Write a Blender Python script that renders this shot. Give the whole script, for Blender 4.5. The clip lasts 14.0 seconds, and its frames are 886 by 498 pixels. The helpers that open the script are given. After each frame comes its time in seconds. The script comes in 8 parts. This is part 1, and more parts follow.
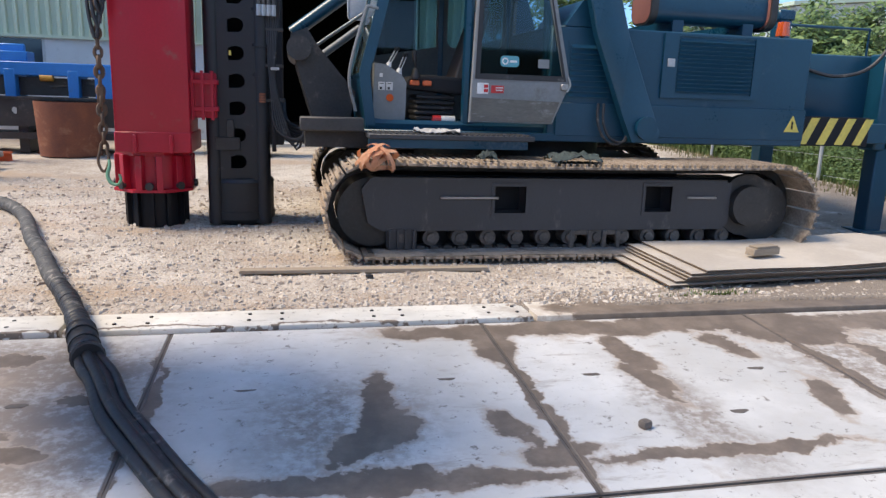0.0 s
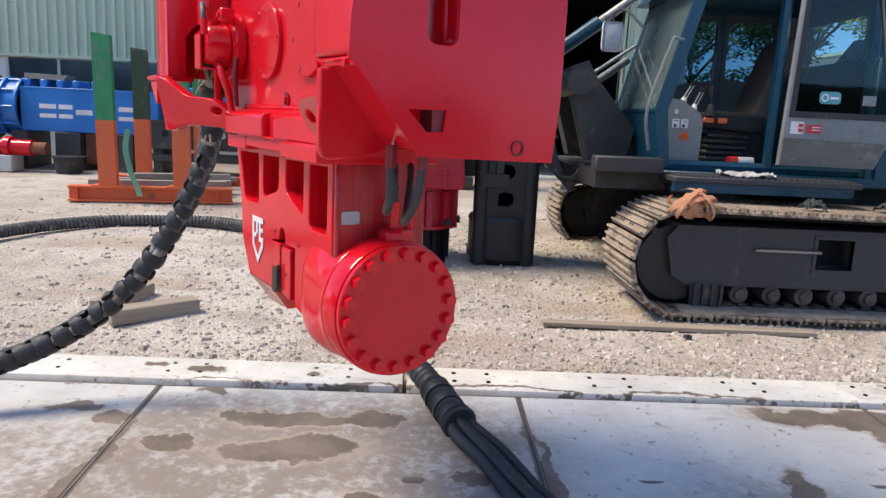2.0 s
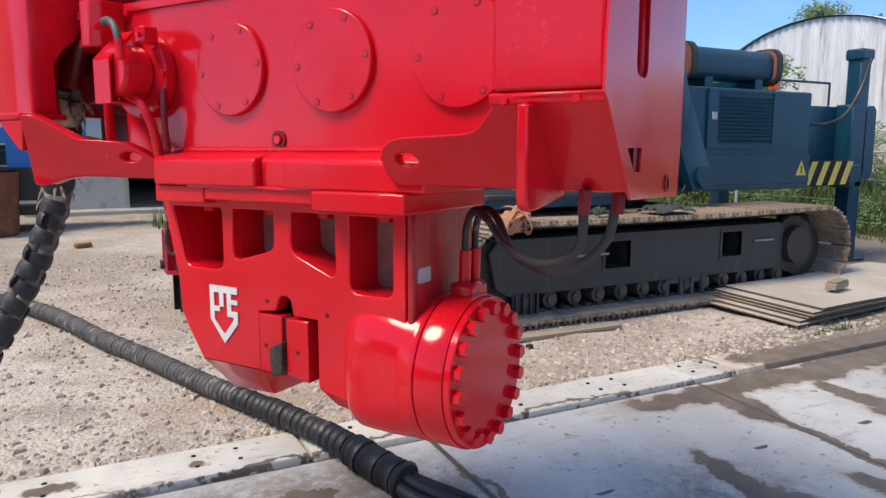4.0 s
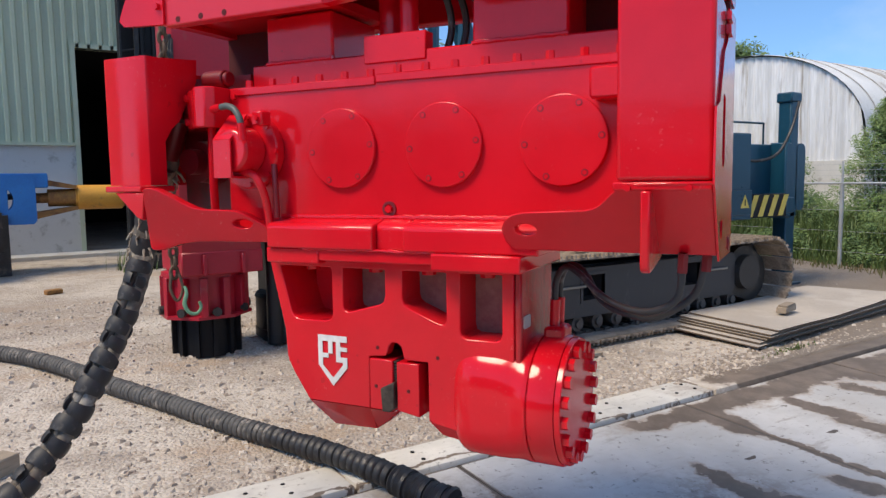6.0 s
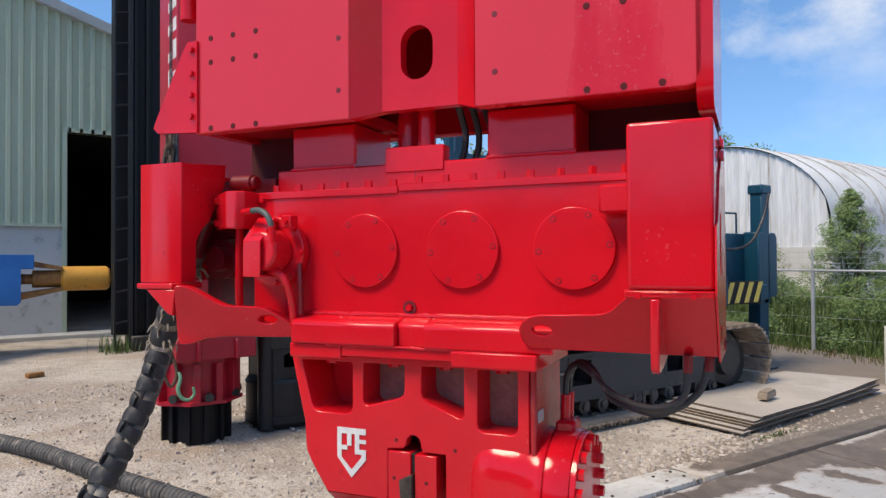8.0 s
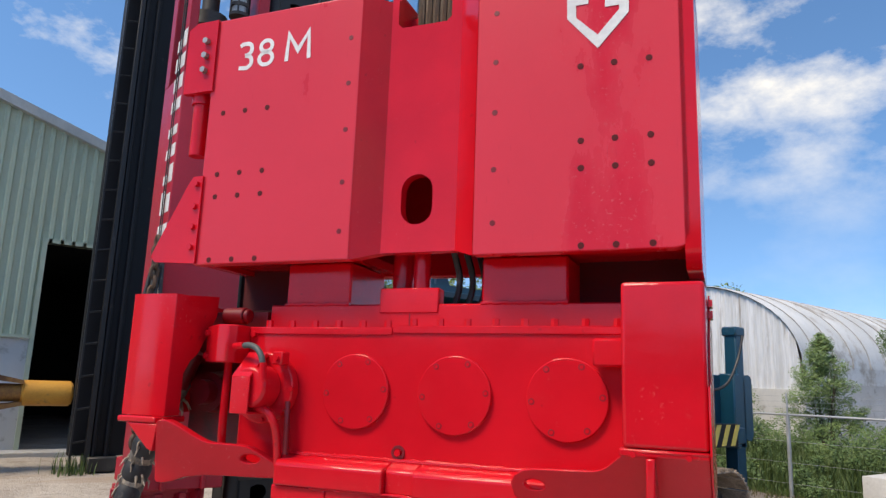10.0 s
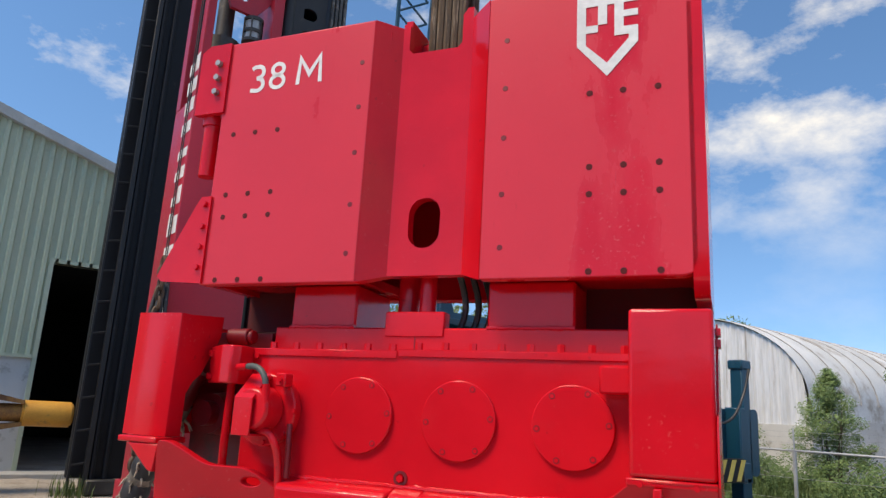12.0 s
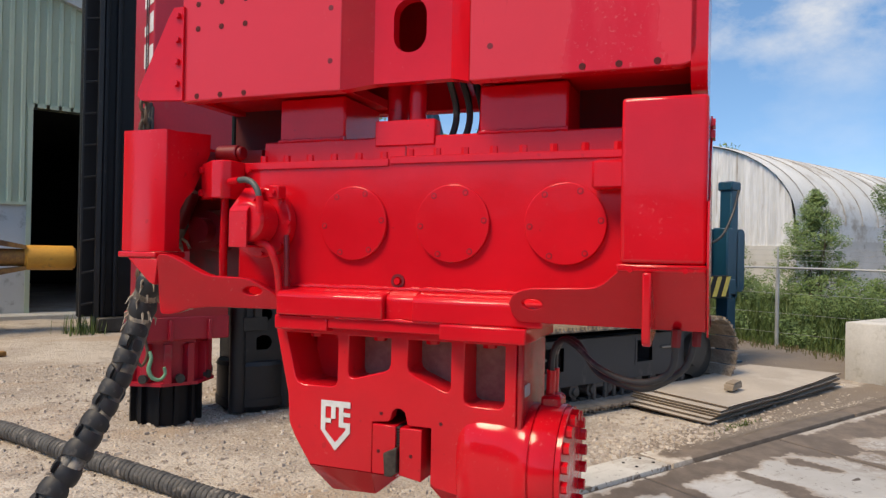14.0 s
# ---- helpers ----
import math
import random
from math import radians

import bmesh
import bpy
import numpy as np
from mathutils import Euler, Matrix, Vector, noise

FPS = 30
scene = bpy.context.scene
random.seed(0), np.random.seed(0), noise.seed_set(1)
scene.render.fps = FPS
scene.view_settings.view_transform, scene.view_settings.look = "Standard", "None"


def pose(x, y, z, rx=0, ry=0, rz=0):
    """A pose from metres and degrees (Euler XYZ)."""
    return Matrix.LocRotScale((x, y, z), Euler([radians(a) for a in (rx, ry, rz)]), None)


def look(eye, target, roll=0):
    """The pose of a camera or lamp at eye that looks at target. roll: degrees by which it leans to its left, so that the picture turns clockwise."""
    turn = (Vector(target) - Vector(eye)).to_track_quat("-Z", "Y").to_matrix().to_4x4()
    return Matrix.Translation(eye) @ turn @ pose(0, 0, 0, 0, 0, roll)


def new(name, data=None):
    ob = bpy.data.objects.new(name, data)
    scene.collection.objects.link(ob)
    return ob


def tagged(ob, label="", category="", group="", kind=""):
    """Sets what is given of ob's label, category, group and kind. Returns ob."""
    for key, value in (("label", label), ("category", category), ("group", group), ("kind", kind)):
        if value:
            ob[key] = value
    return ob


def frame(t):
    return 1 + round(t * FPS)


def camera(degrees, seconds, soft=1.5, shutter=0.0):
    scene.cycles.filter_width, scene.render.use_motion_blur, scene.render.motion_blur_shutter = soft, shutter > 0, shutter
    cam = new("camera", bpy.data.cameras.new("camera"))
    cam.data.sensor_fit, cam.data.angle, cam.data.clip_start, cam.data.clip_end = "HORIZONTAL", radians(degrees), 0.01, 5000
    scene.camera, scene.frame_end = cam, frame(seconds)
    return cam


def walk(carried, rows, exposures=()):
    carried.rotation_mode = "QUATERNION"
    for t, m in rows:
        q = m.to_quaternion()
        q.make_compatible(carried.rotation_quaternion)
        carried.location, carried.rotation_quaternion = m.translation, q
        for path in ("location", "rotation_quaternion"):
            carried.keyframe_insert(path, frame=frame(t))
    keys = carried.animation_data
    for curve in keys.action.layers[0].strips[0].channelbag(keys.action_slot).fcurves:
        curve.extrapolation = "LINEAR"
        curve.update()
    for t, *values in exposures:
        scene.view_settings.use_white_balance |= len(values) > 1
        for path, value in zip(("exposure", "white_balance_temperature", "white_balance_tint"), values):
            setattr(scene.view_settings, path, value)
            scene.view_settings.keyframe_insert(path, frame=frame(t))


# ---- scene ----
cam = camera(64.0, 14.0, soft=1.4)
PATH = [
    (0, (-0.017, -0.023, 1.466), (0.396, 1.889, 1.049), 1.9),
    (0.5, (-0.327, 0.139, 1.476), (-0.209, 2.095, 1.073), 2.7),
    (1, (-0.741, 0.277, 1.48), (-0.785, 2.233, 1.069), 2.1),
    (1.5, (-1.077, 0.478, 1.498), (-1.161, 2.437, 1.104), 2.1),
    (2, (-1.365, 0.655, 1.496), (-1.297, 2.622, 1.137), 2.7),
    (2.5, (-1.661, 0.766, 1.524), (-1.377, 2.717, 1.189), 3.0),
    (3, (-1.912, 0.964, 1.502), (-1.447, 2.884, 1.189), 2.2),
    (3.2, (-2.007, 1.071, 1.494), (-1.428, 2.961, 1.193), 1.7),
    (5.3, (-2.845, 1.194, 1.593), (-1.775, 2.864, 1.331), -0.5),
    (5.5, (-2.89, 1.161, 1.609), (-1.819, 2.831, 1.356), -0.4),
    (6, (-2.995, 1.104, 1.633), (-1.92, 2.78, 1.441), -0.8),
    (6.5, (-3.081, 1.083, 1.653), (-1.99, 2.753, 1.515), -1.2),
    (7, (-3.135, 1.071, 1.668), (-2.012, 2.723, 1.567), -1.0),
    (7.5, (-3.182, 1.051, 1.689), (-2.041, 2.694, 1.645), -0.6),
    (8, (-3.213, 1.04, 1.712), (-2.074, 2.684, 1.743), -0.3),
    (8.5, (-3.239, 1.041, 1.729), (-2.099, 2.679, 1.849), 0.4),
    (9, (-3.256, 1.047, 1.734), (-2.108, 2.67, 1.95), 1.2),
    (9.2, (-3.27, 1.052, 1.754), (-2.114, 2.666, 2.002), 1.4),
    (11.3, (-3.311, 1.031, 1.788), (-2.159, 2.586, 2.294), 3.2),
    (11.5, (-3.302, 1.03, 1.787), (-2.156, 2.591, 2.29), 3.3),
    (12, (-3.301, 1.058, 1.765), (-2.152, 2.631, 2.22), 3.2),
    (12.5, (-3.296, 1.08, 1.744), (-2.139, 2.67, 2.108), 2.8),
    (13, (-3.287, 1.09, 1.715), (-2.114, 2.691, 1.96), 2.4),
    (13.5, (-3.279, 1.092, 1.684), (-2.086, 2.694, 1.797), 1.7),
    (14, (-3.269, 1.087, 1.645), (-2.06, 2.679, 1.656), 1.1),
]
walk(cam, [(t, look(eye, target, roll)) for t, eye, target, roll in PATH],
     exposures=[(0, 1.05, 7350, 10), (3.0, 0.86, 7350, 10), (5.5, 0.62, 7500, 10), (8.0, 0.60, 7500, 10), (9.2, 0.58, 7600, 10), (11.3, 0.53, 7700, 10), (14.0, 0.55, 8500, 10)])

# ---- light ----
SUN = Vector((-0.57, 0.0, 0.82)).normalized()
world = bpy.data.worlds.new("sky")
scene.world = world
world.use_nodes = True
wt = world.node_tree
wt.nodes.clear()
w_out = wt.nodes.new("ShaderNodeOutputWorld")
w_bg = wt.nodes.new("ShaderNodeBackground")
w_sky = wt.nodes.new("ShaderNodeTexSky")
w_sky.sky_type, w_sky.sun_disc = "NISHITA", False
w_sky.sun_elevation = math.asin(SUN.z)
w_sky.sun_rotation = math.atan2(SUN.x, SUN.y)
w_sky.air_density, w_sky.dust_density, w_sky.ozone_density = 1.0, 0.0, 2.5
w_sky.altitude = 1500.0
w_co = wt.nodes.new("ShaderNodeTexCoord")
w_up = wt.nodes.new("ShaderNodeVectorMath")
w_up.inputs[1].default_value = (0.0, 0.0, 0.14)
wt.links.new(w_co.outputs["Generated"], w_up.inputs[0])
wt.links.new(w_up.outputs[0], w_sky.inputs["Vector"])
w_map = wt.nodes.new("ShaderNodeMapping")
w_map.inputs["Scale"].default_value = (2.0, 2.0, 3.6)
w_map.inputs["Location"].default_value = (0.52, 0.18, 0.3)
w_noise = wt.nodes.new("ShaderNodeTexNoise")
w_noise.inputs["Scale"].default_value = 2.6
w_noise.inputs["Detail"].default_value = 9.0
w_noise.inputs["Roughness"].default_value = 0.60
w_ramp = wt.nodes.new("ShaderNodeValToRGB")
w_ramp.color_ramp.elements[0].position, w_ramp.color_ramp.elements[1].position = 0.52, 0.74
w_mix = wt.nodes.new("ShaderNodeMix")
w_mix.data_type = "RGBA"
w_mix.inputs[7].default_value = (4.2, 4.3, 4.4, 1)
wt.links.new(w_co.outputs["Generated"], w_map.inputs["Vector"])
wt.links.new(w_map.outputs["Vector"], w_noise.inputs["Vector"])
w_sep = wt.nodes.new("ShaderNodeSeparateXYZ")
w_low = wt.nodes.new("ShaderNodeMapRange")
w_low.inputs["From Min"].default_value, w_low.inputs["From Max"].default_value = 0.20, 0.40
w_low.inputs["To Min"].default_value, w_low.inputs["To Max"].default_value = 0.10, 1.0
w_mul = wt.nodes.new("ShaderNodeMath")
w_mul.operation = "MULTIPLY"
wt.links.new(w_co.outputs["Generated"], w_sep.inputs[0])
wt.links.new(w_sep.outputs["Z"], w_low.inputs["Value"])
w_side = wt.nodes.new("ShaderNodeVectorMath")
w_side.operation = "DOT_PRODUCT"
w_side.inputs[1].default_value = (0.09, -0.06, 0.0)
wt.links.new(w_co.outputs["Generated"], w_side.inputs[0])
w_cover = wt.nodes.new("ShaderNodeMath")
wt.links.new(w_noise.outputs["Fac"], w_cover.inputs[0])
wt.links.new(w_side.outputs["Value"], w_cover.inputs[1])
wt.links.new(w_cover.outputs[0], w_ramp.inputs["Fac"])
wt.links.new(w_ramp.outputs["Color"], w_mul.inputs[0])
wt.links.new(w_low.outputs[0], w_mul.inputs[1])
wt.links.new(w_mul.outputs[0], w_mix.inputs[0])
w_hue = wt.nodes.new("ShaderNodeHueSaturation")
w_hue.inputs["Saturation"].default_value, w_hue.inputs["Value"].default_value = 1.18, 1.03
wt.links.new(w_sky.outputs["Color"], w_hue.inputs["Color"])
wt.links.new(w_hue.outputs["Color"], w_mix.inputs[6])
wt.links.new(w_mix.outputs[2], w_bg.inputs["Color"])
wt.links.new(w_bg.outputs["Background"], w_out.inputs["Surface"])
w_bg.inputs["Strength"].default_value = 0.182
sun = new("sun", bpy.data.lights.new("sun", "SUN"))
sun.data.energy, sun.data.angle, sun.data.color = 2.60, radians(22.0), (1.0, 0.91, 0.79)
sun.matrix_world = look((0, 0, 30), Vector((0, 0, 30)) - SUN)
scene.view_settings.exposure = 0.0


# ---- materials ----
def node(nt, kind, **values):
    n = nt.nodes.new(kind)
    for key, value in values.items():
        n.inputs[key.replace("_", " ")].default_value = value
    return n


def mixed(nt, fac, a, b):
    """A colour mix; fac, a and b are sockets or values."""
    m = nt.nodes.new("ShaderNodeMix")
    m.data_type = "RGBA"
    for slot, value in ((0, fac), (6, a), (7, b)):
        if isinstance(value, bpy.types.NodeSocket):
            nt.links.new(value, m.inputs[slot])
        else:
            m.inputs[slot].default_value = value if slot == 0 else (*value[:3], 1)
    return m.outputs[2]


def ramp(nt, socket, lo, hi, a=0.0, b=1.0):
    r = nt.nodes.new("ShaderNodeMapRange")
    r.interpolation_type = "SMOOTHSTEP"
    for key, value in (("From Min", lo), ("From Max", hi), ("To Min", a), ("To Max", b)):
        r.inputs[key].default_value = value
    nt.links.new(socket, r.inputs["Value"])
    return r.outputs["Result"]


def math2(nt, op, a, b=0.0):
    m = nt.nodes.new("ShaderNodeMath")
    m.operation = op
    for slot, value in ((0, a), (1, b)):
        if isinstance(value, bpy.types.NodeSocket):
            nt.links.new(value, m.inputs[slot])
        else:
            m.inputs[slot].default_value = value
    return m.outputs[0]


def start(name, world_space=False):
    m = bpy.data.materials.new(name)
    m.use_nodes = True
    nt = m.node_tree
    nt.nodes.clear()
    out = nt.nodes.new("ShaderNodeOutputMaterial")
    b = nt.nodes.new("ShaderNodeBsdfPrincipled")
    nt.links.new(b.outputs[0], out.inputs[0])
    if world_space:
        co = nt.nodes.new("ShaderNodeNewGeometry").outputs["Position"]
    else:
        co = nt.nodes.new("ShaderNodeTexCoord").outputs["Object"]
    return m, nt, b, co


def noise_of(nt, co, scale, detail=6.0, rough=0.55, stretch=None):
    if stretch:
        mp = node(nt, "ShaderNodeMapping", Scale=stretch)
        nt.links.new(co, mp.inputs["Vector"])
        co = mp.outputs["Vector"]
    n = node(nt, "ShaderNodeTexNoise", Scale=scale, Detail=detail, Roughness=rough)
    nt.links.new(co, n.inputs["Vector"])
    return n.outputs["Fac"]


def bump(nt, b, height, strength, distance):
    bp = node(nt, "ShaderNodeBump", Strength=strength, Distance=distance)
    nt.links.new(height, bp.inputs["Height"])
    nt.links.new(bp.outputs["Normal"], b.inputs["Normal"])


def surface(name, base, dark=None, rough=0.6, metal=0.0, coarse=1.5, fine=40.0, dirt=None, dirt_amount=0.0,
            relief=0.15, depth=0.004, coat=0.0, rough_var=0.12, world_space=False, random_var=0.0, stretch=None, dirt_scale=3.0):
    """Paint, metal, wood, rubber: two scales of colour change, patches of dirt, fine relief."""
    m, nt, b, co = start(name, world_space)
    dark = dark or tuple(c * 0.72 for c in base)
    big = noise_of(nt, co, coarse, 7.0, 0.6, stretch)
    small = noise_of(nt, co, fine, 5.0, 0.6, stretch)
    both = math2(nt, "ADD", math2(nt, "MULTIPLY", big, 0.65), math2(nt, "MULTIPLY", small, 0.35))
    col = mixed(nt, ramp(nt, both, 0.36, 0.66), dark, base)
    if dirt:
        patch = noise_of(nt, co, dirt_scale, 10.0, 0.68, stretch)
        edge = 0.72 - 0.34 * dirt_amount
        col = mixed(nt, ramp(nt, patch, edge - 0.05, edge + 0.09, 0.0, 0.9), col, dirt)
    if random_var:
        info = nt.nodes.new("ShaderNodeObjectInfo")
        hs = node(nt, "ShaderNodeHueSaturation")
        nt.links.new(ramp(nt, info.outputs["Random"], 0, 1, 1 - random_var, 1 + random_var), hs.inputs["Value"])
        nt.links.new(col, hs.inputs["Color"])
        col = hs.outputs["Color"]
    nt.links.new(col, b.inputs["Base Color"])
    nt.links.new(ramp(nt, both, 0.3, 0.7, max(0.03, rough - rough_var), min(1, rough + rough_var)), b.inputs["Roughness"])
    b.inputs["Metallic"].default_value = metal
    b.inputs["Coat Weight"].default_value = coat
    b.inputs["Coat Roughness"].default_value = 0.12
    bump(nt, b, both, relief, depth)
    return m


def red_paint(name, base, wear):
    """Fresh glossy machine enamel over cast steel, with chalky specks, brush runs and small chips."""
    m, nt, b, co = start(name)
    big = noise_of(nt, co, 1.6, 6.0, 0.6)
    small = noise_of(nt, co, 55.0, 4.0, 0.6)
    col = mixed(nt, ramp(nt, big, 0.3, 0.7), tuple(c * 0.80 for c in base), base)
    zone = ramp(nt, noise_of(nt, co, 2.4, 4.0, 0.6), 0.50, 0.66)
    specks = ramp(nt, noise_of(nt, co, 60.0, 3.0, 0.7), 0.62, 0.69)
    col = mixed(nt, math2(nt, "MULTIPLY", math2(nt, "MULTIPLY", zone, specks), wear), col, (0.66, 0.20, 0.18))
    dust = ramp(nt, noise_of(nt, co, 5.0, 9.0, 0.7), 0.55, 0.8, 0.0, 0.14 * wear)
    col = mixed(nt, dust, col, (0.50, 0.16, 0.14))
    scrape = ramp(nt, noise_of(nt, co, 7.0, 6.0, 0.7, (9.0, 9.0, 1.2)), 0.63, 0.74, 0.0, 0.5 * wear)
    col = mixed(nt, scrape, col, (0.24, 0.004, 0.010))
    chips = ramp(nt, noise_of(nt, co, 21.0, 2.0, 0.5), 0.735, 0.75, 0.0, wear)
    col = mixed(nt, chips, col, (0.10, 0.012, 0.012))
    nt.links.new(col, b.inputs["Base Color"])
    nt.links.new(ramp(nt, math2(nt, "ADD", math2(nt, "MULTIPLY", big, 0.6), math2(nt, "MULTIPLY", specks, 0.15)), 0.15, 0.5, 0.09, 0.21), b.inputs["Roughness"])
    b.inputs["Specular IOR Level"].default_value = 0.36
    h = math2(nt, "ADD", math2(nt, "MULTIPLY", small, 0.10), math2(nt, "MULTIPLY", noise_of(nt, co, 8.0, 4.0, 0.55), 0.5))
    h = math2(nt, "ADD", h, math2(nt, "MULTIPLY", noise_of(nt, co, 2.6, 2.0, 0.5), 1.4))
    bump(nt, b, h, 0.30, 0.008)
    return m


def chalk_sheen_paint():
    """Enamel under a pale film that paints in sky sheen, broken by ragged upright runs that show deep red, with pale
    flecks there.
    """
    m, nt, b, co = start("red_enamel_chalk_sheen")
    big = noise_of(nt, co, 1.3, 6.0, 0.6)
    fine = noise_of(nt, co, 46.0, 5.0, 0.65)
    runs = noise_of(nt, co, 2.2, 8.0, 0.62, (1.5, 1.0, 0.55))
    band = blot(nt, co, 0.74, 0.0, 0.20, 1000.0)
    washed = ramp(nt, math2(nt, "ADD", math2(nt, "MULTIPLY", runs, 0.95), math2(nt, "MULTIPLY", band, 0.14)), 0.54, 0.72)
    col = mixed(nt, ramp(nt, big, 0.3, 0.7), (0.55, 0.008, 0.020), (0.66, 0.012, 0.027))
    # The pale pinkish mix puts the sky's sheen into the colour.
    col = mixed(nt, math2(nt, "MULTIPLY", math2(nt, "SUBTRACT", 1.0, washed), 0.52), col, (0.70, 0.050, 0.070))
    flecks = math2(nt, "MULTIPLY", math2(nt, "MULTIPLY", ramp(nt, runs, 0.42, 0.56), band), ramp(nt, noise_of(nt, co, 44.0, 6.0, 0.74), 0.57, 0.64))
    col = mixed(nt, math2(nt, "MULTIPLY", flecks, 0.38), col, (0.62, 0.18, 0.16))
    specks = math2(nt, "MULTIPLY", ramp(nt, noise_of(nt, co, 3.0, 4.0, 0.6), 0.45, 0.62), ramp(nt, noise_of(nt, co, 75.0, 3.0, 0.7), 0.64, 0.70))
    col = mixed(nt, math2(nt, "MULTIPLY", specks, 0.32), col, (0.70, 0.17, 0.16))
    streak = ramp(nt, noise_of(nt, co, 9.0, 6.0, 0.7, (7.0, 7.0, 0.7)), 0.62, 0.74, 0.0, 0.35)
    col = mixed(nt, streak, col, (0.34, 0.008, 0.014))
    nt.links.new(col, b.inputs["Base Color"])
    nt.links.new(ramp(nt, washed, 0.0, 1.0, 0.30, 0.13), b.inputs["Roughness"])
    b.inputs["Specular IOR Level"].default_value = 0.36
    bump(nt, b, math2(nt, "ADD", math2(nt, "MULTIPLY", fine, 0.15), math2(nt, "MULTIPLY", noise_of(nt, co, 5.0, 4.0, 0.55), 0.6)), 0.36, 0.006)
    return m


def streaked_end():
    """Glossy red paint brushed in upright streaks; brownish patches paint in the reflected gravel."""
    m, nt, b, co = start("streaked_red_end")
    a = noise_of(nt, co, 9.0, 9.0, 0.7, (6.0, 6.0, 0.5))
    c = noise_of(nt, co, 3.0, 7.0, 0.65)
    col = mixed(nt, ramp(nt, a, 0.36, 0.64), (0.30, 0.012, 0.017), (0.50, 0.016, 0.022))
    col = mixed(nt, ramp(nt, c, 0.55, 0.70, 0.0, 0.4), col, (0.31, 0.13, 0.115))
    nt.links.new(col, b.inputs["Base Color"])
    b.inputs["Roughness"].default_value = 0.20
    b.inputs["Specular IOR Level"].default_value = 0.45
    bump(nt, b, a, 0.35, 0.005)
    return m


RED = red_paint("red_enamel", (0.68, 0.0085, 0.0195), 0.24)
RED_STREAKED = streaked_end()
# Dark red for seams and fittings, also red darkened to paint recess shade.
RED_DARK_SHADED = surface("dark_and_shaded_red", (0.20, 0.004, 0.010), rough=0.45, dirt=(0.05, 0.012, 0.012), dirt_amount=0.4)
# Very dark red that paints in the shade of bolt holes and gaps.
DEEP_SHADE = surface("deep_red_shade", (0.105, 0.006, 0.009), rough=0.9)
TOOTH = surface("worn_tooth_steel", (0.11, 0.085, 0.068), (0.028, 0.020, 0.016), rough=0.6, metal=0.4, coarse=12.0, relief=0.5)
HOSE_GREY = surface("grey_green_hose", (0.085, 0.10, 0.095), rough=0.5)
RED_COLUMN = surface("red_column_paint", (0.43, 0.010, 0.030), (0.35, 0.008, 0.024), rough=0.42, coarse=0.9, dirt=(0.28, 0.08, 0.07), dirt_amount=0.25, relief=0.08)
BARE = surface("worn_primer", (0.36, 0.185, 0.150), (0.23, 0.090, 0.075), rough=0.8, coarse=6.0, dirt=(0.09, 0.06, 0.05), dirt_amount=0.40, relief=0.4)
STEEL = surface("bare_steel", (0.42, 0.41, 0.39), rough=0.45, metal=0.8, dirt=(0.16, 0.10, 0.07), dirt_amount=0.4)
DARK_STEEL = surface("dark_greasy_steel", (0.058, 0.055, 0.053), (0.028, 0.027, 0.026), rough=0.55, metal=0.2, dirt=(0.17, 0.14, 0.11), dirt_amount=0.28, relief=0.3)
MAST_BLACK = surface("dusty_mast_paint", (0.015, 0.016, 0.019), rough=0.5, dirt=(0.10, 0.088, 0.078), dirt_amount=0.18)
BLACK_PAINT = surface("black_mast_paint", (0.008, 0.009, 0.012), rough=0.48, dirt=(0.05, 0.046, 0.042), dirt_amount=0.15)
TRACK_FRAME = surface("track_frame_paint", (0.052, 0.053, 0.058), (0.036, 0.037, 0.041), rough=0.55, dirt=(0.15, 0.138, 0.125), dirt_amount=0.26, coarse=0.8, stretch=(1.6, 1.6, 0.6))
SHOE = surface("muddy_track_shoe", (0.46, 0.375, 0.29), (0.24, 0.18, 0.135), rough=0.8, coarse=5.0, dirt=(0.11, 0.085, 0.065), dirt_amount=0.5, relief=0.5, random_var=0.12)
ROLLER = surface("muddy_roller", (0.155, 0.132, 0.115), (0.075, 0.064, 0.056), rough=0.85, coarse=6.0, dirt=(0.26, 0.22, 0.185), dirt_amount=0.4, relief=0.4)
MUD = surface("dried_track_mud", (0.27, 0.245, 0.22), (0.15, 0.135, 0.12), rough=0.95, coarse=3.0, dirt=(0.09, 0.08, 0.072), dirt_amount=0.45, relief=0.5, dirt_scale=4.0)
BLUE = surface("dark_blue_paint", (0.0037, 0.058, 0.100), (0.003, 0.045, 0.080), rough=0.36, coarse=0.9, dirt=(0.05, 0.09, 0.12), dirt_amount=0.20, relief=0.06)
BLUE_BRIGHT = surface("bright_blue_paint", (0.010, 0.19, 0.54), (0.008, 0.14, 0.43), rough=0.42, dirt=(0.10, 0.11, 0.14), dirt_amount=0.25)
YELLOW = surface("yellow_paint", (0.66, 0.33, 0.045), (0.52, 0.24, 0.035), rough=0.5, dirt=(0.20, 0.12, 0.06), dirt_amount=0.32)
FORK = surface("rusty_yellow_paint", (0.42, 0.22, 0.055), (0.22, 0.10, 0.035), rough=0.7, coarse=6.0, dirt=(0.11, 0.05, 0.028), dirt_amount=0.5)
HAZ_YELLOW = surface("hazard_yellow", (0.72, 0.56, 0.12), rough=0.6, dirt=(0.25, 0.2, 0.1), dirt_amount=0.3)
HAZ_BLACK = surface("hazard_black", (0.013, 0.014, 0.017), rough=0.6)
ORANGE = surface("orange_paint", (0.80, 0.165, 0.055), (0.68, 0.125, 0.04), rough=0.6, dirt=(0.22, 0.12, 0.08), dirt_amount=0.26)
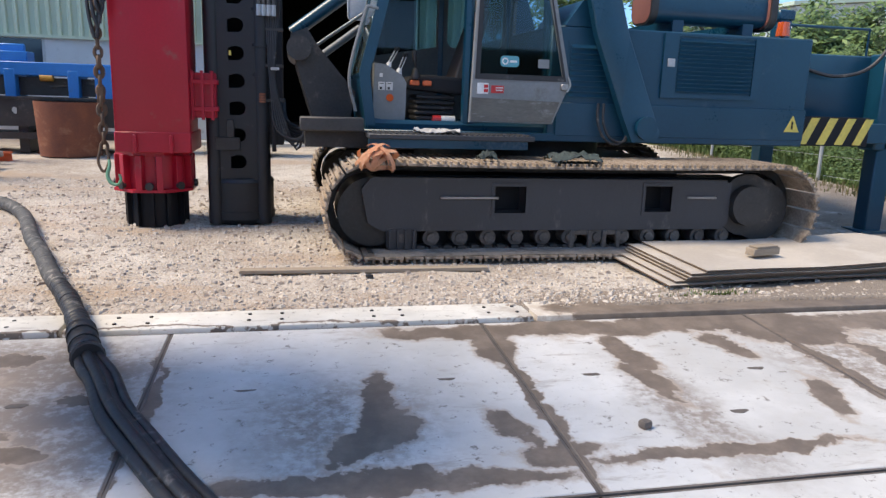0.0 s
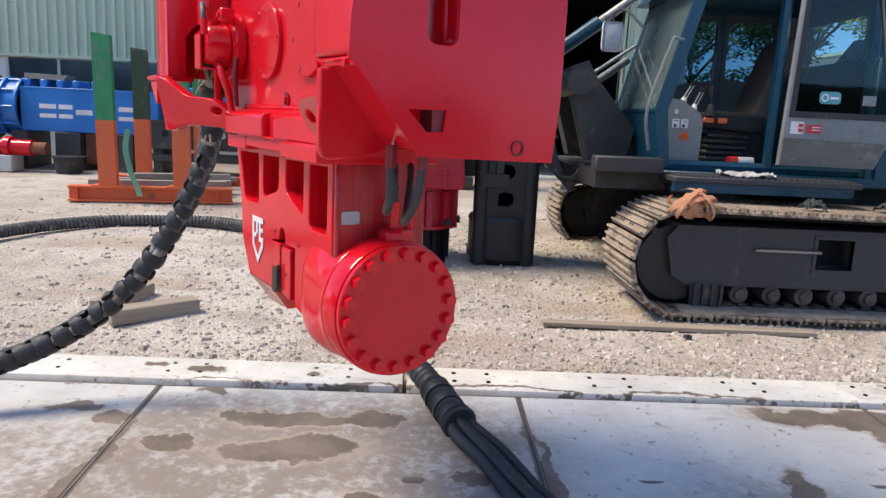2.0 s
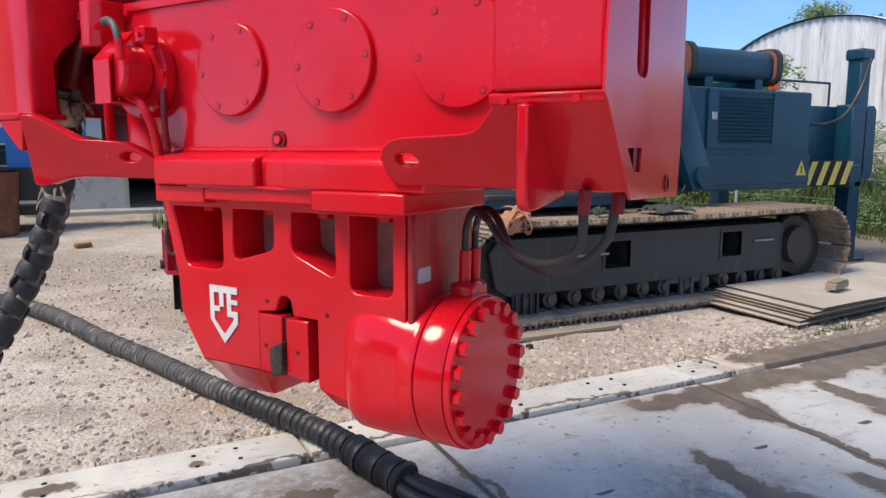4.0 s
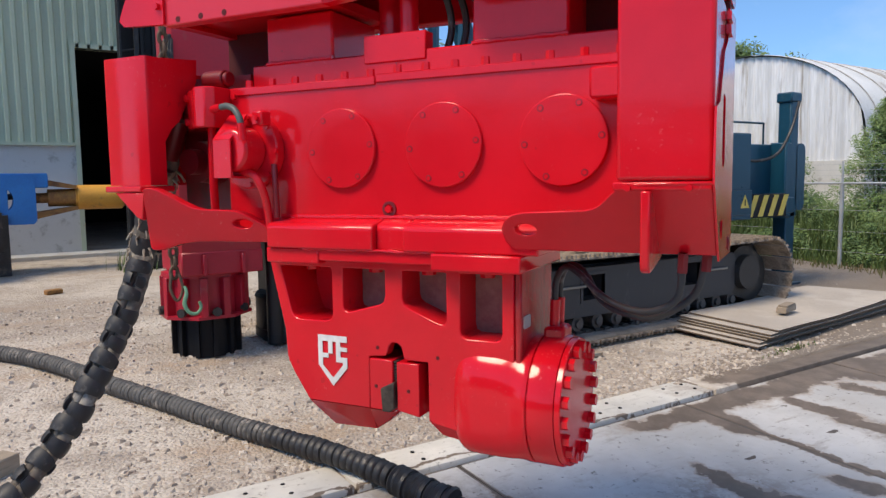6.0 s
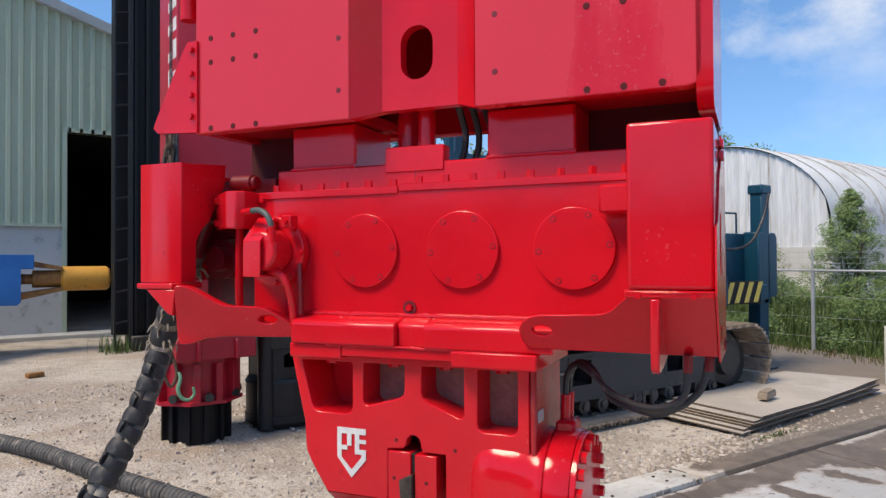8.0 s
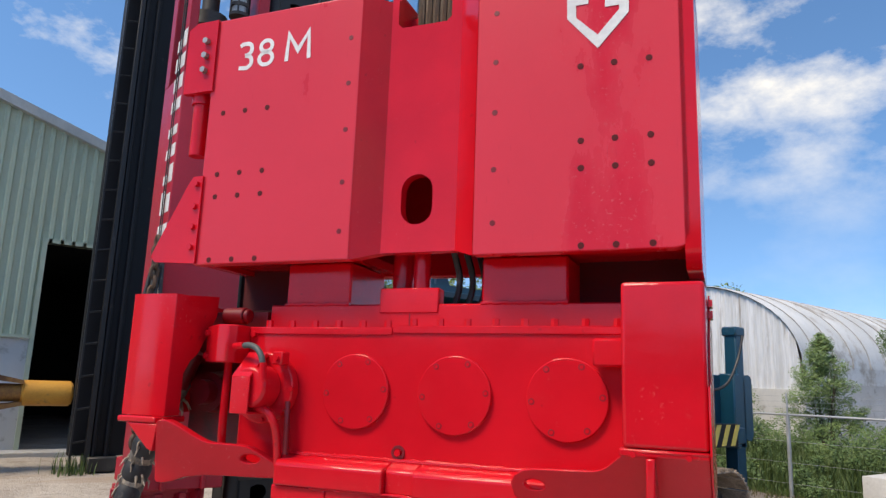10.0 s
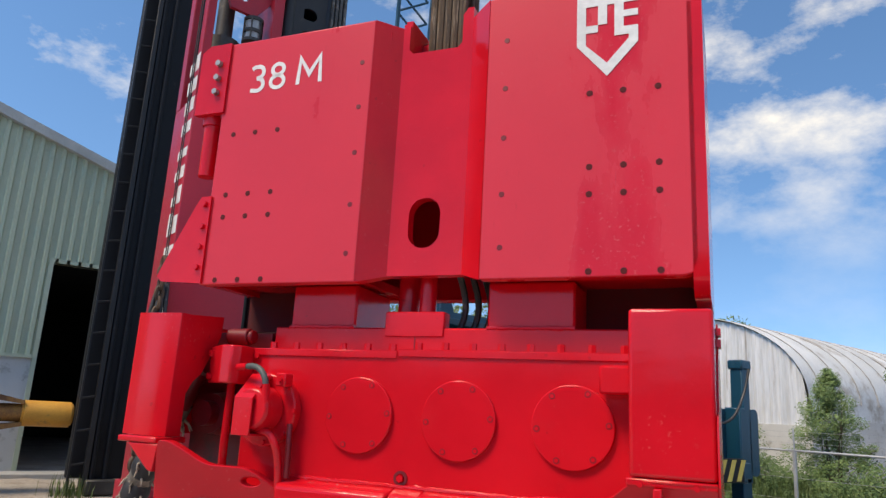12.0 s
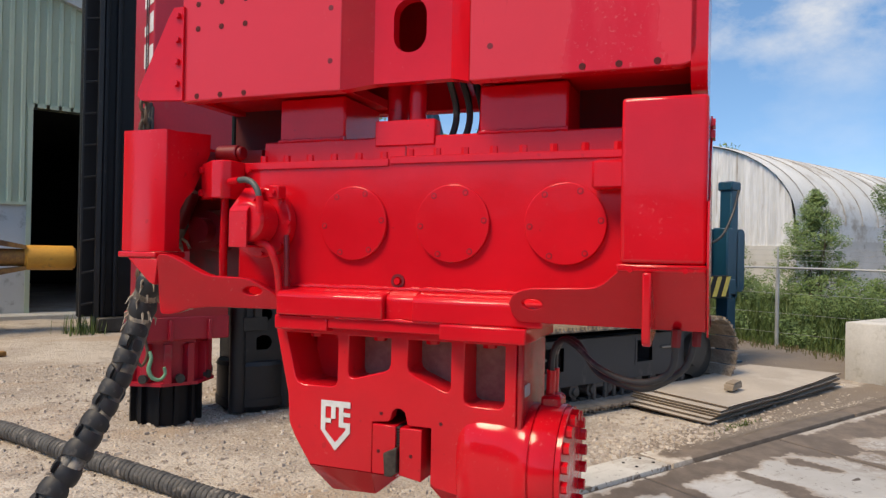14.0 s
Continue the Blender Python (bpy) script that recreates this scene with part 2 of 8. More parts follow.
GREEN = surface("green_paint", (0.035, 0.29, 0.115), (0.024, 0.20, 0.075), rough=0.6, coarse=4.0, dirt=(0.20, 0.20, 0.14), dirt_amount=0.35, dirt_scale=5.0, stretch=(1.5, 1.5, 0.6))
GREEN_WORN = surface("weathered_green_paint", (0.055, 0.085, 0.045), (0.03, 0.06, 0.03), rough=0.75, coarse=5.0, dirt=(0.14, 0.10, 0.06), dirt_amount=0.5, dirt_scale=5.0, stretch=(1.5, 1.5, 0.6))
HOOK_GREEN = surface("green_hook_paint", (0.16, 0.36, 0.22), rough=0.5)
RUST = surface("rusty_steel", (0.235, 0.085, 0.045), (0.15, 0.05, 0.03), rough=0.85, coarse=2.5, dirt=(0.30, 0.14, 0.08), dirt_amount=0.4, relief=0.3)
PRIMER = surface("red_brown_primer", (0.30, 0.115, 0.085), (0.24, 0.085, 0.062), rough=0.7)
CHAIN = surface("rusty_chain", (0.14, 0.085, 0.055), rough=0.75, metal=0.3, dirt=(0.06, 0.045, 0.04), dirt_amount=0.5)
RUBBER = surface("black_rubber", (0.026, 0.026, 0.028), (0.017, 0.017, 0.019), rough=0.52, coarse=6.0, dirt=(0.15, 0.135, 0.12), dirt_amount=0.3, relief=0.25, dirt_scale=9.0)
RUBBER_DUSTY = surface("dusty_rubber", (0.105, 0.103, 0.100), (0.045, 0.045, 0.046), rough=0.7, coarse=5.0, dirt=(0.24, 0.215, 0.19), dirt_amount=0.42, relief=0.35, dirt_scale=12.0)
HOSE_DUSTY = surface("dusty_brown_hose", (0.20, 0.18, 0.155), (0.085, 0.068, 0.056), rough=0.8, coarse=7.0, dirt=(0.30, 0.28, 0.25), dirt_amount=0.4, relief=0.3, dirt_scale=10.0)
BURLAP = surface("torn_canvas_sleeve", (0.46, 0.40, 0.32), (0.22, 0.17, 0.125), rough=0.95, coarse=14.0, dirt=(0.06, 0.05, 0.04), dirt_amount=0.5, relief=0.8, dirt_scale=11.0)
WHITE_PAINT = surface("white_paint", (0.78, 0.77, 0.75), rough=0.55, dirt=(0.5, 0.35, 0.32), dirt_amount=0.12)
GREY_PAINT = surface("grey_cab_paint", (0.235, 0.245, 0.25), (0.18, 0.188, 0.19), rough=0.5, dirt=(0.13, 0.12, 0.10), dirt_amount=0.28)
DOOR_LOWER = surface("scuffed_grey_panel", (0.155, 0.145, 0.125), (0.095, 0.088, 0.076), rough=0.7, coarse=4.0, dirt=(0.26, 0.25, 0.235), dirt_amount=0.42, dirt_scale=7.0, stretch=(0.5, 1.0, 1.6))
CAB_TRIM = surface("cab_lining", (0.16, 0.165, 0.165), rough=0.8)
SEAT = surface("black_seat_fabric", (0.022, 0.022, 0.025), rough=0.9, fine=120.0, relief=0.4)
SEAT_TAN = surface("brown_seat_fabric", (0.125, 0.098, 0.082), (0.085, 0.066, 0.056), rough=0.9, fine=120.0, relief=0.4)
WOOD = surface("weathered_timber", (0.37, 0.305, 0.235), (0.25, 0.20, 0.15), rough=0.85, coarse=2.0, fine=30.0, stretch=(0.6, 9.0, 9.0), dirt=(0.20, 0.17, 0.13), dirt_amount=0.3, relief=0.5)
WOOD_GREY = surface("grey_timber", (0.36, 0.33, 0.29), (0.24, 0.215, 0.185), rough=0.9, coarse=2.0, fine=30.0, stretch=(0.6, 9.0, 9.0), relief=0.5)
PLATE = surface("sandy_road_plate", (0.47, 0.42, 0.365), (0.37, 0.325, 0.28), rough=0.85, coarse=1.3, dirt=(0.46, 0.42, 0.37), dirt_amount=0.45, relief=0.25)
PLATE_EDGE = surface("road_plate_edge", (0.17, 0.125, 0.092), rough=0.9)
CLAD = surface("green_cladding", (0.475, 0.54, 0.405), (0.43, 0.49, 0.365), rough=0.55, coarse=0.4, dirt=(0.37, 0.42, 0.32), dirt_amount=0.25, relief=0.03)
UNSEEN_WALL = surface("unseen_dark_wall", (0.10, 0.12, 0.09), (0.07, 0.085, 0.065), rough=0.8, coarse=0.4, dirt=(0.14, 0.14, 0.11), dirt_amount=0.3)
HALL_BASE = surface("grey_panel_wall", (0.62, 0.63, 0.62), (0.54, 0.55, 0.54), rough=0.8, coarse=0.7, dirt=(0.34, 0.34, 0.32), dirt_amount=0.35)
GUTTER = surface("grey_flashing", (0.50, 0.53, 0.52), rough=0.5)
ROOM_SHADE = surface("interior_shade", (0.018, 0.018, 0.018), rough=0.9)
for m_ in (BLACK_PAINT, HAZ_BLACK, ROOM_SHADE):
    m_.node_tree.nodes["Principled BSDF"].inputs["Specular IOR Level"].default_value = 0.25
TIN = surface("white_corrugated_iron", (0.76, 0.76, 0.74), (0.56, 0.56, 0.54), rough=0.55, coarse=0.5, dirt=(0.36, 0.31, 0.25), dirt_amount=0.4, relief=0.1, dirt_scale=0.9)
SEAM = surface("grey_lap_seam", (0.44, 0.42, 0.39), (0.24, 0.22, 0.20), rough=0.8, coarse=3.0)
GABLE = surface("streaked_white_sheeting", (0.80, 0.81, 0.82), (0.55, 0.56, 0.565), rough=0.6, coarse=1.6, fine=9.0, stretch=(1.0, 3.0, 0.18), dirt=(0.30, 0.25, 0.20), dirt_amount=0.35, dirt_scale=1.2)
CONCRETE_WHITE = surface("pale_concrete", (0.60, 0.59, 0.56), (0.48, 0.47, 0.44), rough=0.85, coarse=1.2, dirt=(0.33, 0.31, 0.27), dirt_amount=0.35, relief=0.3)
RAG = surface("pale_dirty_cloth", (0.50, 0.49, 0.47), (0.30, 0.29, 0.28), rough=0.95, coarse=8.0)
RAG_DARK = surface("dark_green_cloth", (0.055, 0.075, 0.068), (0.028, 0.036, 0.034), rough=0.9, coarse=10.0)
GALV = surface("galvanised_steel", (0.46, 0.48, 0.49), rough=0.5, metal=0.4)
BARK = surface("bark", (0.13, 0.10, 0.07), rough=0.95, relief=0.6)
ORANGE_STRAP = surface("faded_orange_strap", (0.80, 0.50, 0.33), (0.72, 0.38, 0.22), rough=0.8, coarse=9.0)
RED_STICKER = surface("red_sticker", (0.60, 0.03, 0.03), rough=0.4)
TEAL_STICKER = surface("teal_sticker", (0.10, 0.36, 0.42), rough=0.4)
ORANGE_LAMP = surface("orange_beacon", (0.80, 0.12, 0.02), rough=0.25, coat=0.5)
ROPE = surface("brown_sling_rope", (0.13, 0.085, 0.05), (0.05, 0.033, 0.022), rough=0.9, coarse=10.0, stretch=(9.0, 9.0, 0.7), relief=0.8, dirt=(0.26, 0.19, 0.13), dirt_amount=0.4, dirt_scale=8.0)


def glass_of(name, tint, dust=0.0):
    """Tinted glass; dust is the share of a dull film on it."""
    m, nt, b, co = start(name)
    b.inputs["Base Color"].default_value = (*tint, 1)
    b.inputs["Roughness"].default_value = 0.03
    nt.links.new(ramp(nt, noise_of(nt, co, 3.0, 7.0, 0.65), 0.3, 0.7, 1.0 - dust, 1.0 - dust * 0.7), b.inputs["Transmission Weight"])
    b.inputs["IOR"].default_value = 1.05
    b.inputs["Specular IOR Level"].default_value = 0.6
    b.inputs["Coat Weight"].default_value = 0.6
    b.inputs["Coat Roughness"].default_value = 0.03
    return m


GLASS = glass_of("tinted_cab_glass", (0.34, 0.50, 0.50))
GLASS_DARK = glass_of("dark_teal_glass", (0.10, 0.21, 0.25))
# Its grey-green film is dust plus the hall's reflection, painted in.
GLASS_DUST_SHEEN = glass_of("windscreen_dust_and_reflection", (0.14, 0.19, 0.18), 0.85)


def blot(nt, co, cx, cy, rx, ry, turn=0.0):
    """1 inside an ellipse on the ground, falling to 0 outside it."""
    mp = node(nt, "ShaderNodeMapping")
    mp.vector_type = "TEXTURE"
    mp.inputs["Location"].default_value = (cx, cy, 0)
    mp.inputs["Rotation"].default_value = (0, 0, radians(turn))
    mp.inputs["Scale"].default_value = (rx, ry, 1000)
    nt.links.new(co, mp.inputs["Vector"])
    ln = nt.nodes.new("ShaderNodeVectorMath")
    ln.operation = "LENGTH"
    nt.links.new(mp.outputs["Vector"], ln.inputs[0])
    return ramp(nt, ln.outputs["Value"], 0.35, 1.35, 1.0, 0.0)


def slab_material(name, pale, spots, damp, films=()):
    """Cast concrete with damp silt lying on it in ragged pools, wiped streaks and dark crumbs."""
    m, nt, b, co = start(name, True)
    big = noise_of(nt, co, 0.9, 8.0, 0.62)
    mid = noise_of(nt, co, 4.5, 9.0, 0.68)
    small = noise_of(nt, co, 60.0, 4.0, 0.6)
    col = mixed(nt, ramp(nt, big, 0.35, 0.68), tuple(c * 0.74 for c in pale), pale)
    col = mixed(nt, ramp(nt, mid, 0.50, 0.72, 0.0, 0.42), col, (0.40, 0.37, 0.34))
    swipe = noise_of(nt, co, 3.2, 8.0, 0.7, (0.8, 3.2, 1.0))
    col = mixed(nt, ramp(nt, swipe, 0.56, 0.70, 0.0, 0.6), col, (0.29, 0.255, 0.225))
    col = mixed(nt, ramp(nt, noise_of(nt, co, 16.0, 6.0, 0.74), 0.585, 0.67, 0.0, 0.8), col, (0.13, 0.112, 0.098))
    field = math2(nt, "ADD", math2(nt, "MULTIPLY", noise_of(nt, co, 1.7, 12.0, 0.70), 0.82), math2(nt, "MULTIPLY", noise_of(nt, co, 11.0, 8.0, 0.72), 0.18))
    total = None
    bent = co
    for scale, reach in ((1.9, 0.34), (8.0, 0.13), (30.0, 0.04)):
        wn = node(nt, "ShaderNodeTexNoise", Scale=scale, Detail=4.0, Roughness=0.6)
        nt.links.new(co, wn.inputs["Vector"])
        sub = nt.nodes.new("ShaderNodeVectorMath")
        sub.operation = "SUBTRACT"
        sub.inputs[1].default_value = (0.5, 0.5, 0.5)
        nt.links.new(wn.outputs["Color"], sub.inputs[0])
        mad = nt.nodes.new("ShaderNodeVectorMath")
        mad.operation = "MULTIPLY_ADD"
        mad.inputs[1].default_value = (reach, reach, 0.0)
        nt.links.new(sub.outputs[0], mad.inputs[0])
        nt.links.new(bent, mad.inputs[2])
        bent = mad.outputs[0]
    for spot in films:
        grime = math2(nt, "MULTIPLY", blot(nt, bent, *spot), ramp(nt, math2(nt, "ADD", math2(nt, "MULTIPLY", mid, 0.5), math2(nt, "MULTIPLY", noise_of(nt, co, 18.0, 7.0, 0.72), 0.5)), 0.38, 0.60, 0.20, 0.92))
        col = mixed(nt, grime, col, (0.225, 0.185, 0.155))
    for spot in spots:
        v = blot(nt, bent, *spot)
        total = v if total is None else math2(nt, "MAXIMUM", total, v)
    if total is not None:
        field = math2(nt, "ADD", field, math2(nt, "MULTIPLY", total, 0.40))
    film = ramp(nt, field, damp - 0.13, damp + 0.02, 0.0, 0.72)
    wet = ramp(nt, field, damp + 0.01, damp + 0.065)
    col = mixed(nt, film, col, (0.35, 0.285, 0.23))
    silt = mixed(nt, ramp(nt, mid, 0.35, 0.7), (0.105, 0.078, 0.058), (0.195, 0.150, 0.115))
    col = mixed(nt, math2(nt, "MULTIPLY", wet, 0.92), col, silt)
    nt.links.new(col, b.inputs["Base Color"])
    nt.links.new(ramp(nt, math2(nt, "SUBTRACT", wet, math2(nt, "MULTIPLY", small, 0.3)), 0.0, 1.0, 0.78, 0.60), b.inputs["Roughness"])
    h = math2(nt, "ADD", math2(nt, "MULTIPLY", mid, 0.6), math2(nt, "MULTIPLY", small, 0.4))
    bump(nt, b, h, 0.25, 0.006)
    return m


RED_CHALK_SHEEN = chalk_sheen_paint()
SPOTS = [(-2.43, 4.37, 0.13, 0.05, 0), (-2.0, 4.10, 0.40, 0.13, -4), (-1.60, 4.13, 0.22, 0.09, 0), (-1.9, 3.80, 0.40, 0.17, 8), (-2.52, 3.80, 0.14, 0.09, 0), (-2.87, 4.06, 0.13, 0.07, 0),
         (-3.09, 4.13, 0.16, 0.05, 0), (-1.47, 3.29, 0.30, 0.10, -28), (-1.20, 3.07, 0.16, 0.10, -20), (-1.71, 3.14, 0.05, 0.035, 0), (-1.62, 3.02, 0.06, 0.03, 0), (-1.05, 3.55, 0.14, 0.06, 0), (-3.9, 3.5, 0.8, 0.25, 0),
         (-0.76, 3.4, 0.04, 1.0, 0), (-2.77, 3.4, 0.05, 1.0, 0), (1.245, 3.4, 0.06, 1.1, 0), (3.24, 3.5, 0.06, 1.0, 0),
         (0.40, 3.47, 0.10, 0.32, -4), (0.42, 3.10, 0.16, 0.28, 8), (0.24, 2.92, 0.24, 0.14, 20), (0.35, 2.66, 1.0, 0.10, -2), (1.02, 3.02, 0.13, 0.24, 22), (1.15, 2.80, 0.3, 0.10, 0),
         (1.10, 4.30, 0.75, 0.17, -3), (1.20, 4.02, 0.16, 0.34, 0), (2.6, 4.30, 1.9, 0.20, 0), (2.04, 3.85, 0.12, 0.42, 4), (1.96, 3.40, 0.11, 0.32, 10), (2.03, 2.68, 0.9, 0.07, 0), (2.92, 3.15, 0.11, 0.36, -18),
         (3.4, 4.10, 0.6, 0.28, 0), (4.6, 4.2, 1.2, 0.28, 0), (2.75, 3.9, 0.14, 0.3, 12), (3.8, 3.3, 0.17, 0.8, 14), (4.5, 3.2, 0.18, 0.9, 8), (5.6, 3.7, 0.4, 0.7, 0)]
SLAB = slab_material("damp_concrete_slab", (0.585, 0.575, 0.555), SPOTS, 0.70, [(-2.0, 3.3, 0.85, 0.95, 0), (-2.35, 3.9, 0.6, 0.45, 0), (-1.3, 3.4, 0.5, 0.7, 0), (-1.75, 4.05, 1.0, 0.35, 0), (-3.1, 3.5, 0.7, 0.6, 0), (-1.2, 3.85, 0.45, 0.3, 0), (-1.65, 3.55, 0.95, 0.95, 10), (-1.9, 3.85, 0.7, 0.4, 0), (-1.75, 2.9, 0.5, 0.35, 0), (2.0, 3.1, 0.22, 0.7, 8), (-2.6, 3.2, 0.35, 0.9, 0), (0.2, 3.1, 0.5, 0.6, 0), (-1.15, 3.0, 0.45, 0.5, 0), (3.6, 3.6, 0.7, 0.7, 0)])
KERB = slab_material("pale_concrete_strip", (0.70, 0.675, 0.62), [(-2.57, 4.63, 0.12, 0.06, 0), (-1.95, 4.58, 0.07, 0.03, 0), (-2.9, 4.66, 0.08, 0.04, 0), (3.2, 4.6, 2.0, 0.45, 0), (4.6, 4.6, 2.2, 0.5, 0), (8.0, 4.6, 3.0, 0.5, 0), (-0.6, 4.47, 3.0, 0.02, 0)], 0.745)
EDGE_STEEL = surface("slab_edge_angle", (0.16, 0.13, 0.11), (0.09, 0.075, 0.065), rough=0.7, coarse=4.0, world_space=True)


def gravel_material():
    """Trodden gravel and sand: tan dust in wide patches, fine stones showing through."""
    m, nt, b, co = start("dusty_gravel", True)
    big = noise_of(nt, co, 0.45, 7.0, 0.62)
    mid = noise_of(nt, co, 2.6, 9.0, 0.68)
    fine = noise_of(nt, co, 26.0, 6.0, 0.72)
    col = mixed(nt, ramp(nt, big, 0.38, 0.62), (0.36, 0.305, 0.258), (0.535, 0.478, 0.415))
    col = mixed(nt, ramp(nt, mid, 0.46, 0.66, 0.0, 0.7), col, (0.275, 0.228, 0.190))
    col = mixed(nt, ramp(nt, mid, 0.42, 0.26, 0.0, 0.6), col, (0.60, 0.55, 0.495))
    col = mixed(nt, ramp(nt, fine, 0.53, 0.72, 0.0, 0.6), col, (0.20, 0.172, 0.15))
    vor = node(nt, "ShaderNodeTexVoronoi", Scale=42.0)
    nt.links.new(co, vor.inputs["Vector"])
    grey = nt.nodes.new("ShaderNodeRGBToBW")
    nt.links.new(vor.outputs["Color"], grey.inputs["Color"])
    col = mixed(nt, ramp(nt, grey.outputs[0], 0.60, 0.95, 0.0, 0.45), col, (0.60, 0.55, 0.49))
    col = mixed(nt, ramp(nt, grey.outputs[0], 0.30, 0.10, 0.0, 0.38), col, (0.17, 0.14, 0.118))
    rut = ramp(nt, noise_of(nt, co, 0.8, 7.0, 0.65, (0.5, 1.6, 1.0)), 0.50, 0.66, 0.0, 0.8)
    col = mixed(nt, rut, col, (0.36, 0.275, 0.205))
    silt = math2(nt, "ADD", noise_of(nt, co, 1.3, 8.0, 0.66), math2(nt, "ADD", math2(nt, "MULTIPLY", blot(nt, co, 4.6, 4.78, 3.9, 0.42), 0.52), math2(nt, "MULTIPLY", blot(nt, co, 8.1, 7.4, 2.3, 4.5), 0.42)))
    col = mixed(nt, ramp(nt, silt, 0.68, 0.84, 0.0, 0.85), col, (0.185, 0.148, 0.117))
    nt.links.new(col, b.inputs["Base Color"])
    b.inputs["Roughness"].default_value = 0.93
    h = math2(nt, "SUBTRACT", math2(nt, "ADD", math2(nt, "MULTIPLY", mid, 1.2), math2(nt, "MULTIPLY", fine, 0.5)), math2(nt, "MULTIPLY", vor.outputs["Distance"], 0.8))
    bump(nt, b, h, 0.65, 0.024)
    return m


GRAVEL = gravel_material()
def stone_material():
    m, nt, b, co = start("loose_stone", True)
    geo = nt.nodes.new("ShaderNodeNewGeometry")
    col = mixed(nt, geo.outputs["Random Per Island"], (0.25, 0.205, 0.17), (0.60, 0.535, 0.465))
    col = mixed(nt, ramp(nt, noise_of(nt, co, 70.0, 4.0, 0.6), 0.35, 0.7, 0.0, 0.5), col, (0.40, 0.335, 0.275))
    nt.links.new(col, b.inputs["Base Color"])
    b.inputs["Roughness"].default_value = 0.92
    return m


STONE = stone_material()


def leaf_material(name, a, c):
    m, nt, b, co = start(name)
    geo = nt.nodes.new("ShaderNodeNewGeometry")
    col = mixed(nt, geo.outputs["Random Per Island"], a, c)
    nt.links.new(col, b.inputs["Base Color"])
    b.inputs["Roughness"].default_value = 0.6
    b.inputs["Subsurface Weight"].default_value = 0.0
    return m


LEAF = leaf_material("bush_leaf", (0.045, 0.092, 0.022), (0.140, 0.215, 0.058))
WILLOW = leaf_material("willow_leaf", (0.085, 0.150, 0.042), (0.225, 0.315, 0.105))
GRASS = leaf_material("grass_blade", (0.034, 0.072, 0.016), (0.115, 0.165, 0.042))
DRY_GRASS = leaf_material("dry_grass", (0.17, 0.125, 0.065), (0.10, 0.115, 0.042))


# ---- mesh helpers ----
def box(bm, x0, x1, y0, y1, z0, z1, b=0.0, seg=1):
    vs = bmesh.ops.create_cube(bm, size=1)["verts"]
    for v in vs:
        v.co = (x1 if v.co.x > 0 else x0, y1 if v.co.y > 0 else y0, z1 if v.co.z > 0 else z0)
    if b:
        es = list({e for v in vs for e in v.link_edges})
        bmesh.ops.bevel(bm, geom=es, offset=b, segments=seg, affect="EDGES", profile=0.5)


def plate(bm, loops, lo, hi, axis="y", b=0.0):
    """A sheet from closed 2D loops (the first the outline, the others holes), from lo to hi along an axis."""
    def put(p, k):
        return (p[0], k, p[1]) if axis == "y" else ((k, p[0], p[1]) if axis == "x" else (p[0], p[1], k))
    edges = []
    for loop in loops:
        vs = [bm.verts.new(put(p, lo)) for p in loop]
        edges += [bm.edges.new((vs[i], vs[(i + 1) % len(vs)])) for i in range(len(vs))]
    faces = [f for f in bmesh.ops.triangle_fill(bm, edges=edges, use_beauty=True, use_dissolve=False)["geom"] if isinstance(f, bmesh.types.BMFace)]
    top = bmesh.ops.extrude_face_region(bm, geom=faces)["geom"]
    step = Vector(put((0, 0), hi - lo))
    moved = [v for v in top if isinstance(v, bmesh.types.BMVert)]
    for v in moved:
        v.co += step


def ring(cx, cy, r, n=24, r2=None, a0=0.0):
    return [(cx + r * math.cos(a0 + 2 * math.pi * i / n), cy + (r2 or r) * math.sin(a0 + 2 * math.pi * i / n)) for i in range(n)]


def round_rect(x0, x1, z0, z1, r, n=4):
    pts = []
    for cx, cz, a in ((x1 - r, z1 - r, 0), (x0 + r, z1 - r, 90), (x0 + r, z0 + r, 180), (x1 - r, z0 + r, 270)):
        for i in range(n + 1):
            t = radians(a + 90 * i / n)
            pts.append((cx + r * math.cos(t), cz + r * math.sin(t)))
    return pts


def cyl(bm, p0, p1, r0, r1=None, seg=20, caps=True):
    p0, p1 = Vector(p0), Vector(p1)
    d = p1 - p0
    m = Matrix.Translation((p0 + p1) / 2) @ d.to_track_quat("Z", "Y").to_matrix().to_4x4()
    bmesh.ops.create_cone(bm, cap_ends=caps, segments=seg, radius1=r0, radius2=r0 if r1 is None else r1, depth=d.length, matrix=m)


def smooth_path(pts, step):
    """Catmull-Rom through the points, resampled at even steps."""
    pts = [Vector(p) for p in pts]
    ext = [2 * pts[0] - pts[1]] + pts + [2 * pts[-1] - pts[-2]]
    dense = []
    for i in range(1, len(ext) - 2):
        a, b_, c, d = ext[i - 1:i + 3]
        for k in range(16):
            t = k / 16
            dense.append(0.5 * ((2 * b_) + (c - a) * t + (2 * a - 5 * b_ + 4 * c - d) * t * t + (3 * b_ - a - 3 * c + d) * t ** 3))
    dense.append(pts[-1])
    out, left = [dense[0]], step
    for p, q in zip(dense, dense[1:]):
        seg = (q - p).length
        while seg > 1e-9 and left <= seg:
            p = p + (q - p) * (left / seg)
            out.append(p.copy())
            seg, left = (q - p).length, step
        left -= seg
    return out


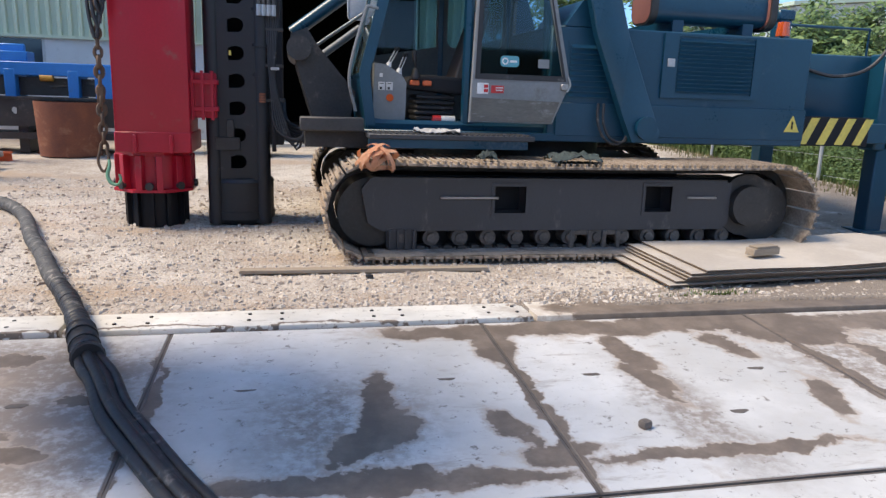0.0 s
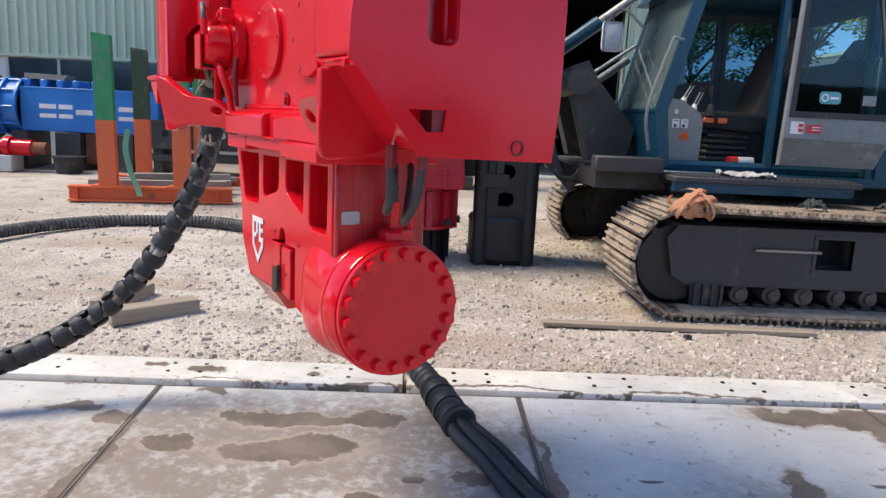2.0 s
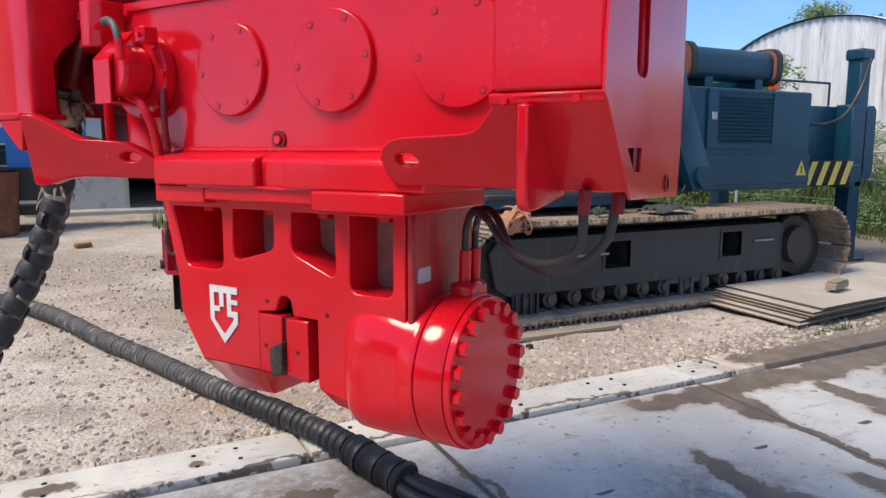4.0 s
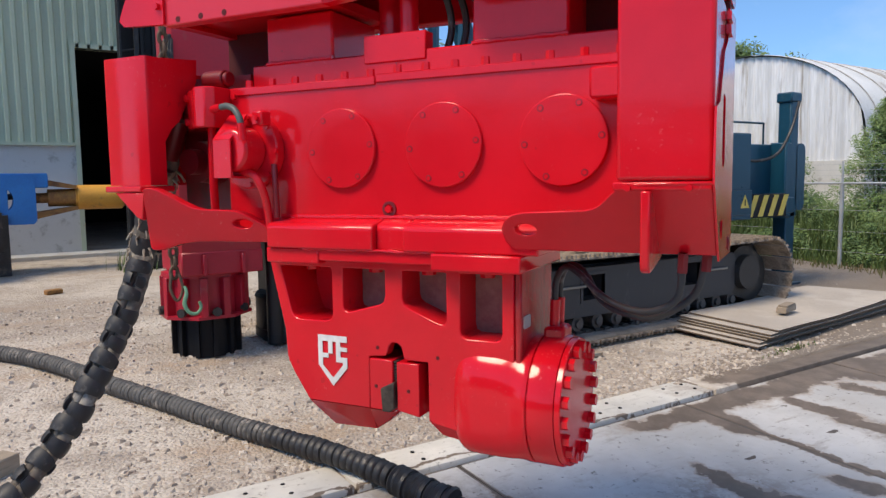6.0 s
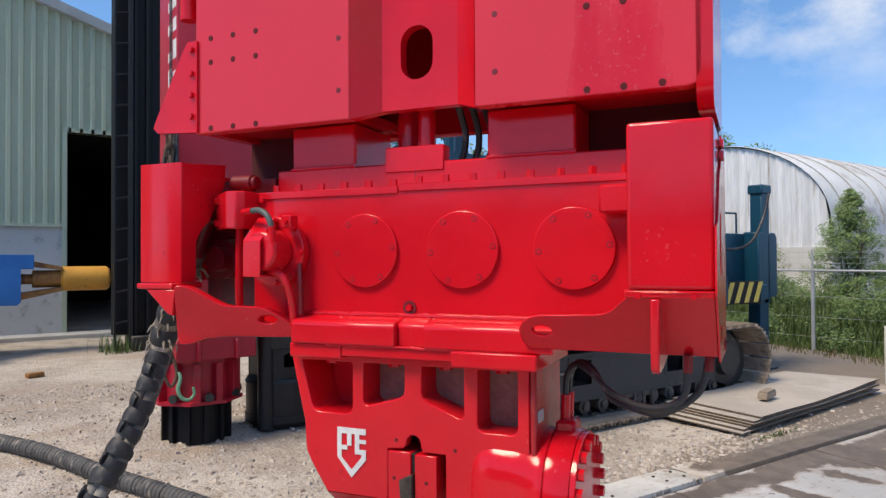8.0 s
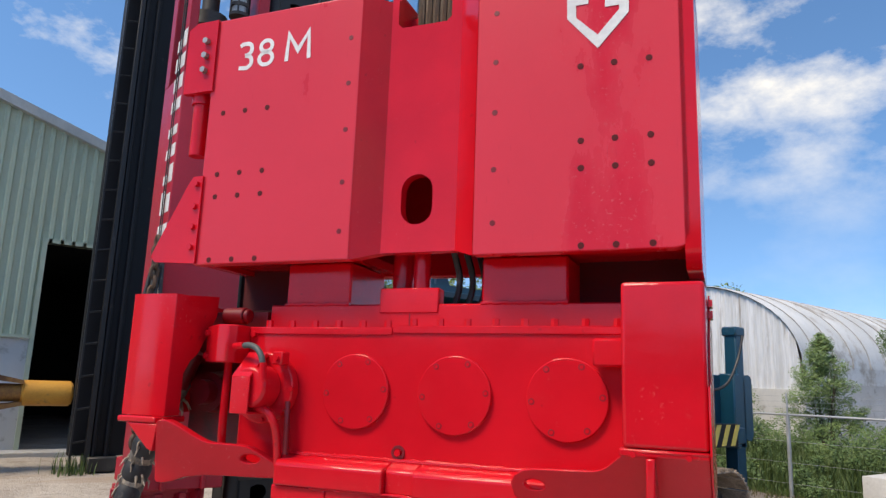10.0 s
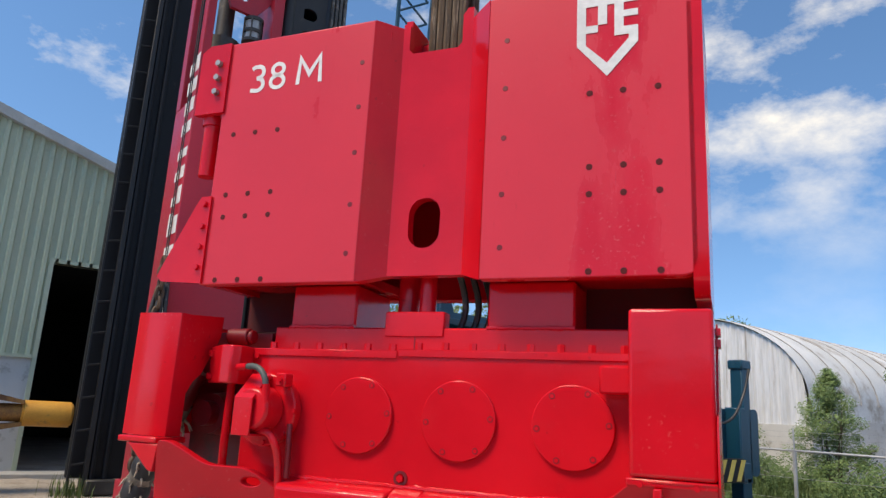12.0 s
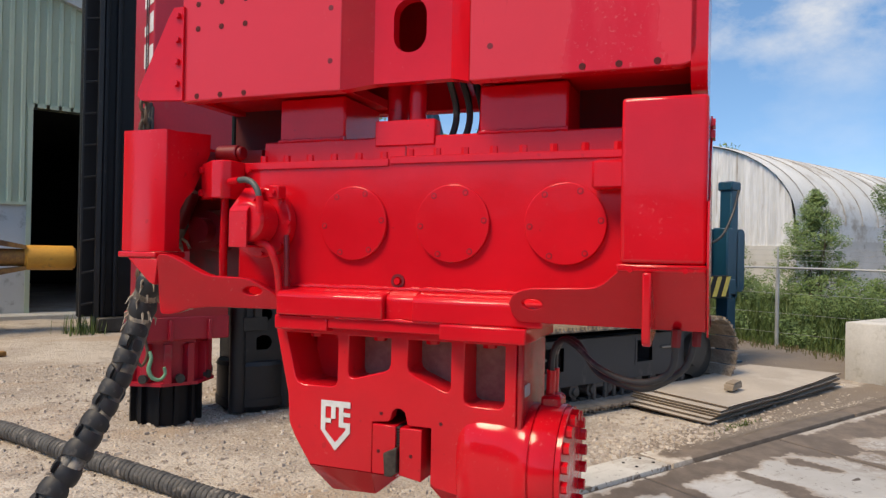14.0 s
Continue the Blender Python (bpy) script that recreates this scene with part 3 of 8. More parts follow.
def tube(bm, pts, radius, seg=10, caps=True):
    """A swept tube; radius is a number or one per point."""
    pts = [Vector(p) for p in pts]
    n = len(pts)
    side = None
    rows = []
    for i, p in enumerate(pts):
        d = (pts[min(i + 1, n - 1)] - pts[max(i - 1, 0)]).normalized()
        if side is None:
            side = d.orthogonal().normalized()
        side = (side - d * side.dot(d)).normalized()
        up = d.cross(side)
        r = radius[i] if hasattr(radius, "__len__") else radius
        rows.append([bm.verts.new(p + (side * math.cos(2 * math.pi * k / seg) + up * math.sin(2 * math.pi * k / seg)) * r) for k in range(seg)])
    for a, c in zip(rows, rows[1:]):
        for k in range(seg):
            bm.faces.new((a[k], a[(k + 1) % seg], c[(k + 1) % seg], c[k]))
    if caps:
        bm.faces.new(rows[0][::-1])
        bm.faces.new(rows[-1])


def mesh_of(name, bm, material, angle=38):
    bmesh.ops.recalc_face_normals(bm, faces=bm.faces)
    me = bpy.data.meshes.new(name)
    bm.to_mesh(me)
    bm.free()
    me.materials.append(material)
    me.polygons.foreach_set("use_smooth", [True] * len(me.polygons))
    me.set_sharp_from_angle(angle=radians(angle))
    return me


def part(name, bm, material, parent, label=""):
    ob = new(name, bm if isinstance(bm, bpy.types.Mesh) else mesh_of(name, bm, material))
    ob.parent = parent
    return tagged(ob, label)


def thing(name, label, category, at=(0, 0, 0), turn=0.0, group="", kind="", size=1.0):
    e = new(name)
    e.empty_display_size = 0.2
    e.matrix_world = pose(*at, 0, 0, turn) @ Matrix.Scale(size, 4)
    return tagged(e, label, category, group, kind)


def solid(name, bm, material, label, category, group="", kind="", at=None):
    ob = new(name, mesh_of(name, bm, material))
    if at:
        ob.matrix_world = at
    return tagged(ob, label, category, group, kind)


def B():
    return bmesh.new()


# ---- ground ----
def rise(y):
    """The yard climbs gently towards the shed."""
    return 0.04 * (min(y, 16.0) - 4.45)


def ground_height(x, y):
    if y < 4.62:
        return -0.28 - 0.05 * max(0.0, 4.45 - max(y, 0.45))
    h = 0.022 * (noise.noise(Vector((x * 0.8, y * 0.8, 0.0)))) + 0.012 * noise.noise(Vector((x * 3.1, y * 3.1, 4.0)))
    if x > 1.3 and y < 5.2:
        h += 0.025 * min(1.0, (x - 1.3) / 0.6) * (1.0 - (y - 4.62) / 0.6)
    if y < 4.82 and x < 1.5:
        h = min(h, -0.004)
    if y > 30 or x > 16 or x < -30:
        h *= 0.3
    return h - 0.008 + rise(y) * min(1.0, max(0.0, (y - 4.62) / 0.4))


def axis_steps(lo, hi, near_lo, near_hi, fine, grow):
    out = list(np.arange(near_lo, near_hi + 1e-6, fine))
    s = fine
    while out[-1] < hi:
        s *= grow
        out.append(min(hi, out[-1] + s))
    s = fine
    while out[0] > lo:
        s *= grow
        out.insert(0, max(lo, out[0] - s))
    return out


gx = axis_steps(-900, 900, -6.0, 7.5, 0.09, 1.22)
gy = [v for v in axis_steps(-900, 900, 4.8, 10.0, 0.09, 1.22) if v > 4.75 or v < 4.3]
gy = sorted(gy + [4.60, 4.63, 4.70])
verts = [(x, y, ground_height(x, y)) for y in gy for x in gx]
nx = len(gx)
faces = [(j * nx + i, j * nx + i + 1, (j + 1) * nx + i + 1, (j + 1) * nx + i) for j in range(len(gy) - 1) for i in range(nx - 1)]
gm = bpy.data.meshes.new("ground")
gm.from_pydata(verts, [], faces)
gm.materials.append(GRAVEL)
gm.polygons.foreach_set("use_smooth", [True] * len(gm.polygons))
ground = tagged(new("ground", gm), "dusty grey-brown gravel yard with fine stones", "ground", kind="structure")

# loose stones, many and small
rng = random.Random(7)


def stones(name, count, place, lo, hi, label):
    base = [(-0.7, -0.6, 0.0), (0.8, -0.5, 0.0), (0.6, 0.7, 0.0), (-0.6, 0.6, 0.0), (-0.4, -0.35, 0.75), (0.45, -0.3, 0.65), (0.35, 0.4, 0.8), (-0.35, 0.35, 0.6)]
    quads = [(0, 1, 5, 4), (1, 2, 6, 5), (2, 3, 7, 6), (3, 0, 4, 7), (4, 5, 6, 7)]
    vs, fs = [], []
    for _ in range(count):
        x, y = place()
        s = lo + (hi - lo) * rng.random() ** 4.0
        a = rng.random() * 6.283
        ca, sa = math.cos(a), math.sin(a)
        z = ground_height(x, y) - 0.18 * s
        k = len(vs)
        sx, sy, sz = s * rng.uniform(0.7, 1.3), s * rng.uniform(0.6, 1.1), s * rng.uniform(0.5, 1.0)
        for px, py, pz in base:
            px, py = px * sx * rng.uniform(0.75, 1.2), py * sy * rng.uniform(0.75, 1.2)
            vs.append((x + ca * px - sa * py, y + sa * px + ca * py, z + pz * sz))
        fs += [tuple(k + i for i in q) for q in quads]
    me = bpy.data.meshes.new(name)
    me.from_pydata(vs, [], fs)
    me.materials.append(STONE)
    return tagged(new(name, me), label, "gravel", kind="stuff")


stones("gravel", 20000, lambda: (rng.gauss(-0.6, 2.7), 4.82 + 5.6 * rng.random() ** 1.35), 0.006, 0.042, "loose pale crushed stones strewn over the yard")
stones("rubble", 1700, lambda: (rng.gauss(2.0, 0.95), 4.72 + abs(rng.gauss(0, 0.40))), 0.008, 0.045, "coarse broken stones beside the concrete edge")
stones("grit", 500, lambda: (rng.uniform(1.2, 6.0), 4.66 + 0.10 * rng.random()), 0.006, 0.022, "fine grit along the slab edge")


# ---- pavement ----
pavement = thing("pavement", "large square concrete slabs with damp silt and steel edges", "pavement", kind="structure")


def slab_z(y):
    return -0.03 - 0.05 * max(0.0, 4.45 - max(y, -3.55))


def slab_mesh():
    bm = B()
    g = 0.014
    box(bm, g, 2 - g, -2 + g, -g, -0.14, 0.0, 0.006)
    return mesh_of("slab", bm, SLAB)


SLAB_ME = slab_mesh()


def edge_mesh():
    bm = B()
    t = 0.016
    for x0, x1, y0, y1 in ((0, 2, -t, -0.002), (0, 2, -2 + 0.002, -2 + t), (0.002, t, -2, 0), (2 - t, 2 - 0.002, -2, 0)):
        box(bm, x0, x1, y0, y1, -0.1, -0.004)
    return mesh_of("edge_angle", bm, EDGE_STEEL)


EDGE_ME = edge_mesh()
tilt = math.degrees(math.atan(0.05))
for row in range(4):
    for k in range(-5, 7):
        y = 4.45 - 2.0 * row
        s = part("slab", SLAB_ME, SLAB, pavement)
        s.matrix_world = pose(-0.77 + 2 * k, y, slab_z(y) + rng.uniform(-0.004, 0.004), tilt)
        e = part("edge_angle", EDGE_ME, EDGE_STEEL, pavement, "rusty steel edge angle of a slab")
        e.matrix_world = s.matrix_world
kerb = thing("kerb_strip", "pale concrete edging strip with small dowel holes", "kerb", kind="structure")
for k, (x0, x1) in enumerate(((-13.6, -8.2), (-8.19, -3.85), (-3.84, -1.42), (-1.41, 1.62), (1.63, 4.9), (4.91, 8.4), (8.41, 13.0))):
    bm = B()
    box(bm, x0 + 0.006, x1 - 0.006, 4.458, 4.80, -0.2, 0.006 - 0.004 * (k % 2), 0.012, 2)
    part("strip", bm, KERB, kerb)
bm = B()
for i in range(26):
    x = -3.6 + i * 0.205 + rng.uniform(-0.02, 0.02)
    if i % 4 < 2:
        for y in (4.57, 4.70):
            cyl(bm, (x, y, 0.002), (x, y, 0.0085), 0.013, seg=8)
part("dowel_hole", bm, HAZ_BLACK, kerb, "dark dowel holes in the strip")


# lifting recesses and marks cast into the slabs
recess = thing("lifting_recess", "dirty oval lifting recesses sunk in the concrete", "recess", kind="structure")
for x, y in ((-0.27, 3.60), (0.81, 3.62), (1.66, 3.58), (2.72, 3.55), (2.28, 3.06), (3.72, 3.62), (-1.35, 3.55), (-2.2, 3.2), (0.35, 2.2), (1.75, 2.15), (4.8, 3.6)):
    bm = B()
    outline = [(x + 0.062 * math.cos(a) * rng.uniform(0.75, 1.1), y + 0.030 * math.sin(a) * rng.uniform(0.75, 1.2)) for a in [i * 0.4488 for i in range(14)]]
    plate(bm, [outline], -0.012, 0.003, "z")
    ob = part("recess", bm, EDGE_STEEL, recess)
    ob.location.z = slab_z(y)


# ---- vibratory hammer, hung from a sling ----
hammer = thing("vibratory_hammer", "big glossy red vibratory pile hammer with clamp, hung from a sling", "pile hammer", (-1.85, 3.219, 0), -58.5)


def bolt_mesh(r, h, name="bolt", material=None, hexa=True):
    bm = B()
    cyl(bm, (0, 0, 0), (0, -h, 0), r, r * 0.94, seg=6 if hexa else 12)
    return mesh_of(name, bm, material or RED)


BOLT_S, BOLT_M, BOLT_L = bolt_mesh(0.0095, 0.010), bolt_mesh(0.014, 0.014), bolt_mesh(0.022, 0.032)
HOLE = bolt_mesh(0.0118, 0.0015, "hole", DEEP_SHADE, False)
COUNTERSINK = bolt_mesh(0.0108, 0.0012, "bolt_recess", RED_DARK_SHADED, False)
HOLE_S = bolt_mesh(0.0065, 0.0015, "hole", DEEP_SHADE, False)
STEEL_BOLT = bolt_mesh(0.016, 0.02, "bolt", STEEL)


def stud(me, name, parent, x, y, z, rot=(0, 0, 0), label=""):
    ob = part(name, me, RED, parent, label)
    ob.matrix_local = pose(x, y, z, *rot)
    return ob


def soft(ob, width, segments=2):
    """Rounded edges on a part."""
    mod = ob.modifiers.new("edges", "BEVEL")
    mod.width, mod.segments, mod.limit_method, mod.angle_limit = width, segments, "ANGLE", radians(35)
    mod.harden_normals = False
    return ob


# upper block: three front panels, the middle one set back
panels = []
for a, c, left in ((-1.0, -0.252, True), (0.255, 1.005, False)):
    r = 0.05
    if left:
        out = [(a, 2.245), (c, 2.245), (c, 3.37), (a, 3.37)]
    else:
        out = [(a, 2.245), (c - r, 2.245)] + [(c - r + r * math.sin(t), 2.295 - r * math.cos(t)) for t in (0.5, 1.0, 1.5)] + [(c, 3.37), (a, 3.37)]
    bm = B()
    plate(bm, [out], 0.0, 0.055)
    panels.append(soft(part("front_plate", bm, RED_CHALK_SHEEN, hammer, "red steel front plate with bolt holes and chalky specks"), 0.005))
bm = B()
plate(bm, [[(-0.165, 2.285), (0.15, 2.285), (0.15, 3.42), (0.125, 3.42), (0.105, 3.39), (0.105, 3.265), (0.085, 3.245), (-0.115, 3.245), (-0.135, 3.265), (-0.135, 3.38), (-0.165, 3.39)],
           [(p, q) for p, q in round_rect(-0.085, 0.05, 2.395, 2.60, 0.066, 6)]], 0.10, 0.15)
for x0, x1, y0, y1 in ((-0.252, -0.165, 0.0, 0.10), (0.255, 0.150, 0.0, 0.10)):
    vs = [bm.verts.new(p) for p in ((x0, y0, 2.245), (x1, y1, 2.285), (x1, y1, 3.37), (x0, y0, 3.37), (x0, y0 + 0.05, 2.245), (x1, y1 + 0.05, 2.285), (x1, y1 + 0.05, 3.37), (x0, y0 + 0.05, 3.37))]
    for q in ((0, 1, 2, 3), (4, 5, 6, 7), (0, 1, 5, 4), (3, 2, 6, 7)):
        bm.faces.new([vs[i] for i in q])
part("centre_plate", bm, RED, hammer, "set-back red centre plate with a slotted hole")
bm = B()
box(bm, -0.985, 0.99, 0.50, 0.56, 2.25, 3.36, 0.01)
part("back_plate", bm, RED, hammer)
bm = B()
plate(bm, [round_rect(0.0, 0.56, 2.18, 3.30, 0.07)], 0.985, 1.035, "x")
part("end_plate", bm, RED, hammer)
bm = B()
box(bm, -1.0, -0.95, 0.05, 0.5, 2.25, 3.36)
part("end_plate", bm, RED, hammer)
for x0, x1, z0 in ((-0.95, -0.28, 2.27), (0.24, 0.985, 2.27), (-0.95, -0.2, 3.30), (0.2, 0.985, 3.30)):
    bm = B()
    box(bm, x0, x1, 0.056, 0.5, z0, z0 + 0.035)
    part("inner_plate", bm, RED, hammer)
bm = B()
cyl(bm, (-0.16, 0.30, 3.33), (0.16, 0.30, 3.33), 0.06)
box(bm, -0.17, -0.14, 0.13, 0.45, 3.0, 3.42)
box(bm, 0.11, 0.14, 0.13, 0.45, 3.0, 3.42)
part("sling_pin", bm, RED, hammer, "red cross pin that carries the sling")
# bolted wing and bracket at the block's end
bm = B()
plate(bm, [[(-0.985, 2.25), (-1.20, 2.262), (-1.225, 2.285), (-1.215, 2.31), (-1.06, 2.60), (-1.035, 2.635), (-0.985, 2.635)]], -0.012, 0.012)
wing = part("wing_plate", bm, RED, hammer, "red triangular guard plate with bolts")
for z in (2.32, 2.41, 2.50, 2.60):
    stud(BOLT_M, "bolt", wing, -1.012, -0.012, z)
bm = B()
plate(bm, [[(-0.985, 3.03), (-1.145, 3.03), (-1.145, 3.34), (-1.10, 3.37), (-0.985, 3.37)]], -0.012, 0.014)
box(bm, -1.145, -1.11, 0.014, 0.12, 3.04, 3.34)
bracket = part("bracket", bm, RED, hammer, "red bracket with bright bolts")
for z in (3.27, 3.20, 3.13):
    stud(STEEL_BOLT, "bolt", bracket, -1.035, -0.012, z, label="bright steel bolt")
bm = B()
cyl(bm, (-1.085, 0.05, 2.75), (-1.085, 0.05, 3.03), 0.036, seg=18)
cyl(bm, (-1.085, 0.05, 2.99), (-1.085, 0.05, 3.03), 0.045, seg=18)
part("buffer", bm, RED, hammer, "red buffer cylinder")
for z in (2.92, 2.64, 2.54, 2.265):
    for x in (0.648, 0.766, 0.885, -0.92, -0.804, -0.689):
        stud(HOLE, "hole", panels[x > 0], x, -0.0005, z)
for x in (0.33, -0.30):
    for z in (2.36, 2.56, 2.78, 2.98, 3.18):
        stud(COUNTERSINK, "plugged_hole", panels[x > 0], x, -0.0005, z)
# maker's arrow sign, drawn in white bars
def arrow_sign(x0, z0, w, h, y, parent):
    bm = B()
    def bar(a, c, e, f):
        plate(bm, [[(x0 + a * w, z0 + e * h), (x0 + c * w, z0 + e * h), (x0 + c * w, z0 + f * h), (x0 + a * w, z0 + f * h)]], y - 0.003, y - 0.0008)
    bar(0.0, 0.15, -0.60, 0.0)
    bar(0.15, 1.0, -0.12, 0.0)
    bar(0.35, 0.50, -0.36, -0.12)
    bar(0.15, 0.35, -0.45, -0.36)
    bar(0.62, 0.77, -0.52, -0.12)
    bar(0.77, 1.0, -0.30, -0.22)
    bar(0.77, 1.0, -0.52, -0.42)
    plate(bm, [[(x0, z0 - 0.60 * h), (x0 + 0.15 * w, z0 - 0.60 * h), (x0 + 0.5 * w, z0 - 0.84 * h), (x0 + 0.85 * w, z0 - 0.57 * h), (x0 + 0.85 * w, z0 - 0.52 * h), (x0 + w, z0 - 0.52 * h), (x0 + w, z0 - 0.62 * h), (x0 + 0.5 * w, z0 - h)]], y - 0.0032, y - 0.0008)
    part("white_mark", bm, WHITE_PAINT, parent, "white painted arrow-shaped mark")


arrow_sign(0.600, 3.305, 0.22, 0.325, 0.0, panels[1])


def brushed(name, strokes, x0, z0, w, h, thick, y, parent, label):
    """A brush-painted sign: ribbons of even width along the strokes, on a plate's face."""
    bm = B()
    for stroke in strokes:
        pts = [Vector((x0 + a * w, z0 + c * h)) for a, c in stroke]
        closed = stroke[0] == stroke[-1]
        if closed:
            pts = pts[:-1]
        n = len(pts)
        inner, outer = [], []
        for i, p in enumerate(pts):
            back = pts[i - 1] if closed or i else p - (pts[1] - p)
            ahead = pts[(i + 1) % n] if closed or i < n - 1 else p + (p - pts[i - 1])
            d1, d2 = (p - back).normalized(), (ahead - p).normalized()
            nrm = Vector((-d1.y - d2.y, d1.x + d2.x)).normalized()
            reach = thick / 2 / max(0.45, nrm.dot(Vector((-d1.y, d1.x))))
            inner.append(p + nrm * reach)
            outer.append(p - nrm * reach)
        rows = [[bm.verts.new((q.x, yy, q.y)) for q, yy in ((o, y), (o, y - 0.0015), (i_, y - 0.0015), (i_, y))] for o, i_ in zip(outer, inner)]
        pairs = list(zip(rows, rows[1:])) + ([(rows[-1], rows[0])] if closed else [])
        for a, c in pairs:
            for k in range(4):
                bm.faces.new((a[k], a[(k + 1) % 4], c[(k + 1) % 4], c[k]))
        if not closed:
            bm.faces.new(rows[0])
            bm.faces.new(rows[-1][::-1])
    return part(name, bm, WHITE_PAINT, parent, label)


def bow(cx, cz, rx, rz, a0, a1, n=9):
    return [(cx + rx * math.cos(radians(a0 + (a1 - a0) * i / n)), cz + rz * math.sin(radians(a0 + (a1 - a0) * i / n))) for i in range(n + 1)]


loop_low, loop_high = bow(0.5, 0.27, 0.42, 0.25, 90, 450, 16), bow(0.5, 0.76, 0.36, 0.22, 90, 450, 16)
loop_low[-1], loop_high[-1] = loop_low[0], loop_high[0]
brushed("numeral", [[(0.05, 0.93), (0.25, 1.0)] + bow(0.55, 0.77, 0.34, 0.23, 90, -75, 7) + [(0.42, 0.52)], [(0.44, 0.515)] + bow(0.52, 0.27, 0.40, 0.25, 80, -95, 8) + [(0.05, 0.06)]],
        -0.862, 3.115, 0.075, 0.118, 0.019, -0.0005, panels[0], "white painted numeral three")
brushed("numeral", [loop_low, loop_high], -0.760, 3.118, 0.082, 0.118, 0.018, -0.0005, panels[0], "white painted numeral eight")
brushed("letter", [[(0.0, 0.0), (0.06, 1.0), (0.5, 0.36), (0.94, 1.0), (1.0, 0.0)]], -0.612, 3.120, 0.112, 0.122, 0.019, -0.0005, panels[0], "white painted capital letter M")

# elastomer blocks and gap between block and exciter
for x0, x1 in ((-0.62, -0.315), (0.245, 0.575)):
    bm = B()
    box(bm, x0, x1, 0.15, 0.46, 2.085, 2.262, 0.008)
    part("elastomer_mount", bm, RED, hammer, "dull red rubber mount")
# Dark sheets added at the gap's ends to paint in its deep shade.
for x0, x1 in ((-1.0, -0.621), (0.576, 1.03)):
    bm = B()
    box(bm, x0, x1, 0.36, 0.44, 2.09, 2.27)
    part("gap_shade", bm, DEEP_SHADE, hammer)
bm = B()
cyl(bm, (-0.03, 0.22, 2.0), (-0.03, 0.22, 2.4), 0.035)
cyl(bm, (-0.15, 0.30, 2.0), (-0.15, 0.30, 2.4), 0.045)
part("guide_rod", bm, RED, hammer, "red guide rods")
for k, (x, y) in enumerate(((0.12, 0.30), (0.16, 0.34), (0.075, 0.27))):
    bm = B()
    tube(bm, smooth_path([(x, y, 2.05), (x + 0.03, y + 0.02, 2.2), (x - 0.02, y, 2.45), (x, y + 0.05, 2.8)], 0.03), 0.014, 8)
    part("hose", bm, RUBBER, hammer, "thin black hydraulic hose")

# exciter case
bm = B()
box(bm, -0.70, 1.0, 0.0, 0.34, 1.42, 1.985)
case = soft(part("case", bm, RED, hammer, "red cast exciter case"), 0.008, 2)
bm = B()
box(bm, -0.69, 1.0, 0.145, 0.33, 1.986, 2.088, 0.006)
part("cover", bm, RED, hammer)
for x0, x1, z0, z1 in ((-0.04, 0.81, 1.962, 1.990), (-0.70, -0.045, 1.955, 1.984)):
    bm = B()
    box(bm, x0, x1, -0.008, 0.05, z0, z1, 0.003)
    part("cover_lip", bm, RED, hammer)
bm = B()
box(bm, -0.175, 0.075, 0.138, 0.20, 2.052, 2.150, 0.004)
part("stop_block", bm, RED, hammer)
bm = B()
box(bm, -0.047, -0.043, 0.1435, 0.147, 1.990, 2.051)
part("seam", bm, RED_DARK_SHADED, hammer, "dark seam below the stop block")
LEDGE_BOLT = bolt_mesh(0.0145, 0.027)
for i in range(14):
    x = -0.60 + i * 0.105
    stud(LEDGE_BOLT, "bolt", case, x, 0.020, 1.984 if x < -0.04 else 1.990, (-90, 0, 0))
DISC_BOLT = bolt_mesh(0.0082, 0.0018)
for x in (-0.182, 0.207, 0.603):
    bm = B()
    cyl(bm, (x, 0.0, 1.748), (x, -0.016, 1.748), 0.137, 0.136, seg=56)
    disc = soft(part("round_cover", bm, RED, hammer, "round red bearing cover"), 0.003)
    for k in range(6):
        a = math.radians(60 * k + 5)
        px, pz = x + 0.118 * math.cos(a), 1.748 + 0.118 * math.sin(a)
        stud(COUNTERSINK, "bolt_recess", disc, px, -0.0158, pz)
        stud(DISC_BOLT, "bolt", disc, px, -0.0162, pz)
stud(BOLT_M, "plug", case, 0.0, 0.0, 1.54)
bm = B()
plate(bm, [ring(0.0, 1.54, 0.026, 18), ring(0.0, 1.54, 0.017, 18)], -0.006, 0.002)
part("plug_ring", bm, RED_DARK_SHADED, case)
bm = B()
box(bm, 0.70, 0.80, -0.09, 0.01, 1.855, 1.945, 0.008)
part("stop_block", bm, RED, hammer)
# bottom rail with a cast weld along its top
for x0, x1, y0 in ((-0.46, -0.022, -0.085), (-0.022, 0.092, -0.058), (0.092, 0.55, -0.085)):
    bm = B()
    plate(bm, [[(y0, 1.405), (0.30, 1.405), (0.30, 1.50), (0.0, 1.512), (-0.02, 1.500), (y0 + 0.012, 1.492), (y0, 1.478)]], x0, x1, "x")
    soft(part("bottom_rail", bm, RED, hammer, "thick red flange under the case"), 0.006, 2)

# weld-like beads along the rail and the cover, added to catch a glint
def bead(a, c, r, seed):
    rr = random.Random(seed)
    a, c = Vector(a), Vector(c)
    n = max(3, int((c - a).length / 0.012))
    bm = B()
    tube(bm, [a.lerp(c, i / n) + Vector((0, rr.uniform(-0.0015, 0.0015), rr.uniform(-0.002, 0.002))) for i in range(n + 1)], [r * rr.uniform(0.75, 1.25) for _ in range(n + 1)], 7)
    part("glint_bead", bm, RED, hammer)


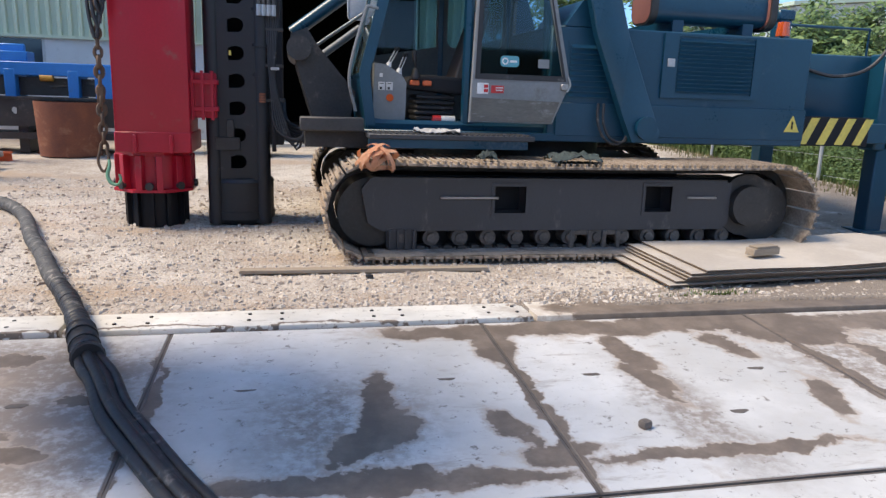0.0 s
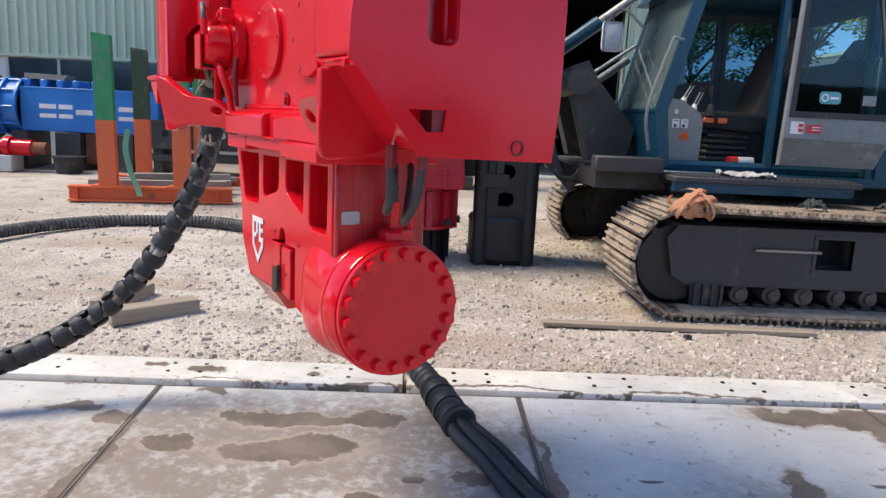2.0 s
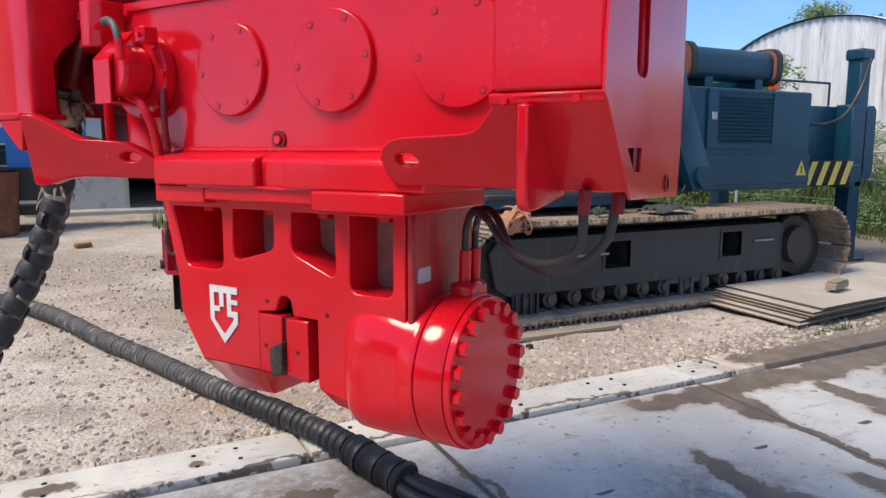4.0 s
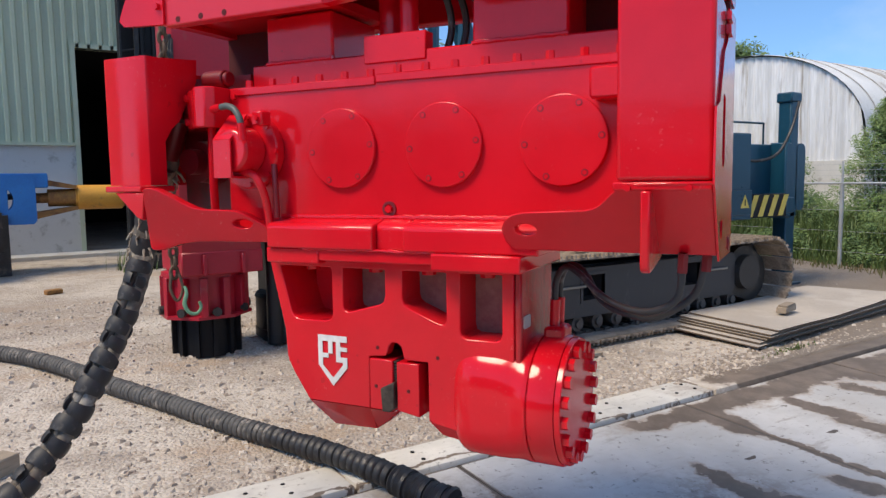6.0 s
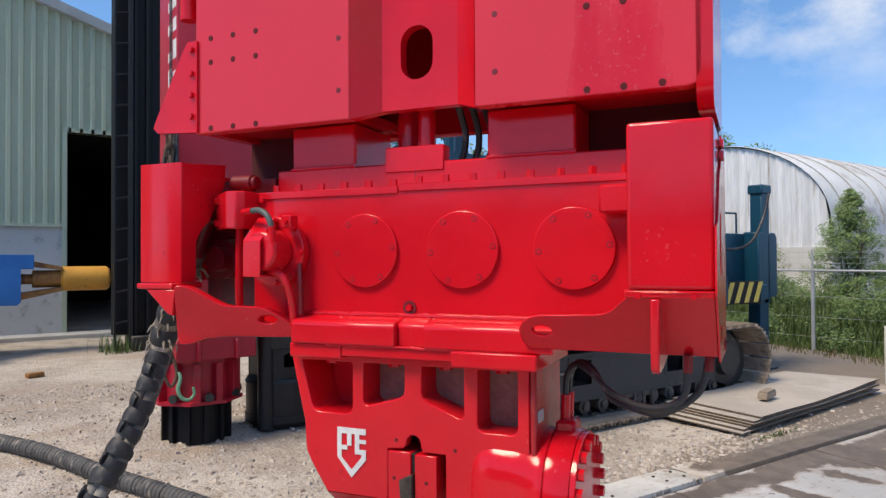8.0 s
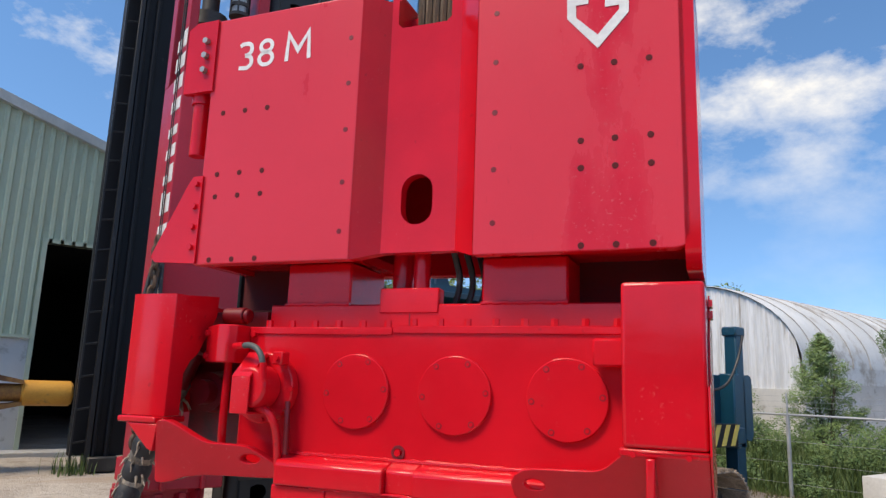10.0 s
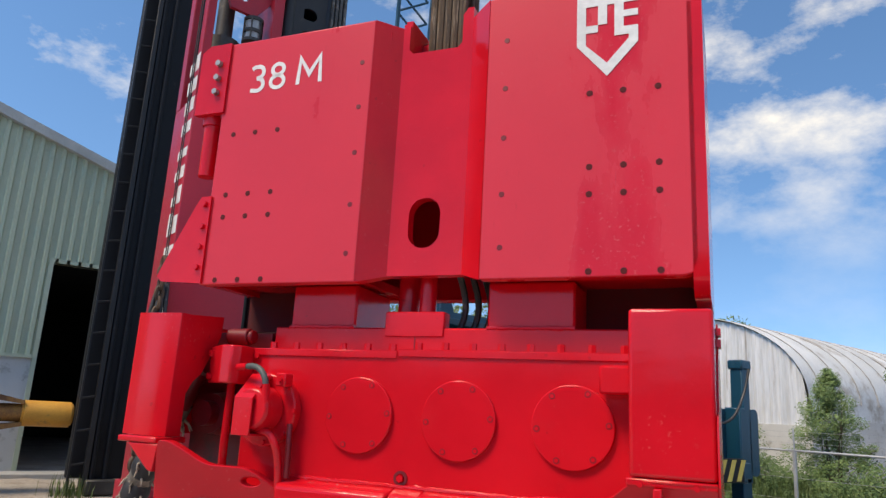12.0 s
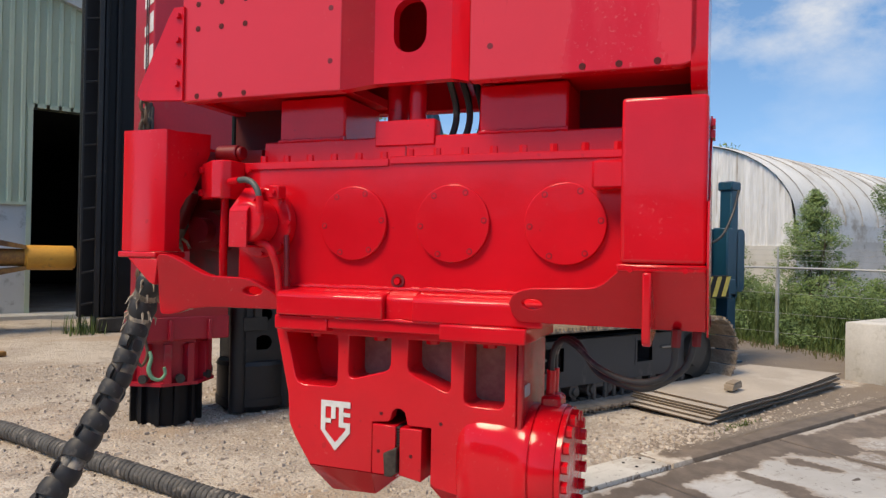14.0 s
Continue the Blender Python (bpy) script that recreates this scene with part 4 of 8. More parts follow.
bead((-0.45, -0.002, 1.512), (0.53, -0.002, 1.512), 0.008, 1)
bead((-0.31, -0.075, 1.404), (0.45, -0.075, 1.404), 0.005, 2)
bead((-0.69, 0.143, 1.988), (0.80, 0.143, 1.992), 0.006, 3)
for x0, x1 in ((-0.62, -0.315), (0.245, 0.575)):
    bead((x0, 0.148, 2.090), (x1, 0.148, 2.090), 0.008, 4)
bead((0.808, -0.002, 1.63), (0.808, -0.002, 1.96), 0.006, 5)

# end boxes
bm = B()
plate(bm, [[(-0.245, 1.625), (0.028, 1.625), (0.028, 2.10), (-0.245, 2.10)], round_rect(-0.075, 0.008, 1.66, 1.85, 0.025)], 0.81, 1.045, "x")
soft(part("guard_box", bm, RED, hammer, "red end guard box"), 0.012, 3)
bm = B()
plate(bm, [[(-1.093, 0.32), (-1.093, -0.198), (-1.089, -0.207), (-1.080, -0.211), (-0.889, -0.211), (-0.880, -0.207), (-0.876, -0.198), (-0.876, -0.133), (-0.892, -0.133), (-0.892, -0.195), (-1.077, -0.195), (-1.077, 0.32)]], 1.63, 2.095, "z")
guard = part("guard_box", bm, RED, hammer, "red end guard box with a cut-away side")
bm = B()
plate(bm, [[(-0.133, 1.79), (-0.133, 2.097), (0.04, 2.112), (0.035, 2.03), (-0.06, 1.87), (-0.10, 1.84)]], -0.8925, -0.8765, "x")
part("side_cheek", bm, RED, guard)
bm = B()
box(bm, -1.077, -0.8925, -0.195, 0.04, 2.078, 2.0945)
part("top_plate", bm, RED, guard)

# right end plate with slot and cut-outs
bm = B()
plate(bm, [[(-0.085, 1.41), (0.315, 1.398), (0.33, 1.55), (0.33, 2.115), (0.10, 2.10), (0.04, 2.00), (-0.05, 1.96), (-0.16, 1.82), (-0.25, 1.80), (-0.262, 1.70), (-0.266, 1.615), (-0.245, 1.60)],
           round_rect(-0.075, 0.008, 1.66, 1.85, 0.025), [(-0.118, 1.515), (-0.016, 1.517), (-0.022, 1.467), (-0.068, 1.467)]], 1.0455, 1.051, "x")
endp = part("side_plate", bm, RED, hammer, "red side plate with a slot and a notch")
bm = B()
plate(bm, [ring(0.198, 1.434, 0.020, 18), ring(0.198, 1.434, 0.015, 18)], 1.0515, 1.055, "x")
part("ring_weld", bm, RED_DARK_SHADED, endp)
bm = B()
box(bm, 1.046, 1.060, 0.02, 0.09, 2.055, 2.077)
box(bm, 1.046, 1.060, 0.02, 0.09, 2.018, 2.042)
part("catch", bm, RED, endp)
bm = B()
box(bm, 0.99, 1.044, 0.029, 0.31, 1.42, 2.09)
box(bm, 0.99, 1.044, -0.05, 0.0285, 1.42, 1.62)
part("end_wall", bm, RED_DARK_SHADED, hammer)

# lugs at both ends: cast plates that sweep from the rail out to the corners
def lug(side):
    bm = B()
    if side > 0:
        out = [(1.045, 1.425), (1.045, 1.622), (0.95, 1.620), (0.87, 1.618), (0.84, 1.617), (0.815, 1.610), (0.79, 1.592), (0.755, 1.562), (0.735, 1.552), (0.710, 1.547), (0.62, 1.543), (0.53, 1.540), (0.495, 1.533), (0.465, 1.515), (0.450, 1.49), (0.455, 1.45), (0.475, 1.425), (0.62, 1.425), (0.75, 1.425), (0.87, 1.425), (0.95, 1.425)]
        hole = ring(0.527, 1.488, 0.034, 20, 0.017)
    else:
        out = [(-0.862, 1.595), (-0.860, 1.612), (-0.850, 1.621), (-0.835, 1.622), (-0.815, 1.616), (-0.785, 1.597), (-0.750, 1.572), (-0.715, 1.550), (-0.69, 1.543), (-0.65, 1.541), (-0.60, 1.538), (-0.57, 1.532), (-0.54, 1.515), (-0.50, 1.486), (-0.47, 1.464), (-0.455, 1.448),
               (-0.455, 1.418), (-0.56, 1.420), (-0.66, 1.424), (-0.72, 1.424), (-0.78, 1.416), (-0.82, 1.400), (-0.845, 1.394), (-0.868, 1.395), (-0.880, 1.406), (-0.880, 1.44), (-0.872, 1.52)]
        hole = ring(-0.563, 1.488, 0.032, 20, 0.016)
    plate(bm, [out, hole], 0.0, 0.042)
    for v in bm.verts:
        if side > 0:
            lean_out = min(1.0, max(0.0, (v.co.z - 1.425) / 0.195))
            v.co.y += -0.092 - 0.155 * lean_out * (0.75 + 0.25 * min(1.0, max(0.0, (v.co.x - 0.48) / 0.39)))
        else:
            t = min(1.0, max(0.0, (-0.46 - v.co.x) / 0.40))
            v.co.y += -0.070 - 0.200 * t + 0.045 * min(1.0, max(0.0, (1.62 - v.co.z) / 0.2))
    soft(part("lug", bm, RED, hammer, "red swept lifting lug with a slotted eye"), 0.016, 3)
    bm = B()
    if side > 0:
        plate(bm, [[(0.49, -0.055), (1.044, -0.055), (1.044, 0.0), (0.49, 0.0)]], 1.426, 1.455, "z")
    else:
        plate(bm, [[(-0.47, -0.02), (-0.84, -0.15), (-0.86, -0.12), (-0.86, 0.0), (-0.47, 0.0)]], 1.425, 1.445, "z")
    part("lug_web", bm, RED, hammer)
    ribs = ((0.80, 1.045, -0.24, 0.02, 1.600, 1.624),) if side > 0 else ((-1.055, -0.872, -0.262, -0.10, 1.606, 1.6285),)
    for r in ribs:
        bm = B()
        box(bm, *r)
        soft(part("shelf", bm, RED, hammer), 0.006, 2)
    bm = B()
    if side > 0:
        plate(bm, [[(-0.264, 1.42), (-0.258, 1.400), (-0.240, 1.390), (-0.20, 1.392), (-0.06, 1.412), (-0.06, 1.45), (-0.20, 1.60), (-0.264, 1.60)]], 0.876, 0.900, "x")
    else:
        plate(bm, [[(-1.01, 1.605), (-0.864, 1.605), (-0.876, 1.505), (-0.90, 1.512)]], -0.258, -0.232)
    soft(part("lug_rib", bm, RED, hammer), 0.005)


lug(1)
lug(-1)
for x, z in ((0.84, 1.607), (0.99, 1.607)):
    stud(BOLT_S, "bolt", hammer, x, -0.240, z)

# motor, valve and small hoses in the open end
bm = B()
cyl(bm, (-0.565, 0.0, 1.748), (-0.565, -0.045, 1.748), 0.135, seg=48)
motor = soft(part("motor_flange", bm, RED, hammer, "round red motor flange"), 0.006)
for k in range(8):
    a = math.radians(45 * k)
    stud(BOLT_S, "bolt", motor, -0.555 + 0.12 * math.cos(a), -0.045, 1.748 + 0.12 * math.sin(a))
bm = B()
cyl(bm, (-0.565, -0.045, 1.75), (-0.565, -0.14, 1.75), 0.088, 0.075, seg=28)
body = soft(part("hydraulic_motor", bm, RED, hammer, "red hydraulic motor"), 0.01)
bm = B()
box(bm, -0.495, -0.450, -0.10, -0.046, 1.835, 1.885, 0.005)
part("motor_port", bm, RED, body)
stud(BOLT_S, "bolt", body, -0.470, -0.10, 1.860)
bm = B()
box(bm, -0.625, -0.545, -0.158, -0.150, 1.652, 1.787, 0.002)
box(bm, -0.625, -0.545, -0.150, -0.046, 1.652, 1.660, 0.002)
vs = [bm.verts.new(p) for p in ((-0.625, -0.158, 1.787), (-0.545, -0.158, 1.787), (-0.545, -0.065, 1.880), (-0.625, -0.065, 1.880), (-0.625, -0.15, 1.782), (-0.545, -0.15, 1.782), (-0.545, -0.06, 1.872), (-0.625, -0.06, 1.872))]
for q in ((0, 1, 2, 3), (7, 6, 5, 4), (0, 4, 5, 1), (3, 2, 6, 7), (1, 5, 6, 2), (0, 3, 7, 4)):
    bm.faces.new([vs[i] for i in q])
part("motor_guard", bm, RED, hammer, "bent red motor guard")
bm = B()
plate(bm, [[(-0.86, 0.10), (-0.86, -0.035), (-0.815, -0.06), (-0.745, -0.115), (-0.695, -0.115), (-0.67, -0.09), (-0.67, 0.0), (-0.701, 0.0), (-0.701, 0.10)]], 1.838, 1.985, "z")
valve = soft(part("valve_block", bm, RED, hammer, "red valve block"), 0.006)
for z in (1.865, 1.955):
    stud(BOLT_M, "bolt", valve, -0.84, -0.046, z, (0, 0, -25))
    stud(BOLT_M, "bolt", valve, -0.655, 0.0, z)
# The shade over this plug is put into its dark red colour.
bm = B()
cyl(bm, (-0.855, 0.07, 2.035), (-0.755, 0.07, 2.035), 0.035, seg=20)
cyl(bm, (-0.755, 0.07, 2.035), (-0.735, 0.07, 2.035), 0.028, seg=20)
soft(part("plug_cylinder", bm, RED_DARK_SHADED, hammer, "red plug on the valve, darkened to paint in shade"), 0.005)
bm = B()
tube(bm, smooth_path([(-0.605, -0.13, 1.902), (-0.565, -0.14, 1.903), (-0.525, -0.15, 1.888), (-0.500, -0.155, 1.857), (-0.492, -0.155, 1.82)], 0.010), 0.0115, 12)
part("hose", bm, HOSE_GREY, hammer, "short grey-green pressure hose")
bm = B()
tube(bm, smooth_path([(-0.493, -0.155, 1.84), (-0.490, -0.152, 1.77)], 0.012), 0.0135, 12)
part("hose_fitting", bm, RED, hammer)
bm = B()
cyl(bm, (-0.66, -0.11, 1.900), (-0.60, -0.132, 1.903), 0.0135)
part("hose_fitting", bm, RED, hammer)
bm = B()
tube(bm, smooth_path([(-0.59, -0.085, 1.672), (-0.54, -0.09, 1.672), (-0.50, -0.09, 1.660), (-0.475, -0.088, 1.625), (-0.468, -0.07, 1.57), (-0.468, -0.05, 1.46)], 0.012), 0.0145, 12)
part("pipe", bm, RED, hammer, "red painted steel pipe")
bm = B()
tube(bm, smooth_path([(-0.45, -0.04, 1.70), (-0.440, -0.05, 1.62), (-0.440, -0.045, 1.50)], 0.012), 0.011, 10)
part("hose", bm, RED_DARK_SHADED, hammer, "thin overpainted hose beside the pipe")
bm = B()
tube(bm, smooth_path([(-0.745, -0.03, 1.84), (-0.748, -0.03, 1.6), (-0.748, -0.02, 1.44)], 0.02), 0.016, 12)
part("pipe", bm, RED, hammer, "red painted steel pipe")
# Recess back and second motor are coloured dark to paint in the cavity's shade.
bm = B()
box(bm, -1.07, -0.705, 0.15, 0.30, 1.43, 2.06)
part("end_recess", bm, RED_DARK_SHADED, hammer)
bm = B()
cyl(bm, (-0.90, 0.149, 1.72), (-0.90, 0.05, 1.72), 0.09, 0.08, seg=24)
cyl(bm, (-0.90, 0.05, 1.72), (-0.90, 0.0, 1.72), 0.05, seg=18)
part("hydraulic_motor", bm, RED_DARK_SHADED, hammer, "second red motor, darkened to paint in the cavity's shade")

# clamp
CY, CZ = 0.135, 0.912
outline = [(-0.50, 1.36), (-0.462, 1.20), (-0.438, 1.10), (-0.432, 1.00), (-0.426, 0.982), (-0.402, 0.938), (-0.338, 0.845), (-0.080, 0.845), (-0.080, 1.030), (-0.018, 1.036), (-0.006, 1.052), (-0.002, 1.072), (0.012, 1.086), (0.032, 1.086), (0.047, 1.075),
           (0.052, 1.052), (0.058, 1.030), (0.148, 1.030), (0.148, 0.838), (0.168, 0.822), (0.30, 0.80), (0.452, 0.80), (0.452, 1.37)]
pockets = [[(-0.452, 1.335), (-0.408, 1.170), (-0.395, 1.150), (-0.375, 1.142), (-0.255, 1.143), (-0.236, 1.150), (-0.228, 1.168), (-0.228, 1.320), (-0.235, 1.335)],
           [(-0.182, 1.335), (-0.182, 1.20), (-0.176, 1.184), (-0.160, 1.180), (-0.035, 1.214), (-0.018, 1.226), (-0.012, 1.245), (-0.012, 1.335)],
           [(0.055, 1.335), (0.055, 1.240), (0.062, 1.220), (0.078, 1.209), (0.195, 1.163), (0.210, 1.163), (0.218, 1.178), (0.218, 1.335)],
           [(0.268, 1.335), (0.268, 1.148), (0.273, 1.130), (0.290, 1.122), (0.392, 1.122), (0.407, 1.130), (0.412, 1.148), (0.412, 1.335)]]
bm = B()
plate(bm, [outline, *pockets], -0.025, 0.02)
clamp = soft(part("clamp_front", bm, RED, hammer, "red clamp plate with four ribbed pockets"), 0.007, 2)
bm = B()
vs = [bm.verts.new(p) for p in ((-0.338, -0.0245, 0.8452), (-0.0795, -0.0245, 0.8452), (-0.098, 0.045, 0.748), (-0.275, 0.045, 0.742), (-0.347, 0.040, 0.797),
                                (-0.375, 0.25, 0.8452), (-0.0795, 0.25, 0.8452), (-0.098, 0.25, 0.748), (-0.275, 0.25, 0.742), (-0.347, 0.25, 0.797))]
for q in ((0, 1, 2), (0, 2, 3), (0, 3, 4), (2, 1, 6, 7), (3, 2, 7, 8), (4, 3, 8, 9), (0, 4, 9, 5)):
    bm.faces.new([vs[i] for i in q])
part("clamp_toe", bm, RED, hammer, "red chamfered toe of the clamp")
bm = B()
vs = [bm.verts.new(p) for p in ((0.1485, -0.0245, 0.850), (0.45, -0.0245, 0.850), (0.45, 0.02, 0.752), (0.30, 0.02, 0.756), (0.180, 0.02, 0.772), (0.1485, -0.02, 0.828),
                                (0.1485, 0.25, 0.850), (0.45, 0.25, 0.850), (0.45, 0.25, 0.752), (0.30, 0.25, 0.756), (0.180, 0.25, 0.772), (0.1485, 0.25, 0.828))]
for q in ((0, 1, 2), (0, 2, 3), (0, 3, 4), (0, 4, 5), (2, 1, 7, 8), (3, 2, 8, 9), (4, 3, 9, 10), (5, 4, 10, 11), (0, 5, 11, 6)):
    bm.faces.new([vs[i] for i in q])
part("clamp_toe", bm, RED, hammer, "red chamfered toe of the clamp")
bm = B()
plate(bm, [[(-0.50, 1.36), (-0.438, 1.10), (-0.432, 1.00), (-0.402, 0.938), (-0.347, 0.797), (-0.275, 0.744), (-0.098, 0.750), (-0.06, 0.84), (0.148, 0.84), (0.168, 0.80), (0.452, 0.76), (0.452, 1.37)]], 0.25, 0.295)
part("clamp_back", bm, RED, hammer)
for p in pockets:
    bm = B()
    for q, r_ in zip(p, p[1:] + p[:1]):
        vs = [bm.verts.new((*a,)) for a in ((q[0], 0.0125, q[1]), (r_[0], 0.0125, r_[1]), (r_[0], 0.17, r_[1]), (q[0], 0.17, q[1]))]
        bm.faces.new(vs)
    part("pocket_wall", bm, RED, hammer)
bm = B()
box(bm, -0.205, 0.43, 0.105, 0.249, 1.105, 1.36)
part("clamp_web", bm, BARE, hammer, "bare scuffed brown steel web behind the pockets")
bm = B()
box(bm, -0.43, -0.206, 0.165, 0.249, 1.105, 1.36)
part("clamp_web", bm, RED, hammer)
# Core blocks darker than the enamel: the shade within the clamp, painted in.
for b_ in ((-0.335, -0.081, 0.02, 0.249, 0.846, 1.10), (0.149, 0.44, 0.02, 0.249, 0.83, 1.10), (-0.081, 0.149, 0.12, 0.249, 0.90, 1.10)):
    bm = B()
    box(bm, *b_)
    part("clamp_core", bm, RED_DARK_SHADED, hammer)
bm = B()
vs = [bm.verts.new(p) for p in ((-0.494, 0.018, 1.36), (-0.494, 0.252, 1.36), (-0.432, 0.252, 1.09), (-0.432, 0.018, 1.09), (-0.474, 0.018, 1.36), (-0.474, 0.252, 1.36), (-0.412, 0.252, 1.09), (-0.412, 0.018, 1.09))]
for q in ((0, 1, 2, 3), (7, 6, 5, 4), (0, 4, 5, 1), (2, 6, 7, 3), (0, 3, 7, 4), (1, 5, 6, 2)):
    bm.faces.new([vs[i] for i in q])
part("clamp_side", bm, RED, hammer)
bm = B()
edge = [[bm.verts.new((x, y, z)) for y in (0.019, 0.251)] for x, z in ((-0.437, 1.10), (-0.431, 1.00), (-0.425, 0.982), (-0.401, 0.938), (-0.337, 0.846))]
edge[-1][1].co.x = -0.375
for p, q in zip(edge, edge[1:]):
    bm.faces.new((p[0], p[1], q[1], q[0]))
part("clamp_side", bm, RED, hammer)
bm = B()
box(bm, 0.4525, 0.476, -0.022, 0.295, 1.0, 1.372, 0.006)
part("clamp_end", bm, RED_STREAKED, hammer, "streaked red end wall of the clamp with a brownish reflection painted in")
for x0, x1, y0, z0 in ((-0.476, -0.25, -0.07, 1.350), (-0.248, 0.198, -0.07, 1.362), (0.20, 0.50, -0.10, 1.350)):
    bm = B()
    box(bm, x0, x1, y0, 0.32, z0, 1.404)
    soft(part("clamp_flange", bm, RED, hammer, "red bolted flange"), 0.006, 2)
NUT = bolt_mesh(0.026, 0.05)
for x in (-0.36, -0.09, 0.12, 0.335):
    stud(NUT, "bolt", clamp, x, 0.05, 1.366, (90, 0, 0))
for x, z in ((-0.045, 1.065), (0.185, 1.050)):
    stud(HOLE_S, "hole", clamp, x, -0.0255, z)
# jaws
bm = B()
plate(bm, [[(-0.077, 0.846), (0.014, 0.846), (0.014, 1.026), (-0.077, 1.026)]], -0.029, 0.24)
jaw = soft(part("fixed_jaw", bm, RED, hammer, "red fixed jaw"), 0.004)
stud(HOLE_S, "hole", jaw, -0.052, -0.0295, 0.93)
bm = B()
vs = [bm.verts.new(p) for p in ((-0.0775, -0.0285, 0.8455), (0.0135, -0.0285, 0.8455), (-0.002, 0.045, 0.826), (-0.094, 0.045, 0.749), (-0.0775, 0.24, 0.8455), (0.0135, 0.24, 0.8455), (-0.002, 0.24, 0.826), (-0.094, 0.24, 0.749))]
for q in ((0, 1, 2, 3), (1, 5, 6, 2), (3, 2, 6, 7), (0, 3, 7, 4)):
    bm.faces.new([vs[i] for i in q])
part("jaw_toe", bm, RED, jaw)
bm = B()
plate(bm, [[(0.030, 0.852), (0.115, 0.838), (0.115, 1.022), (0.030, 1.022)]], -0.029, 0.24)
jaw2 = soft(part("moving_jaw", bm, RED, hammer, "red moving jaw"), 0.004)
stud(HOLE_S, "hole", jaw2, 0.075, -0.0295, 0.925)
bm = B()
plate(bm, [[(-0.026, 0.928), (0.026, 0.955), (0.026, 0.862), (0.008, 0.848), (-0.020, 0.848)]], -0.046, 0.22)
tooth = soft(part("jaw_tooth", bm, TOOTH, hammer, "worn bare steel jaw tooth"), 0.004)
bm = B()
for i in range(7):
    box(bm, 0.0145, 0.026, -0.02, 0.22, 0.955 + i * 0.010, 0.961 + i * 0.010)
part("jaw_teeth", bm, DARK_STEEL, hammer, "dark jaw serration")
# cylinder, turned in one piece
def lathe(bm, profile, seg=64):
    rows = [[bm.verts.new((x, CY + r * math.cos(2 * math.pi * k / seg), CZ + r * math.sin(2 * math.pi * k / seg))) for k in range(seg)] for x, r in profile]
    for a, c in zip(rows, rows[1:]):
        for k in range(seg):
            bm.faces.new((a[k], a[(k + 1) % seg], c[(k + 1) % seg], c[k]))
    bm.faces.new(rows[0][::-1])
    bm.faces.new(rows[-1])


bm = B()
rows = []
for x, r, e in ((0.236, 0.160, 3.4), (0.250, 0.176, 3.4), (0.265, 0.188, 3.3), (0.283, 0.197, 3.2), (0.308, 0.203, 3.1), (0.33, 0.205, 3.1), (0.40, 0.206, 3.0), (0.435, 0.206, 2.8), (0.46, 0.207, 2.5), (0.485, 0.210, 2.15), (0.500, 0.213, 2.0), (0.503, 0.211, 2.0)):
    row = []
    for k in range(72):
        a = 2 * math.pi * k / 72
        ca, sa = math.cos(a), math.sin(a)
        q = r / (abs(ca) ** e + abs(sa) ** e) ** (1 / e)
        row.append(bm.verts.new((x, CY + q * ca * (0.95 if e > 2.4 else 1.0), max(CZ - 0.172, CZ + q * sa) if e > 2.4 else CZ + q * sa)))
    rows.append(row)
for a, c in zip(rows, rows[1:]):
    for k in range(72):
        bm.faces.new((a[k], a[(k + 1) % 72], c[(k + 1) % 72], c[k]))
bm.faces.new(rows[0][::-1])
bm.faces.new(rows[-1])
barrel = part("cylinder_body", bm, RED, hammer, "smooth round red clamp cylinder")
bm = B()
lathe(bm, [(0.5031, 0.205), (0.507, 0.205), (0.5075, 0.210), (0.510, 0.213), (0.588, 0.213), (0.592, 0.210)])
part("cylinder_flange", bm, RED, hammer, "red cylinder flange")
bm = B()
lathe(bm, [(0.5921, 0.203), (0.594, 0.207), (0.610, 0.207), (0.613, 0.204)])
cap = part("end_cap", bm, RED, hammer, "round red end cap ringed with bolts")
CAP_BOLT = bolt_mesh(0.021, 0.021)
for k in range(18):
    a = 2 * math.pi * k / 18 + 0.1
    stud(CAP_BOLT, "bolt", cap, 0.612, CY + 0.178 * math.cos(a), CZ + 0.178 * math.sin(a), (0, 0, 90))
bm = B()
box(bm, 0.505, 0.575, CY - 0.03, CY + 0.07, 1.10, 1.155, 0.01)
port = part("hose_port", bm, RED, hammer)
for y, sag in ((0.150, 0.0), (0.205, 0.035)):
    bm = B()
    cyl(bm, (0.53, y, 1.15), (0.533, y, 1.24), 0.0165)
    part("hose_fitting", bm, RED, port)
    d = y - 0.173
    bm = B()
    tube(bm, smooth_path([(0.532, y, 1.20), (0.537, y - 0.005, 1.30), (0.575, y - 0.03, 1.352), (0.63, y - 0.06, 1.335), (0.70, y - 0.11, 1.287 - sag), (0.79, y - 0.17, 1.258 - 0.8 * sag), (0.88, y - 0.22, 1.262 - 0.8 * sag), (0.95 + sag, y - 0.25, 1.31), (0.984 + d, y - 0.258, 1.42)], 0.015), 0.0105, 10)
    part("clamp_hose", bm, RUBBER, hammer, "black hydraulic hose looping to the clamp")
    bm = B()
    cyl(bm, (0.983 + d, y - 0.257, 1.378), (0.986 + d, y - 0.258, 1.43), 0.0145, seg=6)
    part("hose_nut", bm, RED_DARK_SHADED, hammer)
bm = B()
plate(bm, [round_rect(-0.005, 0.055, 1.165, 1.205, 0.006)], 0.4765, 0.480, "x")
part("name_plate", bm, GALV, hammer, "small worn metal name plate")
arrow_sign(-0.291, 1.092, 0.122, 0.182, -0.026, clamp)

